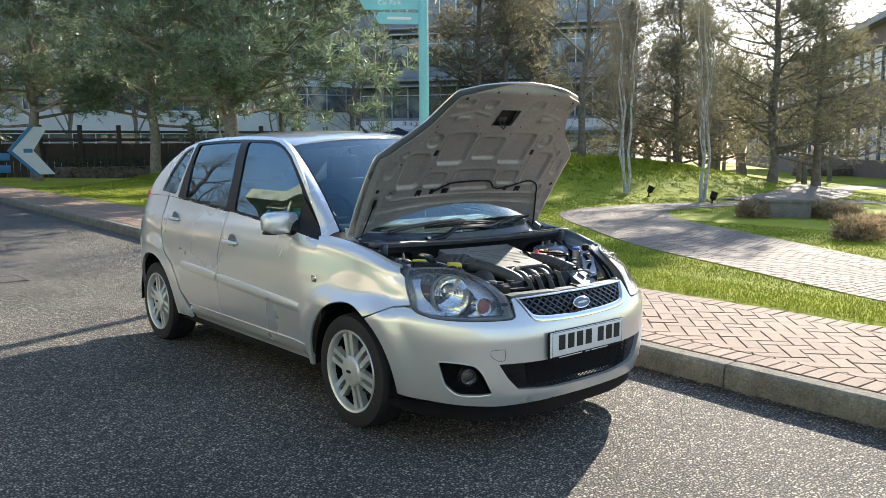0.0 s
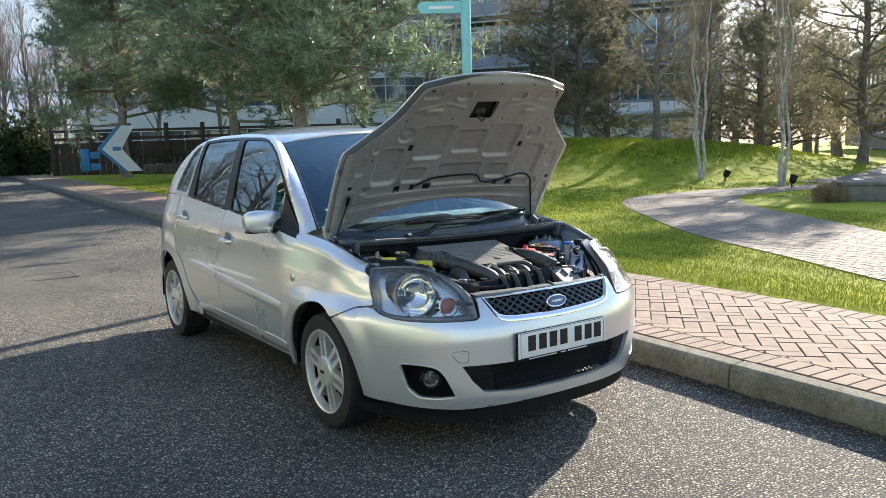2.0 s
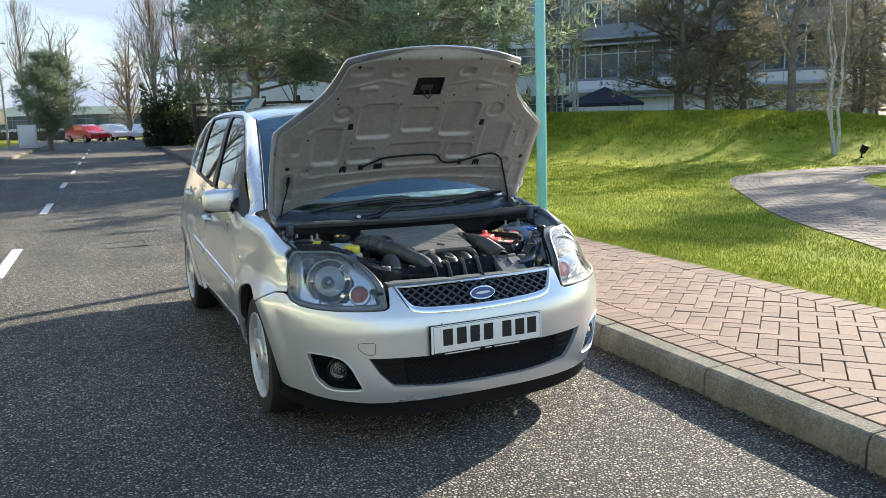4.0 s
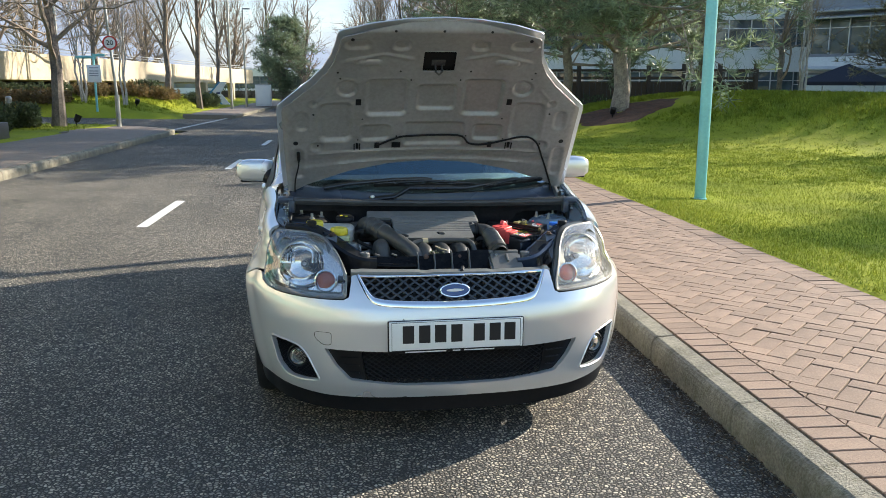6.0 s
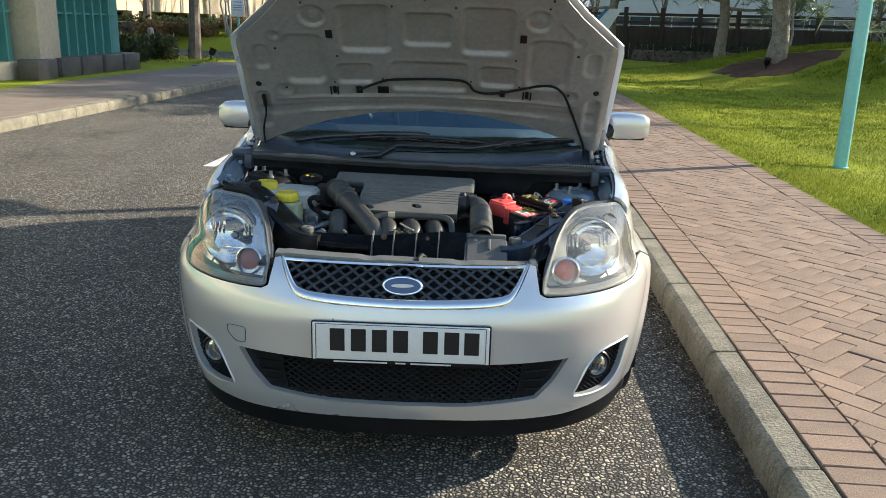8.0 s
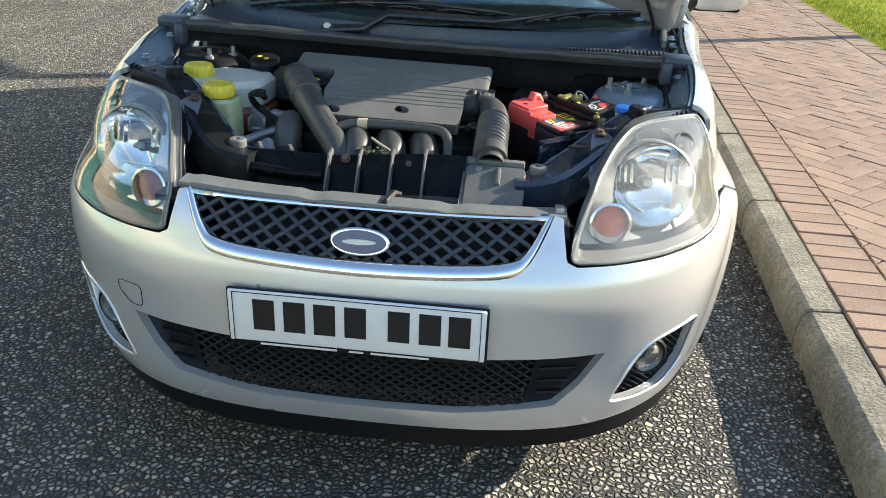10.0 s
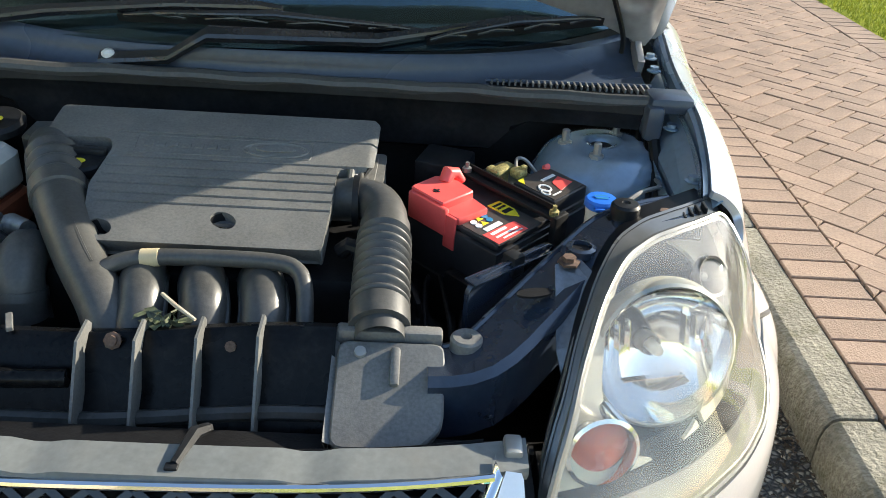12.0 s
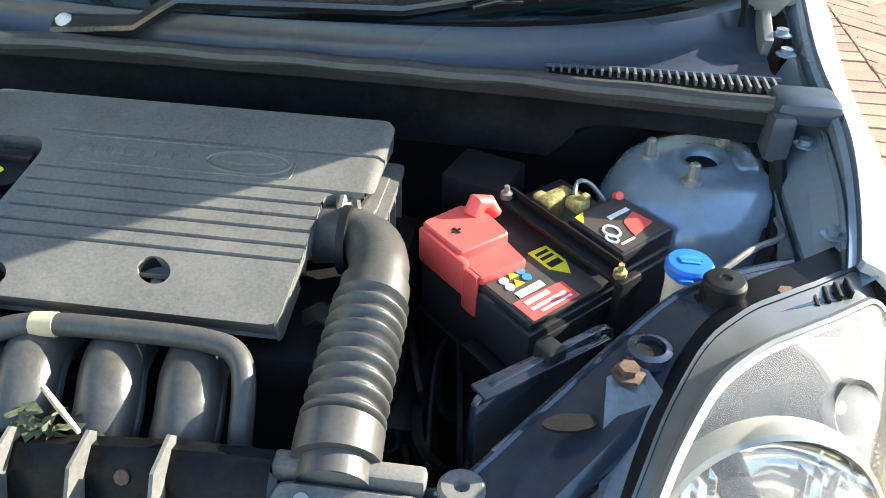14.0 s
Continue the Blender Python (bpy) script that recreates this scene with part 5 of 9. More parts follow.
M_LAMPBRIGHT = mat("bright lamp lining", (0.78, 0.80, 0.83), 0.22, metal=0.75, var=0.04, rough_var=0.04)
M_LAMPGREY = mat("lamp bezel grey", (0.22, 0.22, 0.21), 0.3, metal=0.5, var=0.05)
M_SEAT = mat("dark seat cloth", (0.05, 0.055, 0.065), 0.9, var=0.2, scale=8, fine=120)
M_PLATE = mat("white number plate", (0.82, 0.82, 0.80), 0.3, coat=0.4, var=0.02)
M_INK = mat("black lettering", (0.012, 0.012, 0.014), 0.4, var=0.05)
M_DARKGALV = mat("dark plated steel", (0.10, 0.10, 0.10), 0.45, metal=0.7, var=0.15, scale=30, fine=200)
M_BADGE = mat("deep blue badge enamel", (0.011, 0.045, 0.19), 0.2, coat=0.8, var=0.05)

WHEELBASE, HUB_Z, TYRE_R = 2.486, 0.281, 0.284
car = thing("hatchback_car", "silver five-door hatchback with its bonnet open, parked at the kerb", "car", at=(0.005, 0, 0))


def spline(x, pts):
    """Smooth monotone interpolation through (x, value) pairs."""
    xs = [p[0] for p in pts]
    if x <= xs[0]:
        return pts[0][1]
    if x >= xs[-1]:
        return pts[-1][1]
    i = max(k for k in range(len(xs) - 1) if xs[k] <= x)
    h = xs[i + 1] - xs[i]
    t = (x - xs[i]) / h

    def slope(k):
        if k <= 0 or k >= len(pts) - 1:
            return 0 if len(pts) < 3 else (pts[min(k + 1, len(pts) - 1)][1] - pts[max(k - 1, 0)][1]) / (pts[min(k + 1, len(pts) - 1)][0] - pts[max(k - 1, 0)][0])
        a, b = (pts[k][1] - pts[k - 1][1]) / (xs[k] - xs[k - 1]), (pts[k + 1][1] - pts[k][1]) / (xs[k + 1] - xs[k])
        return 0 if a * b <= 0 else 2 * a * b / (a + b)

    return (2 * t**3 - 3 * t**2 + 1) * pts[i][1] + (t**3 - 2 * t**2 + t) * h * slope(i) + (-2 * t**3 + 3 * t**2) * pts[i + 1][1] + (t**3 - t**2) * h * slope(i + 1)


PROFILE = [(0.15, 0.765), (0.25, 0.792), (0.34, 0.812), (0.45, 0.826), (0.58, 0.834), (0.70, 0.832), (0.82, 0.818), (0.90, 0.800), (0.96, 0.777), (1.05, 0.748), (1.2, 0.698), (1.32, 0.655), (1.40, 0.618), (1.45, 0.560)]


def half_width(y, z):
    """Half the car's width at a height, along its length."""
    w = spline(z, PROFILE)
    w -= 0.052 * smoothstep(0.5, 0.0, y) * smoothstep(0.585, 0.70, z)
    w -= 0.055 * smoothstep(0.75, 0.1, y) * smoothstep(0.84, 0.98, z)
    w -= 0.16 * max(0, (y - 2.45) / 0.7) ** 2
    if y < 0:
        w *= (1 - min(0.999, -y / front_b(z)) ** FRONT_N) ** (1 / FRONT_N)
    for cy in (0.0, WHEELBASE):
        r = math.hypot(y - cy, z - HUB_Z)
        w += 0.016 * smoothstep(0.50, 0.40, r)
    return w


def side_fn(s):
    return lambda y, z: (s * half_width(y, z), y, z)


def arch(cy, cz, r, a0, a1, n=16):
    return [(cy + r * math.cos(radians(a0 + (a1 - a0) * i / n)), cz + r * math.sin(radians(a0 + (a1 - a0) * i / n))) for i in range(n + 1)]


FRONT_Y0, FRONT_B, FRONT_A, FRONT_N = 0.0, 0.80, 0.832, 3.05
_th = np.linspace(0, math.pi / 2, 2001)
_ux, _uy = np.sin(_th) ** (2 / FRONT_N), np.maximum(np.cos(_th), 0) ** (2 / FRONT_N)
_ux[0], _uy[-1] = 0, 0
_len = np.concatenate([[0], np.cumsum(np.hypot(np.diff(_ux) * FRONT_A, np.diff(_uy) * FRONT_B))])
FRONT_S = float(_len[-1])
INSET = [(0.15, 0.05), (0.20, 0.025), (0.27, 0.004), (0.34, 0.0), (0.50, 0.0), (0.56, 0.010), (0.60, 0.026), (0.64, 0.044), (0.68, 0.070), (0.72, 0.108), (0.76, 0.175), (0.80, 0.275), (0.83, 0.37), (0.86, 0.47)]


def front_a(z):
    return spline(z, PROFILE) - 0.052 * smoothstep(0.585, 0.70, z)


def front_b(z):
    return FRONT_B - spline(z, INSET)


def front_fn(s, z):
    """The nose: s runs round it in plan from the middle, z is the height."""
    a = min(abs(s), FRONT_S)
    ux, uy = float(np.interp(a, _len, _ux)), float(np.interp(a, _len, _uy))
    y = FRONT_Y0 - front_b(z) * uy
    x = front_a(z) * ux
    r = math.hypot(y, z - HUB_Z)
    extra = max(0, abs(s) - FRONT_S)
    lip = 0.016 * smoothstep(0.50, 0.40, r) * smoothstep(0.8, 1.0, ux)
    return (math.copysign(x + lip, s), y + extra, z)


def sx(x, z):
    """The way round the nose at which it is x wide, at height z."""
    return math.copysign(float(np.interp(min(0.9999, abs(x) / front_a(z)), _ux, _len)), x)


def sy(y, z):
    """The way round the nose at which it is as far back as y (one side)."""
    return float(np.interp(-max(0.0, (FRONT_Y0 - y) / front_b(z)), -_uy, _len))


# bumper
arch_front = [(sy(y, z), z) for y, z in arch(0.0, HUB_Z, 0.348, 186, 121, 12) if y < -0.02]
half = [(0.0, 0.205), (sx(0.5, 0.205), 0.210)] + arch_front
half += [(sy(-0.235, 0.605), 0.603), (sy(-0.32, 0.645), 0.643), (sy(-0.39, 0.655), 0.652), (sy(-0.425, 0.648), 0.647), (sy(-0.457, 0.632), 0.632), (sx(0.725, 0.616), 0.616), (sx(0.68, 0.609), 0.609), (sx(0.6, 0.604), 0.604), (sx(0.5, 0.601), 0.601), (sx(0.43, 0.601), 0.601), (sx(0.408, 0.612), 0.612), (sx(0.398, 0.68), 0.686), (sx(0.378, 0.69), 0.690), (sx(0.368, 0.67), 0.668), (sx(0.335, 0.61), 0.607), (sx(0.30, 0.585), 0.582), (sx(0.2, 0.575), 0.572), (0.0, 0.566)]
bumper_poly = half + [(-s, z) for s, z in reversed(half[1:-1])]


def both(pts):
    return [[(sx(x, z), z) for x, z in pts], [(sx(-x, z), z) for x, z in reversed(pts)]]


FOG = rounded([(0.722, 0.428), (0.648, 0.422), (0.602, 0.409), (0.574, 0.374), (0.526, 0.272), (0.59, 0.266), (0.655, 0.270), (0.694, 0.315)], 0.018, 3)
LOWER = [(0.508, 0.410), (0.465, 0.34), (0.412, 0.284), (0.2, 0.262), (0.0, 0.258)]
lower_half = [(0.0, 0.400), (0.27, 0.402), (0.4, 0.406)] + LOWER[:-1]
lower_poly = [(sx(x, z), z) for x, z in lower_half] + [(0.0, 0.258)] + [(sx(-x, z), z) for x, z in reversed(lower_half[1:])]
fog_l, fog_r = both(FOG)
bumper = make("front_bumper", sheet(front_fn, bumper_poly, [fog_l, fog_r, lower_poly], 0.009, 0.02, flip=False), M_PAINT, car)
make("lower_valance", sheet(lambda s, z: tuple(Vector(front_fn(s, max(z, 0.2))) + Vector((0, 0.03, min(0, z - 0.2)))), [(-sx(0.78, 0.2), 0.205), (-sx(0.7, 0.2), 0.15), (-0.3, 0.135), (0.3, 0.135), (sx(0.7, 0.2), 0.15), (sx(0.78, 0.2), 0.205), (sx(0.6, 0.2), 0.225), (-sx(0.6, 0.2), 0.225)], (), 0.02, 0.01), M_TRIM, car, "black lower lip")


def inner_front(inset, scale=1.0):
    return lambda s, z: tuple(Vector((front_fn(s, z)[0] * scale, front_fn(s, z)[1] + inset, z)))


def mesh_grille(name, poly, pitch_s, pitch_z, r, inset, material, parent, backing=True):
    """A diamond mesh clipped to its opening, following the nose's curve."""
    f = inner_front(inset)
    g = Geo()
    xs, zs = [p[0] for p in poly], [p[1] for p in poly]
    n = int((max(xs) - min(xs)) / pitch_s) + 8
    for way in (1, -1):
        for k in range(-6, n + 6):
            s0 = min(xs) + k * pitch_s
            run = []
            steps = 26
            for i in range(steps + 1):
                z = min(zs) + (max(zs) - min(zs)) * i / steps
                s = s0 + way * (z - min(zs)) * pitch_s / pitch_z
                ok = bool(_inside(np.array([s]), np.array([z]), poly)[0])
                if ok:
                    run.append(f(s, z))
                if (not ok or i == steps) and run:
                    if len(run) > 1:
                        g.tube([run[0], run[len(run) // 2], run[-1]] if len(run) > 2 else run, r, 4, cap=False)
                    run = []
    ob = make(name, g, material, parent, smooth=0)
    if backing:
        make("backing", sheet(inner_front(inset + 0.05, 0.98), poly, (), 0.03, 0.004), M_BLACK, parent)
    return ob


grille_half = [(0.0, 0.682), (0.365, 0.684), (0.352, 0.655), (0.322, 0.607), (0.29, 0.588), (0.2, 0.578)]
grille_poly = [(sx(x, z), z) for x, z in grille_half] + [(0.0, 0.571)] + [(sx(-x, z), z) for x, z in reversed(grille_half[1:])]
M_GRILLE = mat("dark glossy grille", (0.06, 0.065, 0.07), 0.25, metal=0.3, var=0.1)
mesh_grille("upper_grille", grille_poly, 0.046, 0.030, 0.0058, 0.012, M_GRILLE, car)
rim_line = [(0.374, 0.688), (0.362, 0.665), (0.331, 0.607), (0.298, 0.584), (0.2, 0.574), (0.0, 0.568), (-0.2, 0.574), (-0.298, 0.584), (-0.331, 0.607), (-0.362, 0.665), (-0.374, 0.688)]
rim = smooth_line(rim_line, 5)
g = Geo()
for x, z in rim:
    low = smoothstep(0.372, 0.30, abs(x))
    o, h = Vector(front_fn(sx(x, z), z)), 0.009 + 0.017 * low
    k = 1 - 0.02 * (1 - low) if x else 1
    g.v += [tuple(o + Vector((0, 0.004, -0.003))), tuple(o + Vector((0, -0.006, 0.001))), tuple(o + Vector((-0.2 * h * (1 - low) * (1 if x > 0 else -1), -0.005, h * 0.5))), tuple(o + Vector((-0.6 * h * (1 - low) * (1 if x > 0 else -1), 0.004, h))), tuple(o + Vector((-0.7 * h * (1 - low) * (1 if x > 0 else -1), 0.020, h)))]
g.f = [(5 * i + k, 5 * i + k + 1, 5 * i + 6 + k, 5 * i + 5 + k) for i in range(len(rim) - 1) for k in range(4)]
make("grille_trim", g, M_CHROME, car, "chrome grille surround", smooth=60)
make("grille_lip", Geo().tube([tuple(Vector(front_fn(sx(x, 0.686), 0.686)) + Vector((0, 0.0, 0))) for x in [-0.365 + 0.73 * i / 24 for i in range(25)]], 0.005, 8), M_CHROME, car, "thin chrome upper grille lip")
mid_poly = [(sx(x, z), z) for x, z in ((0.37, 0.408), (0.345, 0.268))] + [(sx(-x, z), z) for x, z in ((0.345, 0.268), (0.37, 0.408))]
make("lower_blank", sheet(inner_front(0.022), lower_poly, [mid_poly], 0.014, 0.008), M_TRIM, car, "ribbed black blanking panel")
# unseen black sheet added to stop light leaking through the slots
make("lower_light_stop", sheet(inner_front(0.088, 0.97), lower_poly, (), 0.03, 0.004), M_BLACK, car)
mesh_grille("lower_grille", mid_poly, 0.0285, 0.0195, 0.0030, 0.020, M_BLACK, car)
# slots in the blanking panel beside the lower mesh
for s in (-1, 1):
    g = Geo()
    for i in range(4):
        z = 0.40 - 0.03 * i
        g.tube([tuple(Vector(front_fn(sx(s * x, z), z)) + Vector((0, 0.018, 0))) for x in (0.375, 0.40, 0.425 + 0.012 * (3 - i))], 0.003, 5)
    make("blank_rib", g, M_BLACK, car, smooth=0)

# fog lamps
for s, poly in ((1, fog_l), (-1, fog_r)):
    walls, n = Geo(), len(poly)
    for k, d in ((1.0, 0.0), (0.99, 0.02), (0.965, 0.055)):
        walls.v += [(front_fn(p, z)[0] * k, front_fn(p, z)[1] + d, z) for p, z in poly]
    walls.f = [(r * n + i, r * n + (i + 1) % n, r * n + n + (i + 1) % n, r * n + n + i) for r in range(2) for i in range(n)] + [tuple(range(2 * n, 3 * n))]
    housing = make("fog_lamp", walls, M_TRIM, car, "dark fog lamp recess")
    mesh_grille("mesh_insert", poly, 0.020, 0.014, 0.0016, 0.030, M_TRIM, housing, backing=False)
    m = Matrix.Translation((s * 0.607, front_fn(sx(0.615, 0.352), 0.352)[1] + 0.034, 0.356)) @ pose(0, 0, 0, 90, 0, s * 22) @ Matrix.Scale(0.82, 4)
    make("bezel", Geo().lathe([(0.056, -0.03), (0.058, 0.012), (0.052, 0.018), (0.044, 0.012)], 32, m, cap=False), M_TRIM, housing)
    make("lens", Geo().lathe([(0.001, 0.022), (0.02, 0.021), (0.036, 0.016), (0.043, 0.010), (0.043, 0.006), (0.001, 0.012)], 28, m, cap=False), M_LENS, housing, "clear fog lens")
    make("reflector", Geo().lathe([(0.043, 0.02), (0.034, -0.005), (0.018, -0.024), (0.001, -0.028)], 24, m, cap=False), M_LAMPGREY, housing)
    edge = [tuple(Vector(front_fn(p, z)) + Vector((0, 0.001, 0))) for p, z in poly]
    make("edge_trim", Geo().tube(edge + edge[:1], 0.0042, 6, cap=False), M_PAINT, housing)

# tow eye cover
tow = rounded([(-0.545, 0.476), (-0.48, 0.476), (-0.482, 0.425), (-0.515, 0.425), (-0.545, 0.452)], 0.012, 3)
make("tow_cover", Geo().tube([tuple(Vector(front_fn(sx(x, z), z)) + Vector((0, -0.0004, 0))) for x, z in tow + tow[:1]], 0.0011, 4, cap=False), M_TRIM, bumper, "thin tow eye cover seam")

# number plate
plate = make("number_plate", Geo().box((0, -0.812, 0.469), (0.524, 0.012, 0.116), 0.003), M_PLATE, car, "white plate with black characters as plain bars")
pl = Geo()
for x0, x1, z0, z1 in ((-0.252, 0.252, 0.5235, 0.525), (-0.252, 0.252, 0.4125, 0.414), (-0.2525, -0.251, 0.4125, 0.525), (0.251, 0.2525, 0.4125, 0.525)):
    pl.box(((x0 + x1) / 2, -0.8185, (z0 + z1) / 2), (x1 - x0, 0.0012, z1 - z0))
make("plate_border", pl, M_INK, plate, smooth=0)
for x in (-0.188, -0.125, -0.063, 0.0, 0.088, 0.151, 0.210):
    make("lettering_bar", Geo().box((x, -0.8185, 0.476), (0.044, 0.0014, 0.070), 0.0), M_INK, plate, smooth=0)
make("plate_holder", Geo().box((0, -0.806, 0.4635), (0.534, 0.012, 0.130), 0.004), M_BLACK, plate)
for x, w_ in ((-0.12, 0.16), (0.0, 0.03), (0.09, 0.12)):
    make("dealer_bar", Geo().box((x, -0.8128, 0.4045), (w_, 0.001, 0.0045)), M_SIGNWHITE, plate, "small white lettering bar", smooth=0)

# badge
bz = Matrix.Translation((0, -0.768, 0.634)) @ pose(0, 0, 0, 76)
oval = [(1.0 * math.cos(a), 1.0 * math.sin(a)) for a in [2 * math.pi * i / 40 for i in range(40)]]
badge = make("badge", Geo().prism([(x * 0.060, y * 0.0285) for x, y in oval], -0.02, 0.006, bz, 0.003), M_CHROME, car, "oval chrome rimmed badge")
make("badge_face", Geo().prism([(x * 0.054, y * 0.0235) for x, y in oval], 0.004, 0.0085, bz, 0.001), M_BADGE, badge, "blue oval face")
make("badge_mark", Geo().prism([(x * 0.034 + 0.004 * y, y * 0.0055) for x, y in oval], 0.008, 0.0096, bz), M_SIGNWHITE, badge, smooth=0)

# headlamps
HL = [(0.418, 0.608), (0.50, 0.606), (0.60, 0.609), (0.68, 0.614), (0.725, 0.621)]


def headlamp(s):
    e = 0.0 if s > 0 else 0.022
    poly = [(sx(x, z), z) for x, z in HL] + [(sy(y, z), z) for y, z in ((-0.458, 0.640), (-0.402, 0.675), (-0.374, 0.72), (-0.352, 0.765), (-0.327, 0.800))] + [(sx(x, z), z) for x, z in ((0.690, 0.812), (0.63, 0.815), (0.58 - e, 0.814), (0.535 - e, 0.806), (0.495 - e, 0.782), (0.462 - e, 0.745), (0.438 - e, 0.69), (0.420, 0.640))]
    f = (lambda p, z: front_fn(p, z)) if s > 0 else (lambda p, z: (-front_fn(p, z)[0], *front_fn(p, z)[1:]))
    poly = rounded(poly, 0.022, 4)
    mp, mz = sum(q[0] for q in poly) / len(poly), sum(q[1] for q in poly) / len(poly)
    g, n = Geo(), len(poly)
    for k, dy in ((1.0, 0.0), (0.985, 0.006), (0.955, 0.008), (0.95, 0.05), (1.0, 0.06)):
        g.v += [tuple(Vector(f(mp + (p - mp) * k, mz + (z - mz) * k)) + Vector((0, dy, 0))) for p, z in poly]
    g.f = [(r * n + i, r * n + (i + 1) % n, r * n + n + (i + 1) % n, r * n + n + i) for r in range(4) for i in range(n)]
    lamp = make("headlamp", g, M_LAMPGREY, car, "hazed clear headlamp" if s > 0 else "clear headlamp with grey surround", smooth=40)
    make("gasket", Geo().tube([tuple(Vector(f(p, z)) + Vector((0, 0.004, 0))) for p, z in poly + poly[:1]], 0.0042, 6, cap=False), M_LAMPGREY, lamp)
    lens = make("lens", sheet(lambda p, z: tuple(Vector(f(p, z)) + Vector((0, -0.002, 0.001))), poly, (), 0.013, 0.003, flip=s < 0), M_HAZE if s > 0 else M_LENS, lamp, "weathered clear lens")
    lens.visible_shadow = False
    # back shell
    hole = [(sx(0.604 + 0.088 * math.cos(a), 0.706 + 0.088 * math.sin(a)), 0.706 + 0.088 * math.sin(a)) for a in [2 * math.pi * i / 28 for i in range(28)]]
    small = [(mp + (p - mp) * 0.90, mz + (z - mz) * 0.90) for p, z in poly]
    make("housing", sheet(lambda p, z: tuple(Vector(f(p, z)) + Vector((-s * 0.016, 0.075, -0.006))), small, [hole], 0.012, 0.006, flip=s < 0), M_LAMPCHROME if s > 0 else M_LAMPBRIGHT, lamp)
    g = Geo()
    for dy, k in ((0.055, 0.99), (0.12, 0.94)):
        g.v += [tuple(Vector(f(mp + (p - mp) * k, mz + (z - mz) * k)) + Vector((0, dy, 0))) for p, z in poly]
    g.f = [(i, (i + 1) % n, n + (i + 1) % n, n + i) for i in range(n)]
    make("lamp_body", g, M_TRIM, lamp)
    # main reflector bowl with a dished back
    m = Matrix.Translation((s * 0.588, -0.500, 0.700)) @ pose(0, 0, 0, 76, 0, s * 12)
    bowl = [(0.090, 0.004), (0.085, -0.008), (0.074, -0.028), (0.056, -0.045), (0.034, -0.056), (0.016, -0.060)]
    make("reflector", Geo().lathe(bowl, 44, m, cap=False), M_MIRROR, lamp, "silver reflector bowl", smooth=60)
    make("reflector_rim", Geo().lathe([(0.089, 0.002), (0.092, 0.006), (0.096, 0.003), (0.098, -0.02)], 40, m, cap=False), M_LAMPCHROME, lamp)
    make("bulb_holder", Geo().lathe([(0.014, -0.058), (0.015, -0.040), (0.013, -0.034), (0.010, -0.036), (0.009, -0.058)], 20, m, cap=False), M_TRIM, lamp)
    make("bulb", Geo().lathe([(0.008, -0.06), (0.008, -0.02), (0.006, -0.012), (0.001, -0.010)], 10, m), M_GALV, lamp)
    g = Geo()
    for x in (-0.066, -0.052, -0.038, 0.038, 0.052, 0.066):
        g.box((x, 0.022, -0.026), (0.0012, 0.050 - abs(x) * 0.25, 0.014), 0, m)
    g.box((0, -0.040, -0.026), (0.085, 0.0014, 0.012), 0, m)
    make("facet", g, M_MIRROR, lamp, smooth=0)
    # indicator
    mi = Matrix.Translation((s * 0.492, -0.606, 0.649)) @ pose(0, 0, 0, 80, 0, s * 12)
    make("indicator_ring", Geo().lathe([(0.043, -0.03), (0.045, 0.02), (0.040, 0.022), (0.038, -0.02)], 28, mi, cap=False), M_MIRROR, lamp)
    make("indicator", Geo().lathe([(0.038, -0.01), (0.036, 0.006), (0.024, 0.016), (0.001, 0.02)], 24, mi, cap=False), M_AMBERGLOSS, lamp, "amber indicator bulb cover")
    ms = Matrix.Translation((s * 0.652, -0.418, 0.768)) @ pose(0, 0, 0, 60, 0, s * 35)
    make("side_reflector", Geo().lathe([(0.024, 0.010), (0.020, -0.006), (0.009, -0.020), (0.001, -0.022)], 24, ms, cap=False).lathe([(0.024, 0.010), (0.027, 0.012), (0.028, 0.0)], 24, ms, cap=False), M_LAMPGREY, lamp)
    make("side_bulb", Geo().lathe([(0.006, -0.018), (0.006, -0.004), (0.001, 0.0)], 12, ms), M_GALV, lamp)
    return lamp


M_AMBERGLOSS = mat("amber indicator", (0.36, 0.062, 0.022), 0.25, coat=0.6, var=0.1, scale=30, fine=200)
headlamp(-1)
headlamp(1)


# wings
def wing_h(y):
    """How far the wing's top stands over its shoulder."""
    return 0.046 + 0.026 * smoothstep(-0.29, -0.06, y)


def wing_fn(s):
    def fn(y, q):
        zs = 0.772 + 0.085 * smoothstep(-0.45, 0.42, y)
        if q <= zs:
            return (s * half_width(y, q), y, q)
        a = radians(min(1.0, (q - zs) / 0.12) * 84)
        return (s * (half_width(y, zs) - 0.066 * (1 - math.cos(a))), y, zs + wing_h(y) * math.sin(a))
    return fn


def wing_front(q):
    """The wing's front edge behind the headlamp."""
    return spline(q, [(0.62, -0.47), (0.64, -0.450), (0.675, -0.394), (0.72, -0.366), (0.765, -0.344), (0.80, -0.318), (0.83, -0.296), (0.90, -0.282)])


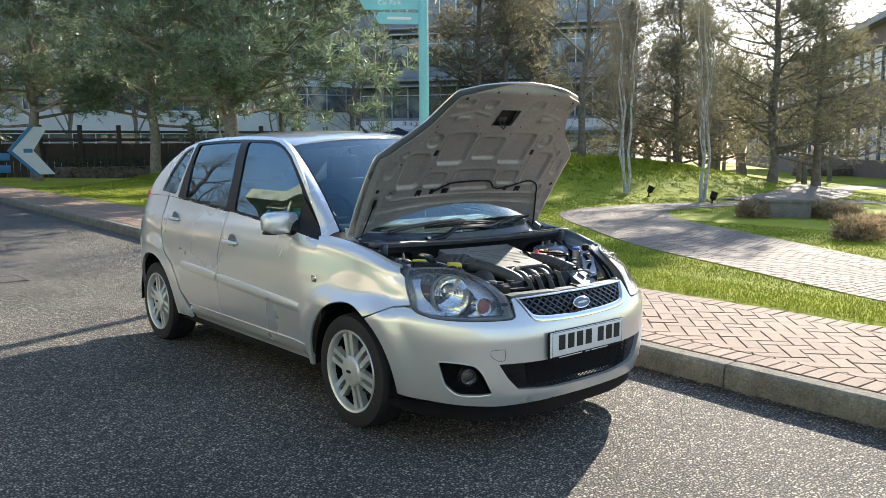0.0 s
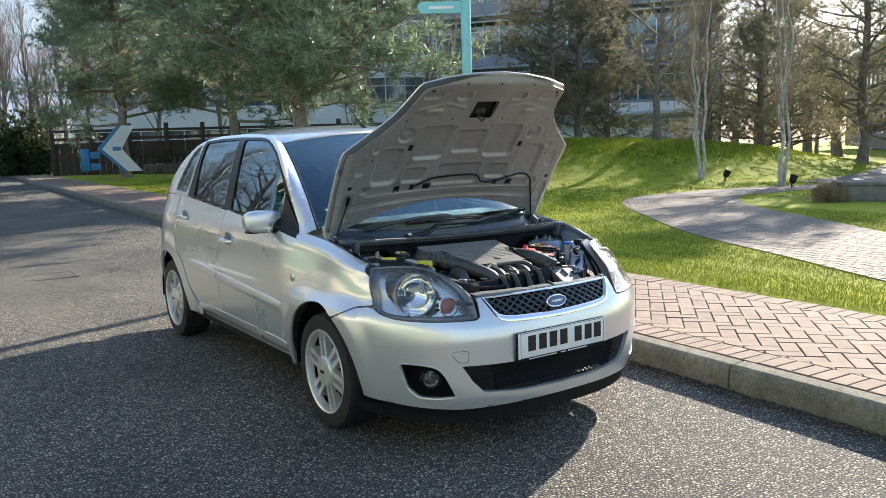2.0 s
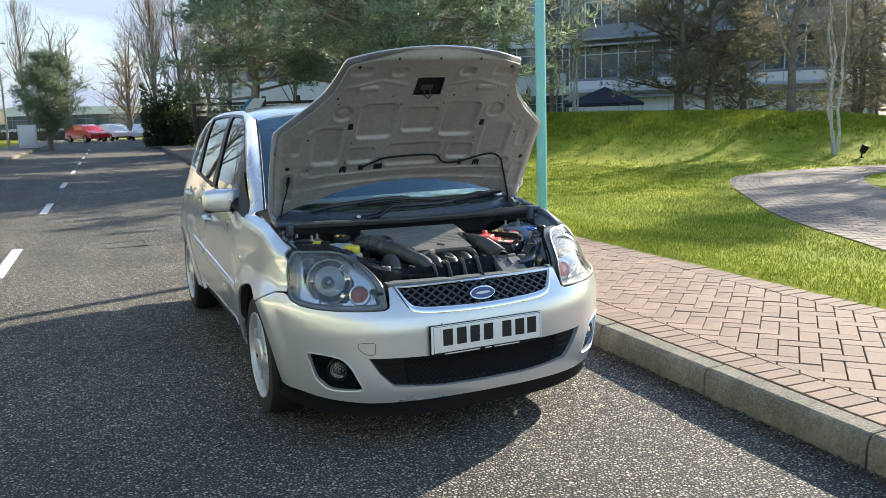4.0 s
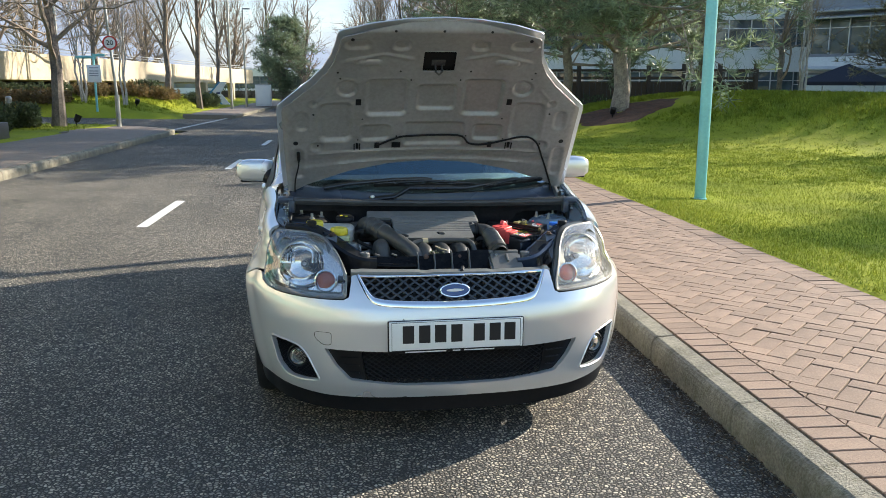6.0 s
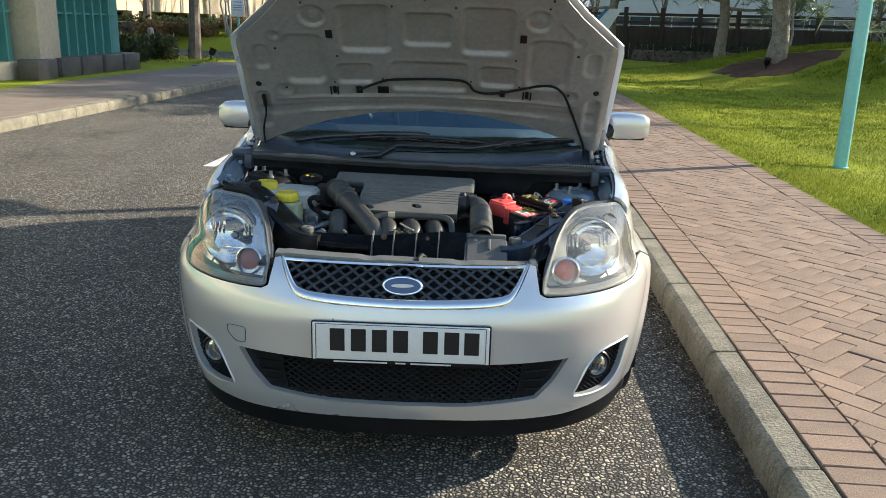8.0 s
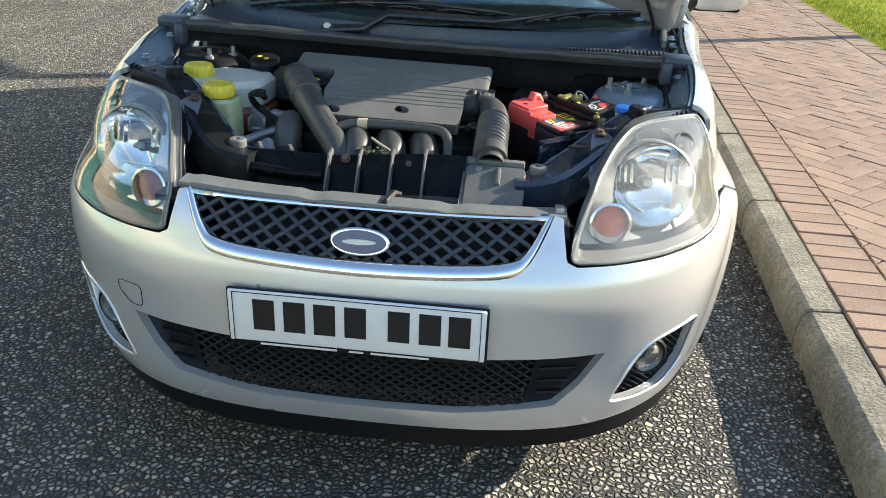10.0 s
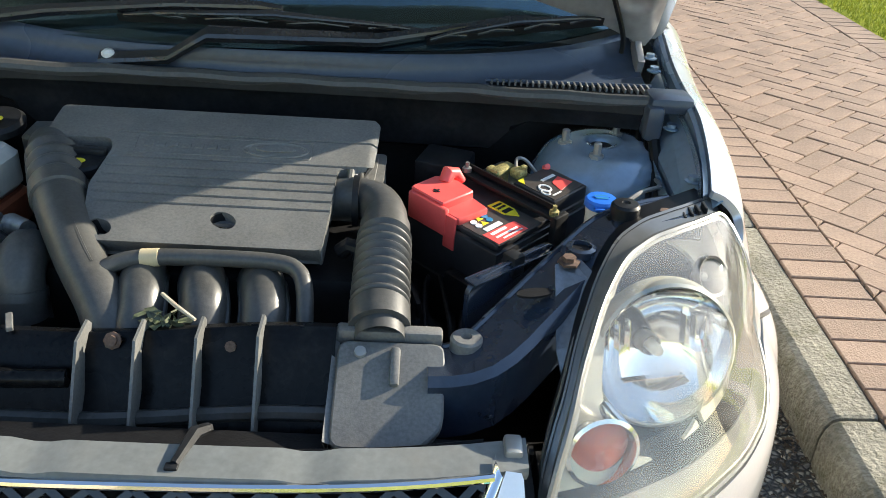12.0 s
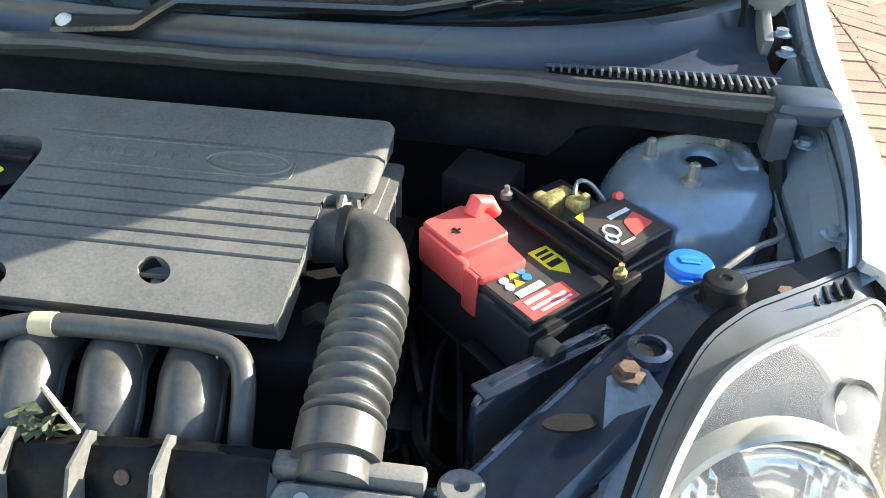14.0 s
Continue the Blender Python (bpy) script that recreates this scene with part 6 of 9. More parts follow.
wing_arch = arch(0.0, HUB_Z, 0.348, 119, -7, 18)
wing_poly = [(-0.235, 0.610), (-0.32, 0.650), (-0.405, 0.662), (wing_front(0.70), 0.70), (wing_front(0.74), 0.74), (wing_front(0.78), 0.78), (wing_front(0.82), 0.82), (-0.283, 0.87), (-0.278, 0.896), (-0.1, 0.914), (0.1, 0.945), (0.28, 0.968), (0.345, 0.955), (0.31, 0.90), (0.318, 0.85), (0.352, 0.75), (0.376, 0.60), (0.384, 0.45), (0.384, 0.243), (0.34, 0.243)] + list(reversed(wing_arch))
for s in (-1, 1):
    w = make("front_wing", sheet(wing_fn(s), wing_poly, (), 0.011, 0.012, flip=s < 0), M_PAINT, car)
    make("side_badge", Geo().box((s * (half_width(0.31, 0.70) + 0.001), 0.31, 0.705), (0.008, 0.045, 0.036), 0.003), M_CHROME, w, "small chrome side repeater")
    gut = Geo()
    for i in range(15):
        y = -0.283 + 0.55 * i / 14
        zs = 0.772 + 0.085 * smoothstep(-0.45, 0.42, y)
        xo = half_width(y, zs) - 0.060
        gut.v += [(s * xo, y, zs + wing_h(y) - 0.0015), (s * (xo - 0.006), y, zs + wing_h(y) - 0.006), (s * (xo - 0.008), y, zs + wing_h(y) - 0.035), (s * min(0.70, xo - 0.010), y, 0.826 + (y + 0.285) * 0.157)]
    gut.f = [(4 * i + k, 4 * i + k + 1, 4 * i + 5 + k, 4 * i + 4 + k) for i in range(14) for k in range(3)]
    make("wing_gutter", gut, M_BAYPAINT, w, "blue grey inner wing flange")
    liner = Geo()
    ar = arch(0.0, HUB_Z, 0.345, -5, 190, 20)
    liner.v = [(s * x, y, z) for y, z in ar for x in (0.80, 0.52)]
    liner.f = [(2 * i, 2 * i + 1, 2 * i + 3, 2 * i + 2) for i in range(len(ar) - 1)]
    make("wheel_arch_liner", liner, M_BLACK, car)
    liner = Geo()
    ar = arch(WHEELBASE, HUB_Z, 0.36, -5, 190, 20)
    liner.v = [(s * x, y, z) for y, z in ar for x in (0.80, 0.50)]
    liner.f = [(2 * i, 2 * i + 1, 2 * i + 3, 2 * i + 2) for i in range(len(ar) - 1)]
    make("wheel_arch_liner", liner, M_BLACK, car)


# doors, sills, rear quarter, window frames
def waist(y):
    return 0.893 + 0.071 * y - 0.003 * y * y


DOOR_F = [(0.304, 0.86), (0.342, 0.75), (0.368, 0.60), (0.378, 0.45), (0.378, 0.352), (1.43, 0.352), (1.428, 0.5), (1.415, 0.7), (1.385, 0.85), (1.362, waist(1.36) + 0.004), (0.9, waist(0.9)), (0.60, waist(0.6)), (0.30, waist(0.3) - 0.02)]
DOOR_R = [(1.438, 0.352), (1.93, 0.352), (2.03, 0.42), (2.08, 0.52), (2.14, 0.60), (2.25, 0.67), (2.33, 0.78), (2.35, 0.9), (2.335, waist(2.33)), (1.9, waist(1.9)), (1.37, waist(1.37)), (1.393, 0.85), (1.423, 0.7), (1.436, 0.5)]
SILL = [(0.385, 0.346), (1.92, 0.346), (1.95, 0.30), (1.935, 0.243), (0.385, 0.243)]
rear_arch = arch(WHEELBASE, HUB_Z, 0.355, -6, 186, 22)
QUARTER = [(2.86, 0.25), (3.02, 0.35), (3.04, 0.6), (2.99, 0.85), (2.88, 1.035), (2.36, waist(2.36)), (2.358, 0.9), (2.34, 0.78), (2.26, 0.665), (2.148, 0.592), (2.088, 0.512), (2.038, 0.412), (1.955, 0.31), (1.945, 0.243), (2.12, 0.243)]
quarter_poly = QUARTER[:-1] + [(2.10, 0.25)] + list(reversed(rear_arch))
UPPER = [(0.30, waist(0.3) - 0.012), (0.41, 1.035), (0.57, 1.185), (0.66, 1.262), (0.75, 1.327), (0.86, 1.383), (1.0, 1.424), (1.2, 1.440), (1.5, 1.446), (1.9, 1.440), (2.12, 1.420), (2.30, 1.372), (2.50, 1.275), (2.72, 1.145), (2.87, 1.04), (2.34, waist(2.34) + 0.003), (1.37, waist(1.37) + 0.003), (0.6, waist(0.6) + 0.003)]
GLASS_F = rounded([(0.47, waist(0.47) + 0.016), (0.55, 1.09), (0.61, 1.155), (0.70, 1.235), (0.80, 1.305), (0.90, 1.357), (1.0, 1.388), (1.12, 1.403), (1.39, 1.411), (1.345, 1.2), (1.31, waist(1.31) + 0.016)], 0.02, 3)
GLASS_R = rounded([(1.43, waist(1.43) + 0.016), (1.45, 1.2), (1.485, 1.410), (1.8, 1.408), (2.09, 1.395), (2.105, 1.25), (2.07, waist(2.07) + 0.016)], 0.02, 3)
GLASS_Q = rounded([(2.235, waist(2.23) + 0.022), (2.195, 1.2), (2.150, 1.382), (2.22, 1.376), (2.29, 1.345), (2.36, 1.285), (2.43, 1.20), (2.485, 1.11), (2.495, waist(2.49) + 0.022)], 0.025, 3)
BLACKOUT = [(0.325, waist(0.3) - 0.005), (0.45, 1.045), (0.60, 1.183), (0.69, 1.255), (0.79, 1.325), (0.90, 1.377), (1.0, 1.405), (1.12, 1.419), (1.5, 1.426), (1.8, 1.423), (2.13, 1.409), (2.14, 1.35), (2.175, 1.2), (2.20, waist(2.2) + 0.006), (1.37, waist(1.37) + 0.006), (0.6, waist(0.6) + 0.006)]


def bulged(s, off):
    return lambda y, z: (s * (half_width(y, z) + off), y, z)


def moulding(s, y0, y1, parent):
    g = Geo()
    pts = []
    for i in range(13):
        y = y0 + (y1 - y0) * i / 12
        zc = 0.535 + 0.046 * (y - 0.44)
        taper = 0.8 if i in (0, 12) else 1.0
        for dz, dx in ((-0.030, 0.0), (-0.026, 0.011), (-0.008, 0.016), (0.016, 0.014), (0.027, 0.009), (0.030, 0.0)):
            z = zc + dz * taper
            pts.append((s * (half_width(y, z) - 0.002 + dx * taper), y, z))
    g.v = pts
    g.f = [(6 * i + k, 6 * i + k + 1, 6 * i + k + 7, 6 * i + k + 6) for i in range(12) for k in range(5)] + [(5, 4, 3, 2, 1, 0), tuple(range(72, 78))]
    make("side_moulding", g, M_PAINT, parent)


def handle(s, y, z, parent):
    x = half_width(y, z)
    h = make("handle", Geo().tube([(s * (x + 0.004), y + 0.085, z), (s * (x + 0.026), y + 0.06, z + 0.002), (s * (x + 0.030), y, z + 0.002), (s * (x + 0.026), y - 0.06, z), (s * (x + 0.004), y - 0.085, z - 0.002)], [0.010, 0.013, 0.014, 0.013, 0.010], 10), M_PAINT, parent)
    # grey disc: the shadow in the silver recess is put into its colour
    make("handle_recess_shade", Geo().lathe([(0.050, 0.0), (0.048, 0.003), (0.036, 0.0035), (0.001, 0.001)], 24, Matrix.Translation((s * (x + 0.0005), y, z)) @ pose(0, 0, 0, 0, s * 90)), M_LAMPGREY, h)


for s in (-1, 1):
    front_door = make("front_door", sheet(side_fn(s), DOOR_F, (), 0.014, 0.02, flip=s < 0), M_PAINT, car)
    rear_door = make("rear_door", sheet(side_fn(s), DOOR_R, (), 0.014, 0.02, flip=s < 0), M_PAINT, car)
    moulding(s, 0.435, 1.415, front_door)
    moulding(s, 1.445, 1.97, rear_door)
    handle(s, 1.235, 0.815, front_door)
    handle(s, 2.125, 0.90, rear_door)
    make("sill", sheet(lambda y, z, s=s: (s * (half_width(y, z) - 0.012 - 0.02 * smoothstep(0.30, 0.25, z)), y, z), SILL, (), 0.014, 0.02, flip=s < 0), M_PAINT, car)
    make("sill_trim", Geo().tube([(s * (half_width(y, 0.345) + 0.001), y, 0.3465) for y in [0.40 + 0.152 * i for i in range(11)]], 0.0042, 6), M_PAINT, car)
    make("rear_quarter", sheet(side_fn(s), quarter_poly, (), 0.016, 0.02, flip=s < 0), M_PAINT, car)
    make("cant_rail", sheet(side_fn(s), UPPER, [BLACKOUT, GLASS_Q], 0.013, 0.03, flip=s < 0), M_PAINT, car)
    make("window_surround", sheet(bulged(s, -0.004), BLACKOUT, [GLASS_F, GLASS_R], 0.011, 0.02, flip=s < 0), M_TRIM, car, "black window surround and pillars")
    for nm, poly in (("front_window", GLASS_F), ("rear_window", GLASS_R), ("quarter_window", GLASS_Q)):
        pane = make(nm, sheet(bulged(s, -0.012), poly, (), 0.03, 0.004, flip=s < 0), M_GLASS, car, "tinted side glass")
        pane.visible_shadow = False
    # mirror
    mx, my, mz = s * 0.858 + 0.018, 0.61, 0.974
    mir = Geo()
    rings = []
    for i, (t, k) in enumerate(((-0.095, 0.55), (-0.085, 0.86), (-0.05, 1.0), (0.02, 1.03), (0.07, 0.95), (0.098, 0.62))):
        ring = []
        for a in range(20):
            an = 2 * math.pi * a / 20
            cx_, cz_ = math.copysign(abs(math.cos(an)) ** 0.45, math.cos(an)), math.copysign(abs(math.sin(an)) ** 0.45, math.sin(an))
            ring.append((mx + s * t, my + cx_ * 0.052 * k - 0.01 * (1 - k), mz + cz_ * 0.058 * k - 0.012 * (s * t < 0) * 0))
        rings.append(ring)
    for r in rings:
        mir.v += r
    mir.f = [(i * 20 + k, i * 20 + (k + 1) % 20, i * 20 + 20 + (k + 1) % 20, i * 20 + 20 + k) for i in range(5) for k in range(20)] + [tuple(range(20)), tuple(range(100, 120))]
    wing_mirror = make("wing_mirror", mir, M_PAINT, car, "silver door mirror", smooth=60)
    make("mirror_glass", Geo().box((mx, my + 0.05, mz), (0.14, 0.006, 0.08), 0.002), M_CHROME, wing_mirror)
    make("mirror_foot", Geo().tube([(s * 0.735, 0.545, 0.925), (s * 0.765, 0.565, 0.935), (mx - s * 0.085, 0.595, mz - 0.018), (mx - s * 0.070, 0.605, mz - 0.010)], [0.046, 0.042, 0.044, 0.046], 14), M_TRIM, wing_mirror)
    make("mirror_base", Geo().prism(rounded([(-0.098, -0.034), (0.080, -0.034), (0.092, 0.034), (-0.098, 0.036)], 0.012, 3), -0.008, 0.006, Matrix.Translation((mx, my, mz - 0.052)) @ Matrix.Scale(s, 4, (1, 0, 0)), 0.004), M_TRIM, wing_mirror)
    sail = [(0.30, waist(0.3) - 0.018), (0.44, 1.02), (0.56, 1.115), (0.53, waist(0.5) + 0.005), (0.5, waist(0.5))]
    make("mirror_sail", sheet(bulged(s, 0.004), sail, (), 0.014, 0.012, flip=s < 0), M_TRIM, wing_mirror)


# roof, screen
def roof_fn(u, y):
    zr = spline(y, [(0.90, 1.425), (1.05, 1.460), (1.3, 1.485), (1.7, 1.488), (2.05, 1.464), (2.3, 1.39), (2.5, 1.30), (2.85, 1.10)])
    w = spline(y, [(0.90, 0.565), (1.2, 0.585), (2.0, 0.585), (2.6, 0.56), (2.85, 0.53)])
    return (u * w, y - 0.07 * (1 - u * u) * smoothstep(1.3, 0.9, y), zr - 0.048 * u * u - 0.02 * abs(u) ** 8)


roof = make("roof", sheet(roof_fn, [(-1, 0.955), (1, 0.955), (1, 2.72), (-1, 2.72)], (), 0.045, 0.03, flip=False), M_PAINT, car)
for s in (-1, 1):
    make("roof_seam", Geo().tube([tuple(Vector(roof_fn(s * 0.97, y)) + Vector((0, 0, 0.002))) for y in (1.0, 1.3, 1.7, 2.1, 2.5, 2.7)], 0.007, 6), M_TRIM, roof)
aerial = make("aerial", Geo().tube([(0.035, 1.02, 1.445), (0.035, 1.06, 1.478)], [0.022, 0.012], 10).tube([(0.035, 1.06, 1.475), (0.034, 1.13, 1.525), (0.034, 1.132, 1.527), (0.030, 1.38, 1.71)], [0.0075, 0.006, 0.0028, 0.002], 6), M_BLACK, car)


def screen_fn(u, v):
    b = (u * 0.695, 0.07 + 0.20 * u**4, 0.908 + 0.035 * u * u)
    t = (u * 0.562, 0.885 + 0.07 * u * u, 1.425 - 0.045 * u * u)
    bulge = 0.035 * math.sin(math.pi * v)
    return tuple(b[i] + (t[i] - b[i]) * v + (0, -bulge * 0.5, bulge * 0.7)[i] for i in range(3))


screen = make("windscreen", sheet(screen_fn, [(-1, 0), (1, 0), (1, 1), (-1, 1)], (), 0.05, 0.004), M_SCREEN, car, "tinted curved windscreen")
screen.visible_shadow = False
for s in (-1, 1):
    pil = Geo()
    for i in range(25):
        t = i / 24
        y = 0.292 + 0.728 * t
        z = spline(y, [(0.292, waist(0.3) - 0.016), (0.41, 1.033), (0.57, 1.183), (0.66, 1.260), (0.75, 1.325), (0.86, 1.381), (1.02, 1.427)])
        a = Vector((s * (half_width(y, z) + 0.0015), y + 0.004, z - 0.002))
        b = Vector(screen_fn(s * 0.985, max(0.0, min(1.0, (z - 0.935) / 0.45)))) + Vector((0, -0.002, 0.004))
        for k in range(9):
            q = k / 8
            swell = math.sin(math.pi * q)
            pil.v.append(tuple(a.lerp(b, q) + Vector((s * 0.010, -0.006, 0.008)) * swell))
    pil.f = [(9 * i + k, 9 * i + k + 1, 9 * i + k + 10, 9 * i + k + 9) for i in range(24) for k in range(8)]
    make("a_pillar", pil, M_PAINT, car, smooth=60)
    make("screen_trim", Geo().tube([tuple(Vector(screen_fn(s * 0.985, v)) + Vector((0, -0.002, 0.004))) for v in (0.0, 0.2, 0.4, 0.6, 0.8, 1.0)], 0.006, 6), M_TRIM, car)
make("screen_band", sheet(lambda u, v: tuple(Vector(screen_fn(u, v)) + Vector((0, 0.006, -0.006))), [(-1, 0.93), (1, 0.93), (1, 1.0), (-1, 1.0)], (), 0.05, 0.003), M_TRIM, car)
# tail end and floor
tail = Geo()
for i, (y, z) in enumerate(((2.70, 1.16), (2.80, 1.10), (2.92, 0.98), (3.00, 0.8), (3.05, 0.5), (3.0, 0.26))):
    w = half_width(2.95, z) * 0.97
    tail.v += [(-w, y - 0.08, z), (-w * 0.6, y, z), (w * 0.6, y, z), (w, y - 0.08, z)]
tail.f = [(4 * i + k, 4 * i + k + 1, 4 * i + 5 + k, 4 * i + 4 + k) for i in range(5) for k in range(3)]
make("tailgate", tail, M_PAINT, car)
make("floor_pan", Geo().box((0, 1.3, 0.22), (1.48, 3.3, 0.06), 0.01).box((0, 0.42, 0.55), (1.40, 0.04, 0.62), 0.0), M_BLACK, car)
for s in (-1, 1):
    tl = make("tail_lamp", Geo().box((s * 0.655, 2.86, 0.96), (0.09, 0.10, 0.22), 0.025), M_RED, car, "red tail lamp")

# cabin
make("dashboard", Geo().prism([(0.42, 0.55), (0.36, 0.86), (0.44, 0.925), (0.70, 0.93), (0.80, 0.88), (0.82, 0.60)], -0.70, 0.70, Matrix(((0, 0, 1, 0), (1, 0, 0, 0), (0, 1, 0, 0), (0, 0, 0, 1))), 0.01), M_DASH, car)
wheel_m = Matrix.Translation((-0.36, 0.92, 0.93)) @ pose(0, 0, 0, -62)
make("steering_wheel", Geo().tube([tuple(wheel_m @ Vector((0.185 * math.cos(a), 0.185 * math.sin(a), 0))) for a in [2 * math.pi * i / 28 for i in range(29)]], 0.016, 8, cap=False).tube([tuple(wheel_m @ Vector((-0.18, 0, 0))), tuple(wheel_m @ Vector((0.18, 0, 0)))], 0.022, 8).lathe([(0.07, -0.02), (0.075, 0.0), (0.05, 0.02)], 18, wheel_m), M_BLACK, car)
for x in (-0.36, 0.36):
    st = make("seat", Geo().box((x, 1.35, 0.52), (0.50, 0.52, 0.18), 0.05), M_SEAT, car)
    make("backrest", Geo().box((0, 0, 0.30), (0.48, 0.15, 0.62), 0.05, Matrix.Translation((x, 1.62, 0.56)) @ pose(0, 0, 0, -16)), M_SEAT, st)
    make("headrest", Geo().box((x, 1.82, 1.22), (0.26, 0.09, 0.20), 0.04).tube([(x - 0.06, 1.79, 1.10), (x - 0.06, 1.82, 1.2)], 0.007, 6).tube([(x + 0.06, 1.79, 1.10), (x + 0.06, 1.82, 1.2)], 0.007, 6), M_SEAT, st)
rs_ = make("rear_seat", Geo().box((0, 2.25, 0.55), (1.25, 0.5, 0.2), 0.05).box((0, 0, 0.28), (1.25, 0.14, 0.58), 0.05, Matrix.Translation((0, 2.52, 0.58)) @ pose(0, 0, 0, -14)), M_SEAT, car)
make("rear_view_mirror", Geo().box((0, 0.86, 1.30), (0.22, 0.03, 0.06), 0.012).tube([(0, 0.86, 1.33), (0, 0.87, 1.40)], 0.01, 8), M_BLACK, car)


# wheels
def road_wheel(x, y, s):
    m = Matrix.Translation((x, y, HUB_Z)) @ pose(0, 0, 0, 0, s * 90)
    hub = make("wheel", Geo().lathe([(0.195, -0.09), (0.235, -0.098), (0.272, -0.092), (0.281, -0.07), (0.284, -0.03), (0.284, 0.03), (0.281, 0.068), (0.272, 0.088), (0.240, 0.096), (0.205, 0.088), (0.197, 0.06), (0.197, -0.06)], 56, m, cap=False), M_RUBBER, car, "black road tyre")
    grooves = Geo()
    for h in (-0.045, -0.015, 0.015, 0.045):
        grooves.lathe([(0.2835, h - 0.003), (0.2845, h), (0.2835, h + 0.003)], 48, m, cap=False)
    make("tread", grooves, M_BLACK, hub)
    make("rim", Geo().lathe([(0.199, 0.082), (0.206, 0.090), (0.203, 0.095), (0.193, 0.090), (0.188, 0.070), (0.186, 0.055)], 48, m, cap=False), M_ALLOY, hub, "silver alloy rim")
    spokes = Geo()
    for i in range(6):
        a = radians(60 * i + 14)
        for d in (-0.023, 0.023):
            p0, p1 = Vector((0.045, d * 0.9, 0.078)), Vector((0.190, d * 1.15, 0.072))
            side = Vector((0, 0.0142, 0))
            rot = Matrix.Rotation(a, 4, "Z")
            vs = []
            for p, w, dep in ((p0, 1.0, 0.03), (p0.lerp(p1, 0.5), 0.95, 0.03), (p1, 1.1, 0.04)):
                for q in (p - side * w - Vector((0, 0, dep)), p - side * w * 0.9, p + side * w * 0.9, p + side * w - Vector((0, 0, dep))):
                    vs.append(q)
            fs = [(4 * r + k, 4 * r + k + 1, 4 * r + 5 + k, 4 * r + 4 + k) for r in range(2) for k in range(3)]
            spokes.add(vs, fs, m @ rot)
    make("spokes", spokes, M_ALLOY, hub, smooth=30)
    cap = make("centre_cap", Geo().lathe([(0.078, 0.05), (0.076, 0.084), (0.068, 0.093), (0.035, 0.098), (0.001, 0.099)], 30, m, cap=False), M_ALLOY, hub)
    make("cap_mark", Geo().prism([(q[0] * 0.008, q[1] * 0.020) for q in oval], 0.098, 0.1008, m), M_TRIM, hub, smooth=0)
    # barrel and disc darkened: the shade behind the spokes is put into colour
    make("rim_barrel", Geo().lathe([(0.186, 0.056), (0.180, 0.0), (0.182, -0.085)], 40, m, cap=False), M_TRIM, hub)
    make("brake_disc", Geo().lathe([(0.06, 0.01), (0.128, 0.01), (0.128, -0.012), (0.06, -0.012)], 36, m), M_RIMSHADE, hub)
    make("backing_plate", Geo().lathe([(0.172, -0.03), (0.172, -0.035)], 30, m), M_BLACK, hub)


for s in (-1, 1):
    road_wheel(s * 0.722, 0.0, s)
    road_wheel(s * 0.722, WHEELBASE, s)


# ---- open bonnet ----
HINGE = Matrix.Translation((0.016, 0.205, 0.915)) @ pose(0, 0, 0, 180 - 51.5)


def bonnet_z(x, w):
    """The outer skin's crown over the flat plane between its corners."""
    return 0.035 * (1 - (x / 0.72) ** 2) + 0.045 * math.sin(math.pi * min(1, max(0, w / 0.98))) - 0.03 * smoothstep(0.75, 1.0, w)


def edge_w0(x):
    return 0.160 * (1 - (x / 0.70) ** 2)


BON = [(0.0, 0.985), (0.15, 0.977), (0.3, 0.952), (0.425, 0.912), (0.436, 0.895), (0.447, 0.83), (0.466, 0.76), (0.50, 0.695), (0.56, 0.625), (0.63, 0.56), (0.703, 0.492), (0.709, 0.46), (0.708, 0.25), (0.700, 0.02), (0.685, 0.0), (0.6, edge_w0(0.6)), (0.4, edge_w0(0.4)), (0.2, edge_w0(0.2)), (0.0, edge_w0(0.0))]
bonnet_poly = BON + [(-x, w) for x, w in reversed(BON[1:-1])]


def bon_outer(x, w):
    p = HINGE @ Vector((x, w, -bonnet_z(x, w)))
    return tuple(p)


def pocket(x, w, cx, cw, rx, rw, depth, corner, wall):
    """A rounded-rectangle pressing with sloped walls and a thin raised rim round it."""
    qx, qw = abs(x - cx) - rx + corner, abs(w - cw) - rw + corner
    if qx > corner + 0.02 or qw > corner + 0.02:
        return 0.0
    d = math.hypot(max(qx, 0), max(qw, 0)) + min(max(qx, qw), 0) - corner
    return depth * smoothstep(0.0, -wall, d) - 0.0022 * math.exp(-((d - 0.006) / 0.005) ** 2)


# middle across, middle along, half sizes, depth, corner, wall
POCKETS = ((0.218, 0.540, 0.094, 0.106, 0.014, 0.030, 0.013), (0.006, 0.540, 0.090, 0.074, 0.012, 0.026, 0.012), (0.265, 0.338, 0.070, 0.046, 0.010, 0.024, 0.011), (0.010, 0.330, 0.145, 0.066, 0.008, 0.024, 0.014), (0.445, 0.405, 0.078, 0.112, 0.013, 0.040, 0.018), (0.395, 0.597, 0.046, 0.046, 0.010, 0.044, 0.010), (0.395, 0.597, 0.024, 0.022, -0.006, 0.022, 0.008), (0.168, 0.842, 0.040, 0.032, 0.009, 0.028, 0.012), (0.300, 0.742, 0.058, 0.020, -0.009, 0.019, 0.012), (0.352, 0.850, 0.055, 0.030, 0.008, 0.028, 0.014), (0.543, 0.516, 0.019, 0.019, 0.006, 0.018, 0.006), (0.600, 0.420, 0.030, 0.055, 0.007, 0.028, 0.012), (0.625, 0.180, 0.030, 0.085, 0.008, 0.028, 0.014), (0.535, 0.270, 0.030, 0.024, 0.006, 0.022, 0.010))


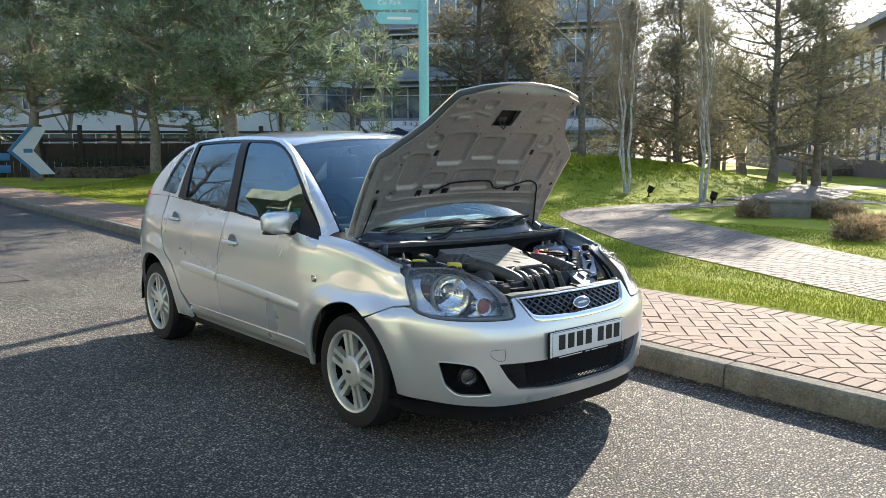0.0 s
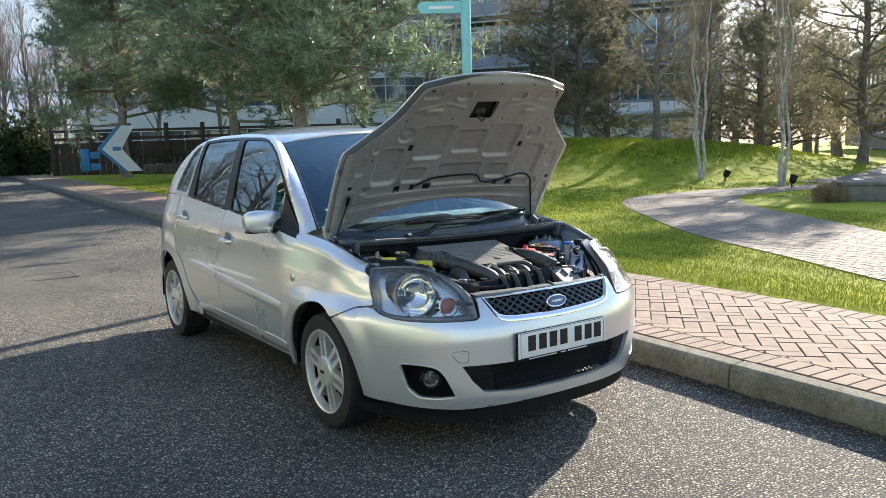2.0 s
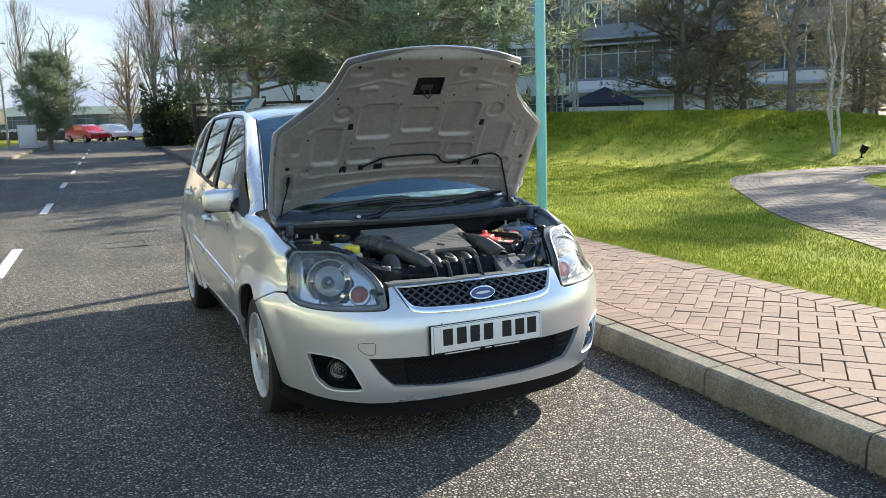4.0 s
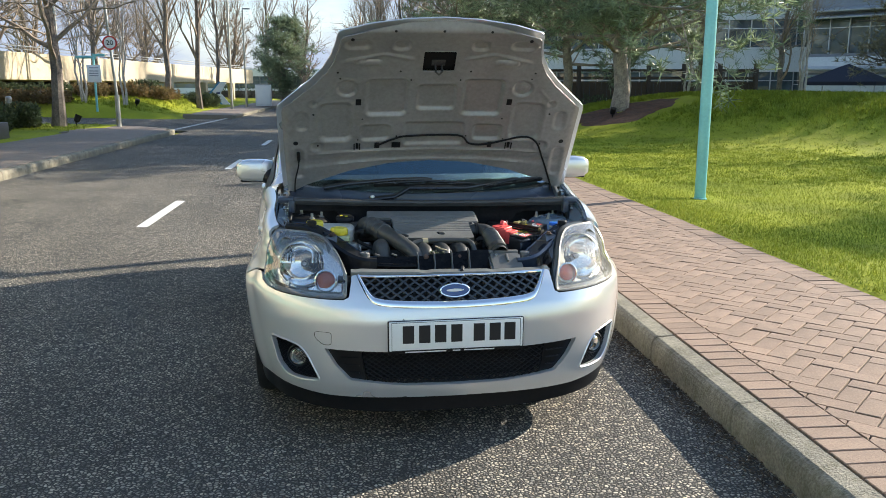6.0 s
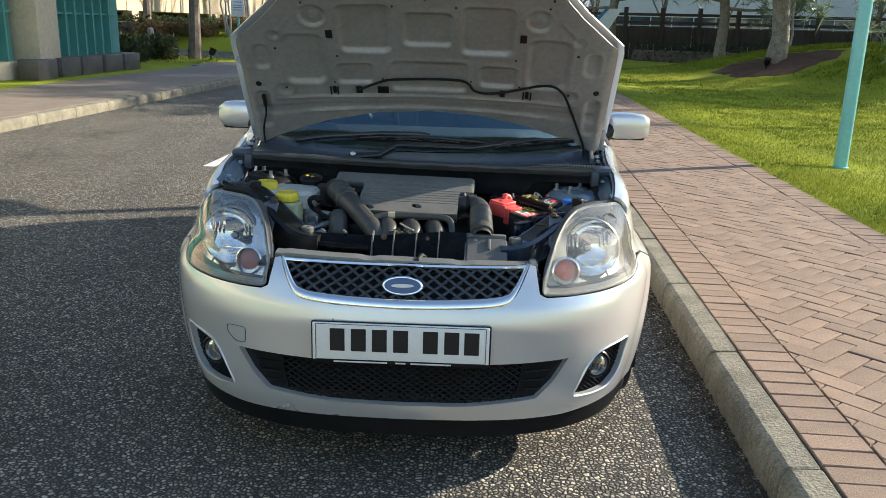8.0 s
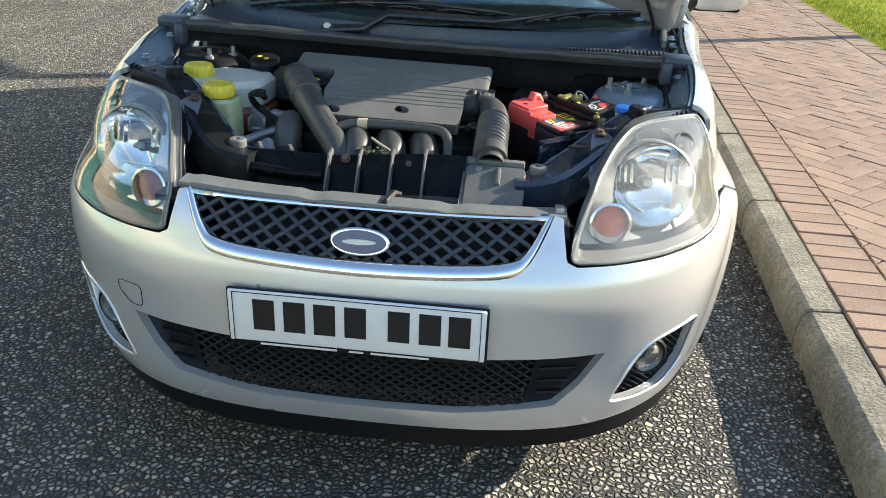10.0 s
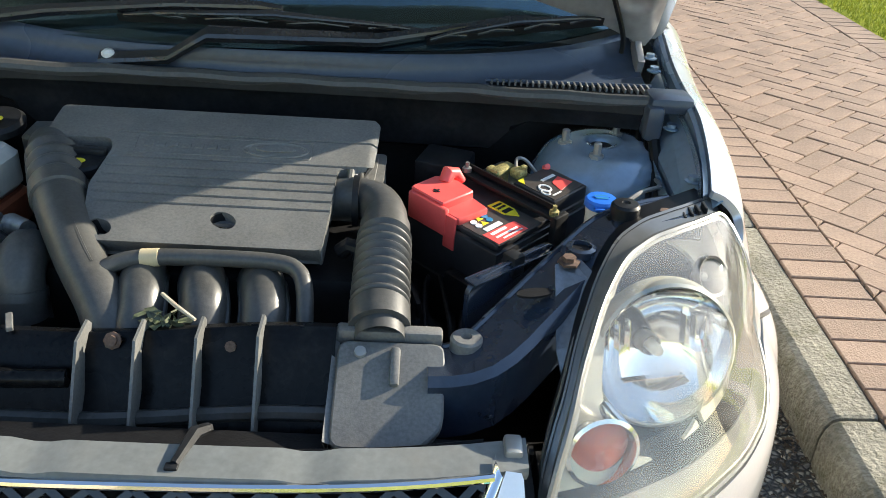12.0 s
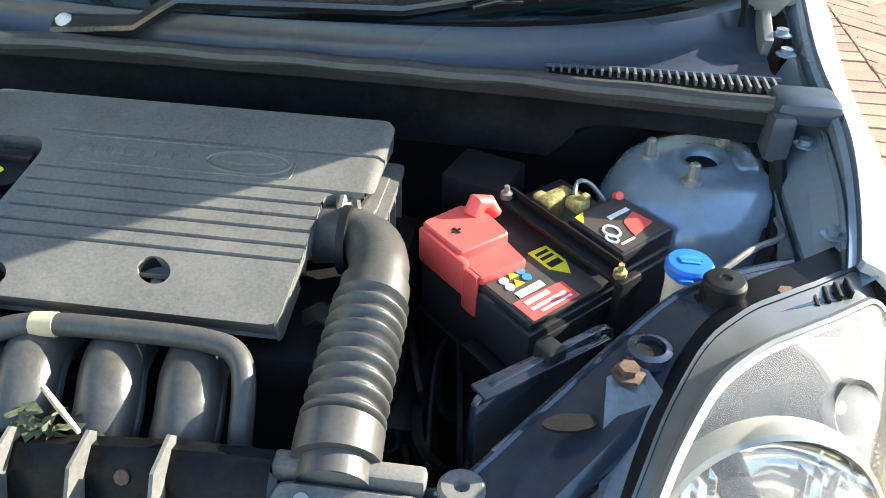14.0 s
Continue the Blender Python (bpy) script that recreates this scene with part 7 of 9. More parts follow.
def bon_inner(x, w):
    h = 0.034
    ax = abs(x)
    for cx, cw, rx, rw, dep, corner, wall in POCKETS:
        if cx > 0.05:
            h -= pocket(ax, w, cx, cw, rx, rw, dep, corner, wall)
        else:
            h -= pocket(x, w, cx, cw, rx, rw, dep, corner, wall)
    # the two long stiffening ribs over the hinge edge, and the slanting webs beside the circles
    bow = 0.03 * (x / 0.55) ** 2
    h += 0.0055 * math.exp(-((w - 0.238 + 0.3 * bow) / 0.0055) ** 2) * smoothstep(0.60, 0.52, ax)
    h += 0.0055 * math.exp(-((w - 0.181 + 0.8 * bow) / 0.0055) ** 2) * smoothstep(0.50, 0.42, ax)
    h -= 0.004 * smoothstep(0.215, 0.205, w + 0.5 * bow) * smoothstep(0.17, 0.185, w + 0.6 * bow)
    h += 0.004 * math.exp(-(((ax - 0.47) - (0.60 - w) * 0.9) / 0.006) ** 2) * smoothstep(0.50, 0.52, w) * smoothstep(0.60, 0.58, w)
    h += 0.006 * math.exp(-((w - 0.790 + 0.25 * abs(ax - 0.24)) / 0.008) ** 2) * smoothstep(0.10, 0.13, ax) * smoothstep(0.42, 0.38, ax)
    edge = min(0.702 - ax, 0.97 - w, 10)
    h *= smoothstep(-0.01, 0.05, edge)
    return tuple(HINGE @ Vector((x, w, -bonnet_z(x, w) + 0.004 + h)))


bonnet = make("bonnet", sheet(bon_outer, bonnet_poly, (), 0.016, 0.006, flip=True), M_PAINT, car, "raised silver bonnet")


def shrink(poly, k, dy):
    return [(x * k, (w - 0.5) * k + 0.5 + dy) for x, w in poly]


latch_hole = rounded([(-0.072, 0.690), (0.072, 0.690), (0.072, 0.806), (-0.072, 0.806)], 0.012, 3)
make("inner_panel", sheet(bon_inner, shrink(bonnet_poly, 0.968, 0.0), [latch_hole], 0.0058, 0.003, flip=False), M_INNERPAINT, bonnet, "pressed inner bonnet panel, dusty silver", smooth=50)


def on_inner(x, w, up=0.0):
    return Vector(bon_inner(x, w)) + (HINGE.to_3x3() @ Vector((0, 0, 1))) * up


BM = HINGE.to_3x3().to_4x4()
make("latch_recess", Geo().box((0, 0, 0), (0.15, 0.125, 0.004), 0, Matrix.Translation(on_inner(0, 0.748, -0.022)) @ BM), M_BLACK, bonnet)
lip = latch_hole + latch_hole[:1]
make("latch_surround", Geo().tube([tuple(on_inner(x, w, 0.0)) for x, w in lip], 0.0028, 6, cap=False), M_INNERPAINT, bonnet)
make("striker", Geo().tube([on_inner(-0.014, 0.715, -0.02), on_inner(-0.014, 0.700, 0.018), on_inner(0.0, 0.690, 0.026), on_inner(0.014, 0.700, 0.018), on_inner(0.014, 0.715, -0.02)], 0.0042, 8).box((0, 0, 0), (0.06, 0.03, 0.004), 0.001, Matrix.Translation(on_inner(0, 0.725, -0.018)) @ BM), M_DARKGALV, bonnet, "dark steel bonnet striker")
for x, w, r in ((0.20, 0.930, 0.006), (-0.20, 0.930, 0.006), (0.375, 0.885, 0.008), (-0.375, 0.885, 0.008), (0.0, 0.930, 0.006), (0.145, 0.690, 0.0045), (-0.165, 0.690, 0.0045), (0.105, 0.640, 0.004), (-0.115, 0.640, 0.004), (0.435, 0.690, 0.005), (-0.435, 0.690, 0.005), (0.425, 0.655, 0.004), (-0.425, 0.655, 0.004), (0.545, 0.455, 0.005), (-0.545, 0.455, 0.005), (0.630, 0.297, 0.012), (-0.630, 0.297, 0.012), (0.325, 0.418, 0.004), (-0.325, 0.418, 0.004), (0.53, 0.272, 0.005), (-0.53, 0.272, 0.005), (0.165, 0.315, 0.004), (-0.165, 0.315, 0.004), (0.345, 0.300, 0.004), (-0.345, 0.300, 0.004)):
    make("panel_hole", Geo().lathe([(r, 0.0), (r * 0.9, 0.0015)], 12, Matrix.Translation(on_inner(x, w, 0.0002)) @ BM), M_BLACK, bonnet)
for x in (0.345, -0.345):
    make("clip_slot", Geo().box((0, 0, 0), (0.024, 0.034, 0.005), 0.001, Matrix.Translation(on_inner(x, 0.517, 0.0)) @ BM), M_BLACK, bonnet)
for x, wide in ((-0.348, 0.012), (-0.255, 0.024), (-0.165, 0.042), (0.284, 0.020), (0.376, 0.012)):
    make("washer_clip", Geo().box((0, 0, 0), (wide, 0.030, 0.007), 0.001, Matrix.Translation(on_inner(x, 0.266, 0.002)) @ BM), M_BLACK, bonnet)
for x in (-0.362, -0.336, 0.362, 0.390):
    make("clip_leg", Geo().box((0, 0, 0), (0.005, 0.036, 0.006), 0, Matrix.Translation(on_inner(x, 0.262, 0.003)) @ BM), M_BLACK, bonnet)
hose = smooth_line([tuple(on_inner(x, w, 0.010)) for x, w in ((-0.255, 0.271), (-0.182, 0.305), (-0.108, 0.315), (0.125, 0.318), (0.185, 0.277), (0.272, 0.276), (0.440, 0.312), (0.505, 0.297), (0.545, 0.218), (0.585, 0.125), (0.615, 0.05))] + [(0.635, 0.16, 0.90)], 5)
make("washer_hose", Geo().tube(hose, 0.0048, 8), M_BLACK, bonnet, "black washer hose")
make("bonnet_strut_cable", Geo().tube(smooth_line([tuple(on_inner(-0.620, 0.245, 0.01)), tuple(on_inner(-0.622, 0.170, 0.012)), tuple(on_inner(-0.640, 0.094, 0.012)), tuple(on_inner(-0.645, 0.0, 0.01))], 5), [0.008] * 4 + [0.0035] * 12, 8), M_BLACK, bonnet)
for s in (-1, 1):
    make("bonnet_hinge", Geo().prism([(0.13, 0.87), (0.22, 0.90), (0.24, 0.96), (0.20, 0.955), (0.16, 0.915), (0.12, 0.895)], -0.006, 0.006, Matrix(((0, 0, 1, s * 0.665), (1, 0, 0, 0), (0, 1, 0, 0), (0, 0, 0, 1))), 0.002).lathe([(0.012, -0.01), (0.012, 0.01)], 14, Matrix.Translation((s * 0.665, 0.19, 0.925)) @ pose(0, 0, 0, 0, 90)), M_INNERPAINT, car)


# ---- engine bay ----
M_TANK = mat("milky tank plastic solid", (0.62, 0.62, 0.58), 0.4, var=0.06, scale=10, fine=60)
M_GREENTANK = mat("greenish brake fluid tank", (0.40, 0.45, 0.28), 0.4, var=0.08, scale=10, fine=60)
M_COOLANT = mat("rust red coolant", (0.40, 0.12, 0.06), 0.4, var=0.1)
M_YELLOW = mat("yellow cap plastic", (0.75, 0.62, 0.05), 0.4, var=0.06)
M_BATTRED = mat("red terminal cover", (0.80, 0.10, 0.09), 0.4, var=0.06)
M_BATTBLACK = mat("battery case", (0.028, 0.028, 0.030), 0.35, var=0.15, scale=10, fine=80)
M_LABELGREY = mat("battery label", (0.07, 0.06, 0.055), 0.35, var=0.1)
M_LABELYEL = mat("label yellow", (0.80, 0.68, 0.04), 0.4, var=0.04)
M_BLUECAP = mat("blue cap plastic", (0.02, 0.16, 0.65), 0.35, var=0.05)
M_DARKSTEEL = mat("dark painted steel", (0.030, 0.042, 0.066), 0.18, metal=0.2, coat=0.8, var=0.10, scale=9, fine=80, dirt=0.15, dirt_col=(0.14, 0.13, 0.12))
M_BRACKET = mat("grey bracket steel", (0.19, 0.205, 0.23), 0.4, metal=0.5, var=0.12, scale=14, fine=160, dirt=0.3, dirt_col=(0.12, 0.11, 0.10))
M_RUST = mat("rusty bolt", (0.15, 0.095, 0.07), 0.7, metal=0.4, var=0.25, scale=60, fine=300)
M_CORRODE = mat("corroded brass", (0.42, 0.36, 0.15), 0.6, metal=0.5, var=0.3, scale=60, fine=300)
M_DUSTRUBBER = mat("dusty rubber hose", (0.064, 0.064, 0.062), 0.42, var=0.12, scale=16, fine=200, bump=0.04, bump_scale=450, dirt=0.28, dirt_col=(0.15, 0.14, 0.12))


def at(*p):
    return Matrix.Translation(p)


# everything in the bay sits a touch low on the kerb side
BAY.append(at(0, 0, 0.55) @ pose(0, 0, 0, 0, 1.15, 0) @ at(0, 0, -0.55))


# inner wings, bulkhead, undertray with added light-blocking boards
for s in (-1, 1):
    g = Geo()
    g.add([(s * 0.655, -0.30, 0.40), (s * 0.655, 0.10, 0.40), (s * 0.655, 0.10, 0.835), (s * 0.655, -0.29, 0.79), (s * 0.70, 0.14, 0.895), (s * 0.70, -0.285, 0.828), (s * 0.648, -0.30, 0.40), (s * 0.648, 0.10, 0.40), (s * 0.648, 0.10, 0.83), (s * 0.648, -0.29, 0.785)], [(0, 1, 2, 3), (3, 2, 4, 5), (6, 9, 8, 7), (6, 7, 1, 0)])
    iw = make("inner_wing", g, M_BAYPAINT, car, "blue grey painted inner wing", smooth=0)
    for y, z in ((-0.212, 0.825), (-0.06, 0.85), (0.10, 0.898), (0.14, 0.91)):
        make("bolt", Geo().lathe([(0.013, 0), (0.013, 0.002), (0.008, 0.003), (0.008, 0.009)], 10, at(s * 0.677, y, z)), M_BAYPAINT, iw)
    # strut tower
    tower = make("strut_tower", Geo().lathe([(0.128, -0.20), (0.124, -0.09), (0.116, -0.05), (0.098, -0.018), (0.078, -0.004), (0.06, 0.0), (0.045, -0.002), (0.036, 0.004), (0.024, 0.004), (0.018, -0.008)], 40, at(s * 0.572, -0.043, 0.812) @ pose(0, 0, 0, 2, s * -3), cap=False), M_BAYPAINT if s > 0 else M_PLASTIC, car, "blue grey strut tower dome" if s > 0 else "black covered strut tower", smooth=70)
    make("tower_hole", Geo().lathe([(0.020, -0.006), (0.001, -0.007)], 18, at(s * 0.572, -0.043, 0.813) @ pose(0, 0, 0, 2), cap=False), M_BLACK, tower)
    for x, y, z, mt in ((0.554, -0.096, 0.808, M_GALV), (0.511, -0.036, 0.806, M_GALV), (0.602, -0.004, 0.812, M_GALV)):
        make("stud", Geo().lathe([(0.012, -0.004), (0.012, 0.005), (0.0065, 0.006), (0.0065, 0.024), (0.004, 0.026)], 8, at(s * x, y, z)), mt, tower)
    # side rail along the lamp, from the slam panel mount back to the wing
    rail = smooth_line([(s * 0.29, -0.535), (s * 0.35, -0.525), (s * 0.42, -0.455), (s * 0.49, -0.385), (s * 0.55, -0.335), (s * 0.645, -0.285)], 4)
    g = Geo()
    for i, (x, y) in enumerate(rail):
        t = i / (len(rail) - 1)
        z = 0.715 + 0.105 * smoothstep(0.05, 0.9, t)
        d = Vector((rail[min(i + 1, len(rail) - 1)][0] - rail[max(i - 1, 0)][0], rail[min(i + 1, len(rail) - 1)][1] - rail[max(i - 1, 0)][1])).normalized()
        n_ = Vector((d.y, -d.x)) * s
        for off, dz in ((-0.036, -0.07), (-0.038, -0.010), (-0.033, -0.003), (0.034, 0.003), (0.044, -0.006), (0.046, -0.08)):
            g.v.append((x + n_.x * off, y + n_.y * off, z + dz))
    k = len(rail)
    g.f = [(6 * i + j, 6 * i + j + 1, 6 * i + j + 7, 6 * i + j + 6) for i in range(k - 1) for j in range(5)] + [(0, 1, 2, 3, 4, 5), tuple(6 * (k - 1) + j for j in (5, 4, 3, 2, 1, 0))]
    rl_ = make("side_rail", g, M_DARKSTEEL if s > 0 else M_PLASTIC, car, "dark painted front side rail")
    make("rail_lip", Geo().tube([tuple(v) for v in [(g.v[6 * i + 2]) for i in range(k)]], 0.004, 6), M_DARKSTEEL, rl_)
    make("rubber_buffer", Geo().lathe([(0.026, -0.012), (0.027, 0.0), (0.024, 0.004), (0.0195, 0.005), (0.0205, 0.018), (0.0200, 0.024), (0.017, 0.0275), (0.006, 0.0285), (0.005, 0.0265), (0.001, 0.0265)], 22, at(s * 0.553, -0.322, 0.808), cap=False), M_PLASTIC, rl_, "black rubber bonnet buffer")
    make("rail_hole", Geo().lathe([(0.020, 0.0), (0.020, 0.010), (0.014, 0.012), (0.013, -0.004), (0.001, -0.004)], 22, at(s * 0.486, -0.388, 0.790), cap=False), M_DARKSTEEL, rl_)
    make("rail_hole_dark", Geo().lathe([(0.0125, 0.002), (0.001, 0.0021)], 18, at(s * 0.486, -0.388, 0.795), cap=False), M_BLACK, rl_)
    make("rail_slot", Geo().prism([(q[0] * 0.024, q[1] * 0.010) for q in oval], 0.0, 0.003, at(s * 0.421, -0.459, 0.768) @ pose(0, 0, 0, 0, 0, s * 15)), M_BLACK, rl_)
    for x, y, z in ((0.467, -0.415, 0.790), (0.611, -0.317, 0.815)):
        make("bolt", Geo().lathe([(0.015, 0), (0.015, 0.003), (0.009, 0.004), (0.009, 0.010)], 6, at(s * x, y, z)), M_RUST, rl_)
    brk = [(0.449, -0.420, 0.790), (0.482, -0.405, 0.793), (0.505, -0.440, 0.782), (0.488, -0.51, 0.74), (0.460, -0.56, 0.68), (0.448, -0.51, 0.72)]
    make("lamp_bracket", Geo().add([(s * x, y, z) for x, y, z in brk] + [(s * x, y, z - 0.004) for x, y, z in brk], [(0, 1, 2, 3, 4, 5), (11, 10, 9, 8, 7, 6)] + [(k, k + 6, 6 + (k + 1) % 6, (k + 1) % 6) for k in range(6)]), M_BRACKET, rl_, "grey steel lamp bracket", smooth=0)
    make("radiator_mount", Geo().lathe([(0.034, -0.02), (0.030, 0.0), (0.024, 0.006), (0.020, 0.008), (0.020, 0.026), (0.017, 0.029), (0.007, 0.029), (0.005, 0.022), (0.001, 0.022)], 26, at(s * 0.337, -0.507, 0.704), cap=False), M_GREYPLASTIC, rl_, "grey radiator mount bush")
    for i in range(6):
        make("lamp_fin", Geo().box((s * (0.668 - 0.011 * i), -0.303 - 0.006 * i, 0.824 - 0.002 * i), (0.004, 0.022, 0.012), 0.001), M_PLASTIC, rl_, smooth=0)

make("bulkhead", Geo().box((0, 0.105, 0.62), (1.32, 0.05, 0.42), 0.01), M_BLACK, car)
# the two upright side boards are added to block sun behind the grille
make("undertray_light_boards", Geo().box((0, -0.21, 0.30), (1.16, 0.58, 0.02), 0.0).box((0, -0.60, 0.46), (0.84, 0.015, 0.36)).box((0.43, -0.635, 0.43), (0.012, 0.09, 0.40)).box((-0.43, -0.635, 0.43), (0.012, 0.09, 0.40)), M_BLACK, car)


# scuttle: the seal, the lip and the sloping plastic below the windscreen
def seal_y(x):
    return 0.045 - 0.085 * (abs(x) / 0.66) ** 2.2


def seal_z(x):
    return 0.862 + 0.022 * (abs(x) / 0.66) ** 2


g = Geo()
xs_ = [-0.66 + 1.32 * i / 44 for i in range(45)]
for x in xs_:
    y, z = seal_y(x), seal_z(x)
    wob = 0.0006 * math.sin(x * 37) + 0.0004 * math.sin(x * 91)
    for dy, dz in ((0.012, -0.11), (-0.004, -0.10), (-0.010, -0.055), (-0.014 + wob, -0.022), (-0.020 + wob, -0.014), (-0.018, 0.004 + wob), (-0.006, 0.011 + wob), (0.008, 0.008)):
        g.v.append((x, y + dy, z + max(dz, -0.11 + 0.067 * min(1, max(0, (abs(x) - 0.38) / 0.06)))))
g.f = [(8 * i + k, 8 * i + k + 1, 8 * i + 9 + k, 8 * i + 8 + k) for i in range(44) for k in range(7)]
bseal = make("bulkhead_seal", g, M_PLASTIC, car, "black rubber bulkhead seal and panel", smooth=40)
# paler rubber on the lip paints in the sun on its top
make("seal_lip", Geo().tube([(x, seal_y(x) - 0.008 + 0.0015 * math.sin(x * 23), seal_z(x) + 0.002 + 0.0012 * math.sin(x * 41)) for x in xs_], 0.0125, 10), M_DUSTRUBBER, bseal)
g = Geo()
prof = [(0.0, 0.004), (0.18, 0.000), (0.45, -0.006), (0.70, 0.004), (0.86, 0.026), (0.90, 0.044), (1.0, 0.050)]
for x in xs_:
    y0, z0 = seal_y(x) + 0.006, seal_z(x) + 0.002
    p1 = screen_fn(max(-1, min(1, x / 0.695)), 0.0)
    for t, dz in prof:
        g.v.append((x, y0 + (p1[1] + 0.005 - y0) * t, z0 + (p1[2] - 0.052 - z0) * t + dz))
n_ = len(prof)
g.f = [(n_ * i + k, n_ * (i + 1) + k, n_ * (i + 1) + k + 1, n_ * i + k + 1) for i in range(44) for k in range(n_ - 1)]
scuttle = make("scuttle_panel", g, M_COWL, car, "dark blue grey scuttle panel", smooth=50)
# bars paler than the scuttle: their sunlit tone is put into the colour
for i in range(27):
    t = i / 26
    x = 0.385 + 0.26 * t
    y, z = seal_y(x) + 0.012, seal_z(x) + 0.008
    ll = 0.010 + 0.028 * t
    make("vent_bar", Geo().box((x, y + ll / 2 + 0.004, z + 0.004), (0.0030, ll, 0.007), 0.0), M_GREYPLASTIC, scuttle, smooth=0)
make("vent_lip", Geo().tube([(0.375 + 0.28 * i / 8, seal_y(0.375 + 0.28 * i / 8) + 0.016 + 0.028 * i / 8 + 0.010, seal_z(0.375 + 0.28 * i / 8) + 0.012) for i in range(9)], 0.004, 6), M_COWL, scuttle)
make("vent_shadow", Geo().add([(0.38, seal_y(0.38) + 0.012, seal_z(0.38) + 0.007), (0.65, seal_y(0.65) + 0.012, seal_z(0.65) + 0.007), (0.65, seal_y(0.65) + 0.056, seal_z(0.65) + 0.009), (0.38, seal_y(0.38) + 0.026, seal_z(0.38) + 0.009)], [(0, 1, 2, 3)]), M_BLACK, scuttle, smooth=0)
make("washer_grommet", Geo().lathe([(0.009, 0), (0.009, 0.01), (0.004, 0.014)], 12, at(-0.270, 0.055, 0.878) @ Matrix.Scale(1.35, 4)), M_SIGNWHITE, scuttle)
for s in (-1, 1):
    make("wing_bridge", Geo().box((s * 0.672, -0.035, 0.888), (0.075, 0.065, 0.030), 0.012).box((s * 0.645, -0.055, 0.860), (0.03, 0.045, 0.06), 0.010), M_COWL, scuttle)
    make("drain_hose", Geo().tube([(s * 0.645, -0.05, 0.86), (s * 0.655, -0.09, 0.80), (s * 0.645, -0.14, 0.76), (s * 0.62, -0.2, 0.74)], 0.010, 8), M_BLACK, scuttle)


# wipers
def flat_bar(g, pts, w, h):
    """A flat bar along the points, w across and h thick, lying on the slope of the screen."""
    side, up = Vector((0, 0.84, 0.54)), Vector((0, -0.54, 0.84))
    for i, p in enumerate(pts):
        ww = w[i] / 2
        g.v += [tuple(Vector(p) + side * a * ww + up * b) for a, b in ((-1, -h), (-1, 0), (-0.6, h * 0.4), (0.6, h * 0.4), (1, 0), (1, -h))]
    k = len(g.v) - 6 * len(pts)
    g.f += [(k + 6 * i + j, k + 6 * i + (j + 1) % 6, k + 6 * i + 6 + (j + 1) % 6, k + 6 * i + 6 + j) for i in range(len(pts) - 1) for j in range(6)] + [tuple(k + j for j in (5, 4, 3, 2, 1, 0)), tuple(k + 6 * (len(pts) - 1) + j for j in range(6))]
    return g


def wiper(p0, p1, arm_pts, widths, label):
    p0, p1 = Vector(p0), Vector(p1)
    up = Vector((0, -0.54, 0.84))
    w = make("wiper_blade", flat_bar(Geo(), [p0, p0.lerp(p1, 0.5) + up * 0.004, p1], [0.005] * 3, 0.012), M_BLACK, car, label)
    yoke = Geo()
    for a, b in ((0.02, 0.22), (0.28, 0.48), (0.54, 0.74), (0.80, 0.98)):
        q0, q1 = p0.lerp(p1, a), p0.lerp(p1, b)
        flat_bar(yoke, [q0 + up * 0.004, q0.lerp(q1, 0.5) + up * 0.012, q1 + up * 0.004], [0.006, 0.009, 0.006], 0.004)
    q0, q1 = p0.lerp(p1, 0.12), p0.lerp(p1, 0.88)
    flat_bar(yoke, [q0 + up * 0.012, q0.lerp(q1, 0.3) + up * 0.020, q0.lerp(q1, 0.5) + up * 0.026, q0.lerp(q1, 0.7) + up * 0.020, q1 + up * 0.012], [0.007, 0.011, 0.014, 0.011, 0.007], 0.005)
    make("yoke", yoke, M_WIPER, w, smooth=30)
    make("wiper_arm", flat_bar(Geo(), arm_pts, widths, 0.010), M_WIPER, w, smooth=30)


wiper((-0.262, 0.098, 0.944), (0.275, 0.098, 0.945), [(-0.50, 0.10, 0.930), (-0.38, 0.096, 0.950), (-0.17, 0.110, 0.968), (-0.02, 0.104, 0.974), (0.02, 0.100, 0.970)], [0.024, 0.020, 0.018, 0.018, 0.014], "long wiper blade resting at the screen's foot")
wiper((0.27, 0.082, 0.934), (0.585, 0.150, 0.972), [(-0.285, 0.052, 0.884), (-0.23, 0.050, 0.888), (-0.165, 0.044, 0.896), (-0.12, 0.038, 0.925), (-0.095, 0.040, 0.940), (0.04, 0.058, 0.938), (0.187, 0.078, 0.936), (0.30, 0.096, 0.952), (0.42, 0.112, 0.974), (0.45, 0.118, 0.974)], [0.030, 0.026, 0.024, 0.026, 0.028, 0.026, 0.024, 0.014, 0.014, 0.012], "short wiper blade resting at the screen's foot")


# engine cover with airbox
def cov(x, y):
    return 0.770 + (y + 0.376) * 0.218


COVER = rounded([(-0.173, -0.378), (0.145, -0.378), (0.147, -0.200), (0.200, -0.189), (0.203, -0.064), (-0.305, -0.064), (-0.305, -0.165), (-0.262, -0.150), (-0.205, -0.148), (-0.194, -0.170), (-0.200, -0.262)], 0.010, 3)
GROOVES = ((-0.130, -0.20, 0.30), (-0.193, -0.19, 0.30), (-0.215, -0.19, 0.30), (-0.2355, -0.19, 0.30), (-0.2555, -0.19, 0.30), (-0.2770, -0.19, 0.30), (-0.2970, -0.185, 0.30))
cover_rows = sorted(set([round(-0.378 + 0.0055 * i, 5) for i in range(58) if all(abs(-0.378 + 0.0055 * i - r) > 0.0045 for r, *_ in GROOVES)] + [round(r + d, 5) for r, *_ in GROOVES for d in (-0.0026, -0.0014, 0.0014, 0.0026)] + [-0.064]))


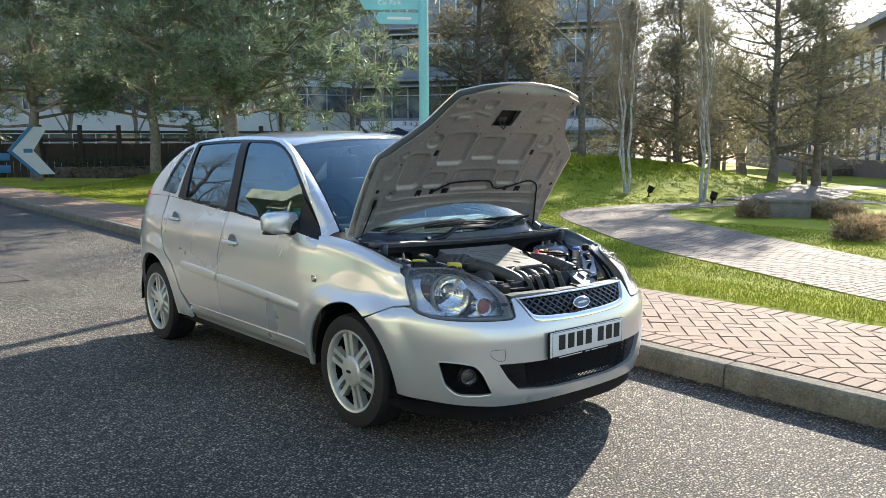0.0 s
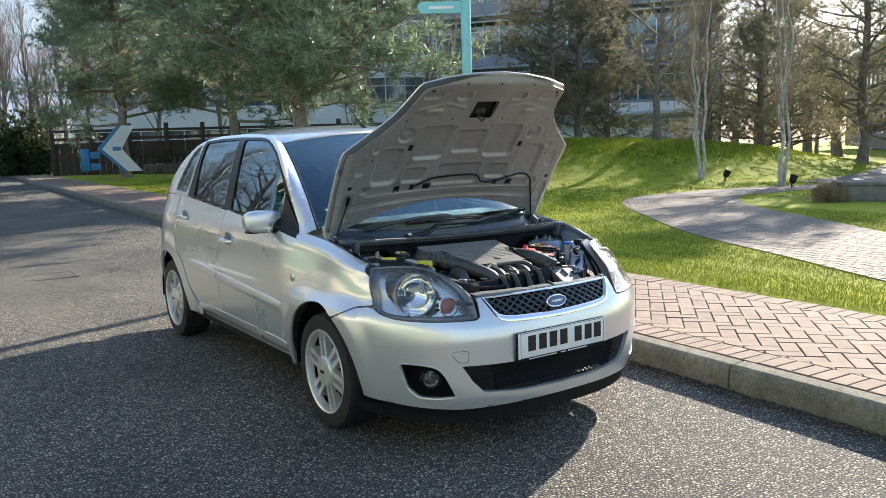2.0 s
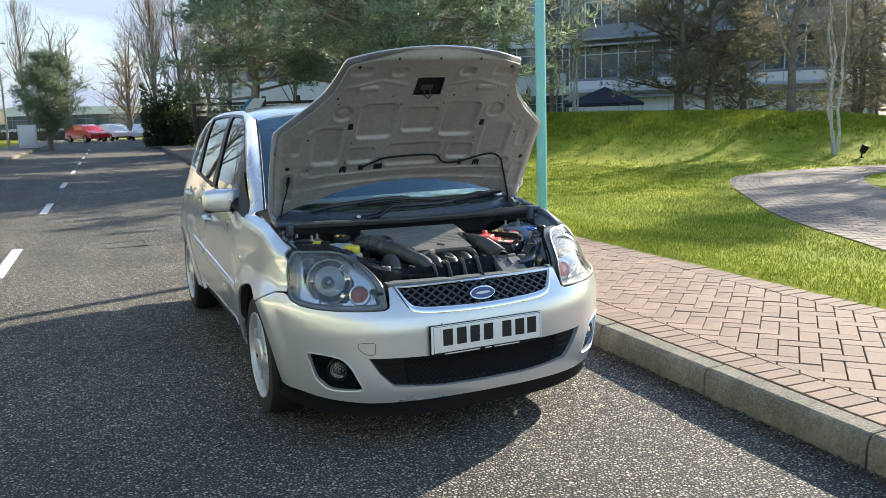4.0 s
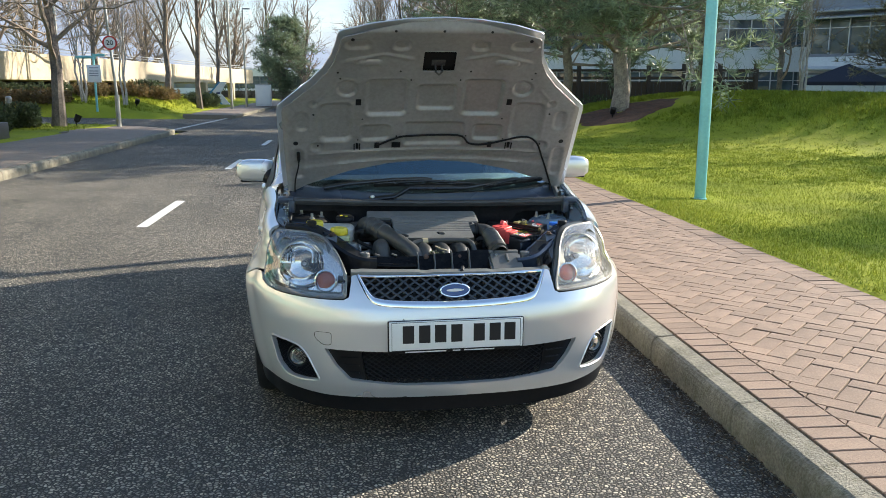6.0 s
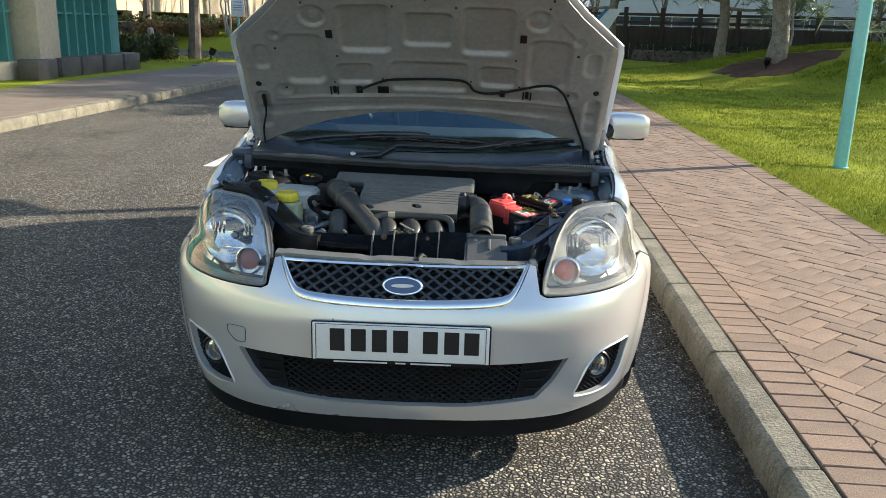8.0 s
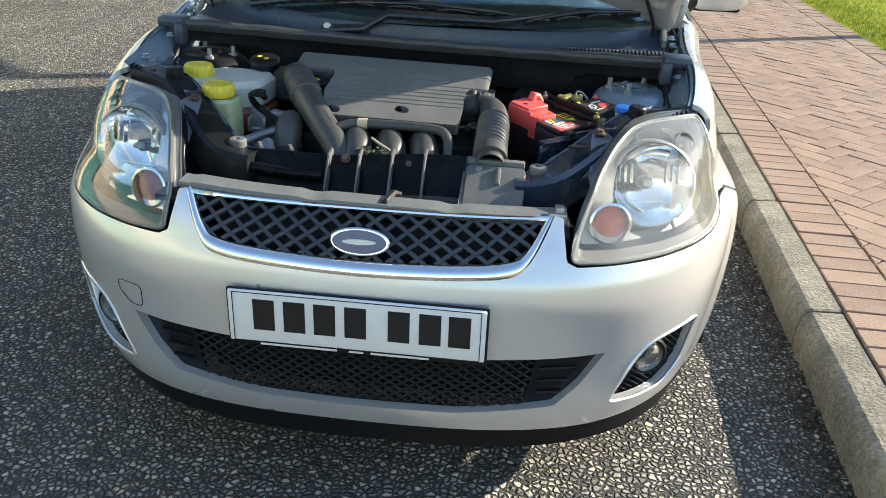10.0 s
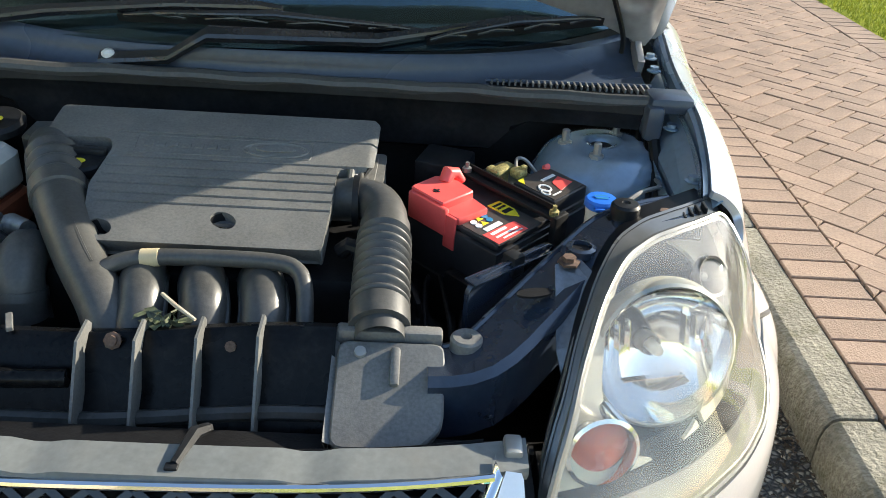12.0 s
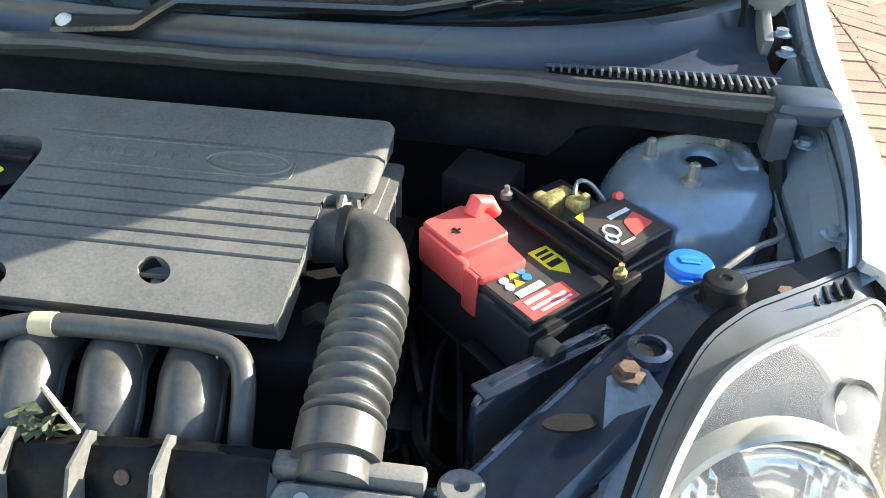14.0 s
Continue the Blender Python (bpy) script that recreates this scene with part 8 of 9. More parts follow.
def cover_fn(x, y):
    z = cov(x, y)
    for r, x0, x1 in GROOVES:
        if x0 < x < x1 and abs(y - r) < 0.002:
            z -= 0.0065
    edge = min(0.203 - x, y + 0.378 + 0.01, 0.02)
    z -= 0.006 * (1 - smoothstep(0.0, 0.012, edge))
    return (x, y, z)


HOLES = [(0.004, -0.327, 0.0175), (-0.156, -0.352, 0.0165)]
engine_cover = make("engine_cover", sheet(cover_fn, COVER, [[(cx + r * math.cos(a) - 0.35 * r * math.sin(a), cy + r * math.sin(a)) for a in [2 * math.pi * i / 28 for i in range(28)]] for cx, cy, r in HOLES], 0.0042, 0.030, flip=False, rows=cover_rows), M_GREYPLASTIC, car, "faded grey ribbed engine cover", smooth=30)


def on_cover(x, y, up=0.0):
    return at(x, y, cov(x, y) + up) @ pose(0, 0, 0, 12.3)


def cover_line(pts, r):
    return Geo().tube([tuple(Vector((x, y, cov(x, y)))) for x, y in pts], r, 6, cap=False)


panel_edge = rounded([(-0.165, -0.137), (0.103, -0.137), (0.103, -0.181), (-0.162, -0.181)], 0.006, 3)
make("cover_panel_edge", cover_line(panel_edge + panel_edge[:1], 0.0011), M_GREYPLASTIC, engine_cover)
ring = [(0.049 + 0.049 * x, -0.159 + 0.0185 * y) for x, y in oval]
make("cover_badge", cover_line(ring + ring[:1], 0.0022), M_GREYPLASTIC, engine_cover, "raised oval mark")
ring = [(0.049 + 0.044 * x, -0.159 + 0.0150 * y) for x, y in oval]
make("cover_badge_inner", cover_line(ring + ring[:1], 0.0010), M_GREYPLASTIC, engine_cover)
make("cover_badge_mark", Geo().prism([(q[0] * 0.030 + 0.004 * q[1], q[1] * 0.0065) for q in oval], -0.001, 0.0026, on_cover(0.049, -0.159), 0.001), M_GREYPLASTIC, engine_cover)
for i in range(7):
    make("lettering_bar", Geo().box((0, 0, 0), (0.0135, 0.0115, 0.0028), 0.0008, on_cover(-0.145 + 0.0195 * i, -0.159)), M_GREYPLASTIC, engine_cover)
for x, y in ((0.004, -0.327), (-0.156, -0.352)):
    make("bolt_cup", Geo().lathe([(0.0185, -0.002), (0.017, -0.020), (0.015, -0.026), (0.001, -0.026)], 24, on_cover(x, y), cap=False), M_PLASTIC, engine_cover)
    make("cover_bolt", Geo().lathe([(0.010, 0), (0.010, 0.004), (0.006, 0.005), (0.006, 0.010)], 6, at(x, y, cov(x, y) - 0.024)), M_GALV, engine_cover)
airbox = make("airbox", Geo().prism(rounded([(-0.06, -0.195), (0.205, -0.195), (0.207, -0.066), (-0.06, -0.066)], 0.02, 3), 0.70, 0.780, None, 0.006).prism(rounded([(0.145, -0.205), (0.213, -0.197), (0.214, -0.060), (0.145, -0.060)], 0.01, 2), 0.770, 0.779), M_GREYPLASTIC, car, "grey airbox below the engine cover")
for y in (-0.09, -0.13, -0.17):
    make("airbox_rib", Geo().box((0.210, y, 0.742), (0.008, 0.004, 0.07), 0.001), M_GREYPLASTIC, airbox, smooth=0)
make("engine_block", Geo().box((0.0, -0.22, 0.60), (0.48, 0.30, 0.24), 0.02).box((-0.02, -0.30, 0.55), (0.62, 0.12, 0.16), 0.02), M_BLACK, car)

# corrugated intake hose with elbow
path = smooth_line([(0.140, -0.216, 0.766), (0.176, -0.220, 0.772), (0.207, -0.238, 0.775), (0.222, -0.272, 0.774), (0.225, -0.31, 0.770), (0.228, -0.46, 0.743), (0.232, -0.52, 0.727)], 6)
rs2, pp = [], []
for i in range(len(path) - 1):
    for k in range(14):
        t = k / 14
        q = Vector(path[i]).lerp(Vector(path[i + 1]), t)
        u = (i + t) / (len(path) - 1)
        pp.append(q)
        r = 0.0315
        if -0.470 < q.y < -0.330:
            r = 0.0345 + 0.0042 * math.cos((q.y + 0.33) / 0.0165 * 2 * math.pi)
        elif q.y <= -0.470:
            r = 0.0385 if q.y > -0.500 else 0.031
        elif -0.330 <= q.y < -0.305:
            r = 0.0355
        rs2.append(r)
intake_hose = make("intake_hose", Geo().tube(pp, rs2, 28, cap=False), M_DUSTRUBBER, car, "corrugated black intake hose", smooth=60)
make("hose_clip", Geo().lathe([(0.036, -0.004), (0.038, -0.004), (0.038, 0.005), (0.036, 0.005)], 28, at(0.178, -0.231, 0.774) @ pose(0, 0, 0, 0, 90)), M_PLASTIC, intake_hose)
make("breather_elbow", Geo().tube([(0.165, -0.335, 0.745), (0.178, -0.338, 0.757), (0.190, -0.342, 0.755), (0.196, -0.345, 0.735), (0.196, -0.345, 0.70)], 0.012, 10), M_PLASTIC, intake_hose)

# snorkel duct on the slam panel
g = Geo().prism(rounded([(-0.062, -0.075), (0.038, -0.075), (0.066, -0.045), (0.066, 0.060), (-0.062, 0.060)], 0.014, 3), -0.010, 0.010, at(0.245, -0.570, 0.694) @ pose(0, 0, 0, 27), 0.003)
snorkel = make("air_scoop", g, M_GREYPLASTIC, car, "grey plastic air scoop")
make("scoop_lip", Geo().box((0.243, -0.505, 0.728), (0.13, 0.02, 0.022), 0.005), M_GREYPLASTIC, snorkel)
make("scoop_rib", Geo().box((0, 0, 0), (0.012, 0.05, 0.012), 0.004, at(0.252, -0.552, 0.716) @ pose(0, 0, 0, 27)), M_GREYPLASTIC, snorkel)
make("scoop_screw", Geo().lathe([(0.008, 0), (0.007, 0.004)], 10, at(0.21, -0.535, 0.7225) @ pose(0, 0, 0, 27)), M_GALV, snorkel)
make("scoop_side", Geo().add([(0.184, -0.512, 0.722), (0.184, -0.635, 0.668), (0.180, -0.635, 0.655), (0.180, -0.512, 0.690), (0.176, -0.512, 0.726), (0.176, -0.635, 0.672)], [(0, 1, 2, 3), (4, 5, 1, 0), (4, 3, 2, 5)]), M_GREYPLASTIC, snorkel, smooth=0)

# cross member with fins in front of the engine
g = Geo()
xm = [(-0.36 + 0.54 * i / 18) for i in range(19)]
for x in xm:
    zt = 0.712 + 0.025 * smoothstep(-0.15, 0.15, x)
    for y, z in ((-0.49, zt - 0.05), (-0.498, zt), (-0.512, zt + 0.004), (-0.530, zt - 0.010), (-0.548, zt - 0.055), (-0.575, zt - 0.085), (-0.60, zt - 0.125)):
        g.v.append((x, y, z))
g.f = [(7 * i + k, 7 * i + 7 + k, 7 * i + 8 + k, 7 * i + k + 1) for i in range(18) for k in range(6)]
beam = make("front_cross_member", g, M_BEAM, car, "black ribbed radiator cross member", smooth=40)
# fins paler than the black beam, painting in their lit edges
for x in (-0.120, -0.052, 0.020, 0.092):
    zt = 0.722 + 0.022 * smoothstep(-0.15, 0.15, x)
    make("fin", Geo().prism([(-0.500, zt), (-0.508, zt + 0.010), (-0.545, zt + 0.004), (-0.618, zt - 0.110), (-0.60, zt - 0.13), (-0.53, zt - 0.05)], -0.0017, 0.0017, at(x, 0, 0) @ Matrix(((0, 0, 1, 0), (1, 0, 0, 0), (0, 1, 0, 0), (0, 0, 0, 1)))), M_GREYPLASTIC, beam, smooth=0)
make("beam_ledge", Geo().tube([(x, -0.572, 0.632 + 0.025 * smoothstep(-0.15, 0.15, x)) for x in xm], 0.010, 8).tube([(x, -0.590, 0.600 + 0.025 * smoothstep(-0.15, 0.15, x)) for x in xm], 0.006, 8), M_DUSTPL, beam)
for x in (-0.085, 0.056):
    make("fin_bolt", Geo().lathe([(0.011, 0), (0.011, 0.003), (0.007, 0.004), (0.007, 0.009)], 8, at(x, -0.525, 0.716) @ pose(0, 0, 0, 60)), M_RUST, beam)
make("hose_pipe_front", Geo().tube([(-0.365, -0.535, 0.695), (-0.30, -0.555, 0.688), (-0.2, -0.565, 0.685), (-0.13, -0.56, 0.685)], 0.012, 12), M_BEAM, beam)
for x in (-0.285, -0.215):
    make("beam_clip", Geo().box((0, 0, 0), (0.008, 0.035, 0.006), 0.001, at(x, -0.505, 0.722) @ pose(0, 0, 0, 0, 0, 25)), M_GREYPLASTIC, beam, smooth=0)
# dried leaf bundle caught behind the fins
lf = Geo()
rr_ = random.Random(4)
for i in range(26):
    c = Vector((-0.025 + rr_.gauss(0, 0.022), -0.492 + rr_.gauss(0, 0.010), 0.722 + abs(rr_.gauss(0, 0.008))))
    a, b = Vector((rr_.gauss(0, 1), rr_.gauss(0, 1), rr_.gauss(0, 0.6))).normalized() * 0.012, Vector((rr_.gauss(0, 1), rr_.gauss(0, 1), rr_.gauss(0, 0.6))).normalized() * 0.007
    lf.add([c - a, c + b, c + a, c - b], [(0, 1, 2, 3)])
leaf_bundle = tagged(make("leaf_litter", lf, mat("damp leaf scraps", (0.085, 0.10, 0.055), 0.6, var=0.4, scale=60, fine=200, island=0.4), smooth=0), "dry leaf scraps caught behind the radiator cross member", "leaf litter")
stick = tagged(make("twig", Geo().tube([(-0.030, -0.472, 0.752), (-0.010, -0.486, 0.744), (0.018, -0.506, 0.738)], [0.0026, 0.0032, 0.0022], 6), mat("pale dead twig", (0.50, 0.44, 0.33), 0.7, var=0.2, scale=40, fine=200)), "short pale dead twig lying on the leaf scraps", "twig")

# slam panel and catch
g = Geo()
for i in range(41):
    x = -0.40 + 0.80 * i / 40
    y0 = front_fn(sx(x, 0.685), 0.685)[1]
    rise = 0.004 if (i % 14) > 1 else 0.0
    for dy, dz in ((0.010, -0.012), (0.004, 0.0), (0.006, 0.004 + rise), (0.050, 0.006 + rise), (0.056, 0.0), (0.058, -0.03)):
        g.v.append((x, y0 + dy, 0.688 + dz))
g.f = [(6 * i + k, 6 * i + 6 + k, 6 * i + 7 + k, 6 * i + 1 + k) for i in range(40) for k in range(5)]
slam = make("slam_panel", g, mat("pale grey slam panel plastic", (0.17, 0.18, 0.175), 0.42, var=0.1, scale=8, fine=120, dirt=0.4, dirt_col=(0.18, 0.17, 0.15)), car, "grey plastic slam panel cover", smooth=40)
make("bonnet_catch", Geo().tube([(0.055, -0.640, 0.690), (0.045, -0.66, 0.70), (0.036, -0.705, 0.698)], [0.006, 0.008, 0.005], 6).box((0.034, -0.708, 0.697), (0.014, 0.01, 0.006), 0.002), M_PLASTIC, slam, "black bonnet catch")
make("lower_shelf", Geo().box((-0.02, -0.655, 0.655), (0.86, 0.09, 0.012), 0.002), M_BLACK, slam)
make("support_bracket", Geo().box((0.385, -0.66, 0.675), (0.02, 0.03, 0.06), 0.004), M_GALV, slam)

# intake runners
for x0, x1 in ((-0.078, -0.068), (0.0, 0.012), (0.078, 0.088)):
    pts = smooth_line([(x0 - 0.03, -0.345, 0.690), (x0 - 0.016, -0.375, 0.716), (x0 - 0.006, -0.415, 0.727), (x1 - 0.008, -0.452, 0.714), (x1 - 0.012, -0.478, 0.678), (x1 - 0.018, -0.488, 0.61)], 5)
    rn = make("intake_runner", Geo().tube(pts, 0.030, 18), M_DUSTPL, car, "black intake manifold runner")
    make("runner_seam", Geo().tube([tuple(Vector(p) + Vector((0.030, 0, 0.0))) for p in pts], 0.004, 6).tube([tuple(Vector(p) + Vector((-0.029, 0, 0.0))) for p in pts], 0.004, 6), M_DUSTPL, rn)
make("breather_pipe", Geo().tube(smooth_line([(-0.155, -0.44, 0.735), (-0.125, -0.415, 0.752), (-0.08, -0.402, 0.760), (0.02, -0.400, 0.763), (0.09, -0.402, 0.762), (0.118, -0.412, 0.757), (0.130, -0.435, 0.742), (0.134, -0.47, 0.705), (0.135, -0.485, 0.66)], 5), 0.0112, 14), M_DUSTRUBBER, car, "thin bent breather pipe")
make("pipe_tape", Geo().tube([(-0.085, -0.4025, 0.7598), (-0.062, -0.4015, 0.7612)], 0.0122, 14), mat("masking tape", (0.55, 0.45, 0.28), 0.7, var=0.1), car)

# left intake duct
path = smooth_line([(-0.318, -0.070, 0.735), (-0.316, -0.095, 0.772), (-0.300, -0.140, 0.787), (-0.268, -0.210, 0.782), (-0.225, -0.300, 0.768), (-0.170, -0.390, 0.745), (-0.125, -0.448, 0.715), (-0.108, -0.475, 0.68)], 6)
pp, rs2 = [], []
for i in range(len(path) - 1):
    for k in range(8):
        q = Vector(path[i]).lerp(Vector(path[i + 1]), k / 8)
        pp.append(q)
        r = 0.038 - 0.006 * smoothstep(-0.20, -0.44, q.y)
        if -0.245 < q.y < -0.165:
            r += 0.0035 * math.cos((q.y + 0.165) / 0.027 * 2 * math.pi)
        elif -0.275 < q.y <= -0.245:
            r += 0.004
        rs2.append(r)
left_duct = make("intake_duct", Geo().tube(pp, rs2, 24), M_DUSTRUBBER, car, "black intake duct with a ribbed elbow", smooth=50)
make("duct_seam", Geo().tube([tuple(Vector(path[k]) + Vector((0.004, 0, 0.031))) for k in range(22, 34)], 0.003, 6), M_DUSTRUBBER, left_duct)
make("airbox_end", Geo().prism(rounded([(-0.395, -0.055), (-0.255, -0.085), (-0.235, 0.045), (-0.40, 0.055)], 0.018, 3), 0.70, 0.776, None, 0.006), M_GREYPLASTIC, car, "grey end of the airbox behind the duct")
make("oil_filler", Geo().lathe([(0.034, 0), (0.034, 0.014), (0.030, 0.018), (0.001, 0.019)], 24, at(-0.232, -0.185, 0.786) @ pose(0, 0, 0, 12), cap=False).box((-0.232, -0.178, 0.808), (0.06, 0.016, 0.012), 0.003, None), M_PLASTIC, engine_cover, "black oil filler cap")
make("filler_mark", Geo().prism([(q[0] * 0.010, q[1] * 0.006) for q in oval], 0, 0.001, at(-0.236, -0.202, 0.8025) @ pose(0, 0, 0, 12)), M_LABELYEL, engine_cover, smooth=0)

# reservoirs
tank = make("coolant_tank", Geo().prism(rounded([(-0.615, -0.10), (-0.60, -0.28), (-0.52, -0.30), (-0.375, -0.235), (-0.360, -0.11), (-0.45, -0.09)], 0.03, 4), 0.715, 0.790, None, 0.014), M_TANK, car, "milky coolant tank with yellow cap")
make("coolant", Geo().prism(rounded([(-0.612, -0.102), (-0.598, -0.282), (-0.52, -0.303), (-0.372, -0.237), (-0.357, -0.108), (-0.45, -0.088)], 0.03, 4), 0.66, 0.716, None, 0.006), M_COOLANT, tank, "rusty coolant showing through the tank")
make("brake_tank", Geo().prism(rounded([(-0.478, -0.382), (-0.395, -0.378), (-0.388, -0.310), (-0.47, -0.305)], 0.015, 3), 0.66, 0.778, None, 0.008), M_GREENTANK, car, "greenish brake fluid tank with yellow cap")
for x, y, z in ((-0.541, -0.205, 0.788), (-0.438, -0.343, 0.780)):
    cg, n_ = Geo(), 72
    for r, h, tooth in ((0.0345, 0.0, 0.0), (0.0360, 0.004, 0.0018), (0.0360, 0.022, 0.0018), (0.0335, 0.029, 0.0), (0.024, 0.0305, 0.0), (0.0225, 0.0285, 0.0)):
        cg.v += [(x + (r + tooth * (k // 2 % 2)) * math.cos(6.28319 * k / n_), y + (r + tooth * (k // 2 % 2)) * math.sin(6.28319 * k / n_), z + h) for k in range(n_)]
    cg.f = [(i * n_ + k, i * n_ + (k + 1) % n_, i * n_ + n_ + (k + 1) % n_, i * n_ + n_ + k) for i in range(5) for k in range(n_)] + [tuple(range(5 * n_, 6 * n_))]
    make("yellow_cap", cg, M_YELLOW, tank, "ribbed yellow screw cap")
make("brake_cap_lid", Geo().lathe([(0.04, 0), (0.042, 0.012), (0.036, 0.018), (0.001, 0.019)], 26, at(-0.405, -0.085, 0.800) @ pose(0, 0, 0, 12), cap=False), M_PLASTIC, car, "black filler cap with yellow marks")
for dx, dy in ((-0.016, 0.006), (0.002, 0.014), (0.006, -0.010)):
    make("cap_mark", Geo().prism([(q[0] * 0.007, q[1] * 0.007) for q in oval[::4]], 0, 0.001, at(-0.405 + dx, -0.085 + dy, 0.8195) @ pose(0, 0, 0, 12)), M_LABELYEL, car, smooth=0)
make("power_steering_hose", Geo().tube(smooth_line([(-0.335, -0.31, 0.775), (-0.345, -0.33, 0.79), (-0.365, -0.325, 0.78), (-0.355, -0.29, 0.74), (-0.28, -0.32, 0.71)], 5), 0.008, 8).lathe([(0.014, 0), (0.014, 0.014)], 14, at(-0.343, -0.322, 0.782)), M_PLASTIC, car)
cg = Geo().prism([(-0.405, -0.215), (-0.345, -0.222), (-0.322, -0.238), (-0.345, -0.285), (-0.380, -0.290)], 0.675, 0.690, None, 0.004)
cg.box((-0.372, -0.245, 0.705), (0.050, 0.040, 0.045), 0.010).box((-0.345, -0.262, 0.700), (0.012, 0.075, 0.040), 0.004).box((-0.385, -0.262, 0.698), (0.010, 0.065, 0.036), 0.004)
cg.tube([(-0.392, -0.355, 0.665), (-0.350, -0.330, 0.682), (-0.300, -0.300, 0.695)], [0.015, 0.012, 0.014], 12).tube([(-0.335, -0.240, 0.712), (-0.300, -0.262, 0.715)], [0.016, 0.014], 12)
cg.lathe([(0.046, -0.05), (0.048, -0.03), (0.044, -0.02), (0.048, -0.01), (0.044, 0.0), (0.040, 0.012), (0.020, 0.016), (0.001, 0.016)], 20, at(-0.335, -0.330, 0.640) @ pose(0, 0, 0, 70))
cast = make("alternator_casting", cg, mat("cast aluminium", (0.42, 0.43, 0.44), 0.45, metal=0.7, var=0.15, scale=15, fine=120, dirt=0.4), car, "grey cast aluminium bracket")
pulley = make("thermostat_housing", Geo().tube(smooth_line([(-0.262, -0.325, 0.690), (-0.262, -0.338, 0.722), (-0.258, -0.365, 0.730), (-0.254, -0.395, 0.712), (-0.252, -0.405, 0.66)], 5), 0.032, 18).tube([(-0.253, -0.398, 0.700), (-0.2525, -0.402, 0.688)], 0.0345, 18), M_DUSTRUBBER, car, "black rubber outlet elbow")

# battery
BT = at(0.402, -0.193, 0.765) @ pose(0, 0, 0, 3, -3, 45.5) @ Matrix.Diagonal((0.92, 0.92, 1.0, 1.0)) @ at(0, 0, -0.765)
battery = make("battery", Geo().box((-0.003, 0.008, 0.68), (0.236, 0.195, 0.155), 0.006, BT).box((-0.003, 0.008, 0.763), (0.228, 0.187, 0.010), 0.004, BT).box((0.073, -0.036, 0.776), (0.090, 0.090, 0.026), 0.004, BT).box((-0.05, -0.088, 0.742), (0.12, 0.008, 0.01), 0.002, BT), M_BATTBLACK, car, "black car battery with labels and red terminal cover")
make("battery_tray", Geo().box((0, 0, 0.625), (0.255, 0.225, 0.09), 0.01, BT).box((-0.135, -0.05, 0.66), (0.02, 0.09, 0.08), 0.004, BT).box((0.0, -0.122, 0.655), (0.12, 0.02, 0.07), 0.004, BT), M_BLACK, battery)
TOP, REAR = 0.7683, 0.7895
make("label_front", Geo().box((-0.060, -0.042, TOP), (0.105, 0.090, 0.0014), 0, BT), M_LABELGREY, battery, "dark printed label")
make("label_red", Geo().prism([(-0.110, -0.049), (-0.040, -0.054), (-0.040, -0.083), (-0.110, -0.083)], 0, 0.001, BT @ at(0, 0, TOP + 0.0006)), M_BATTRED, battery, smooth=0)
for x, y, w, h in ((-0.082, -0.058, 0.035, 0.006), (-0.075, -0.069, 0.05, 0.004), (-0.070, -0.077, 0.045, 0.003)):
    make("lettering_bar", Geo().box((x, y, TOP + 0.0018), (w, h, 0.0008), 0, BT), M_SIGNWHITE, battery, smooth=0)
make("barcode", Geo().box((-0.078, -0.0425, TOP + 0.001), (0.038, 0.010, 0.001), 0, BT), M_SIGNWHITE, battery, smooth=0)
for x, y, mt in ((-0.093, -0.015, M_SIGNWHITE), (-0.094, -0.027, M_SIGNWHITE), (-0.079, -0.013, M_LABELYEL), (-0.082, -0.027, M_LABELYEL), (-0.066, -0.013, M_SIGNBLUE), (-0.067, -0.025, M_SIGNBLUE)):
    shape = oval[::3] if mt is not M_LABELYEL else [(1.1, -0.7), (0, 1.15), (-1.1, -0.7)]
    make("warning_mark", Geo().prism([(q[0] * 0.0058, q[1] * 0.0058) for q in shape], 0, 0.0012, BT @ at(x, y, TOP + 0.0006)), mt, battery, smooth=0)
make("label_yellow", Geo().prism([(-0.037, 0.006), (-0.010, 0.004), (-0.010, -0.030), (-0.022, -0.050), (-0.037, -0.030)], 0, 0.0012, BT @ at(0, 0, TOP + 0.0006)), M_LABELYEL, battery, smooth=0)
for y in (-0.004, -0.013, -0.026):
    make("lettering_bar", Geo().box((-0.024, y, TOP + 0.0021), (0.019, 0.0045 if y > -0.02 else 0.009, 0.0008), 0, BT), M_INK, battery, smooth=0)
make("label_rear", Geo().box((0.073, -0.036, REAR), (0.080, 0.080, 0.0014), 0, BT), M_LABELGREY, battery)
make("label_fan", Geo().prism([(0.074, -0.040), (0.078, -0.036), (0.100, -0.030), (0.104, -0.058), (0.066, -0.064), (0.068, -0.056)], 0, 0.001, BT @ at(0, 0, REAR + 0.0006)), M_BATTRED, battery, smooth=0)
make("lettering_bar", Geo().box((0.083, -0.022, REAR + 0.001), (0.034, 0.0065, 0.0008), 0, BT), M_SIGNWHITE, battery, smooth=0)
make("lettering_bar", Geo().box((0.052, -0.066, REAR + 0.001), (0.022, 0.003, 0.0008), 0, BT), M_SIGNWHITE, battery, smooth=0)
make("label_figure", Geo().tube([tuple(BT @ Vector((0.050 + 0.009 * math.cos(a), -0.042 + 0.011 * math.sin(a), REAR + 0.001))) for a in [i * 0.33 for i in range(20)]], 0.0017, 5).tube([tuple(BT @ Vector((0.040 + 0.006 * math.cos(a), -0.052 + 0.008 * math.sin(a), REAR + 0.001))) for a in [i * 0.33 for i in range(20)]], 0.0014, 5), M_SIGNWHITE, battery)
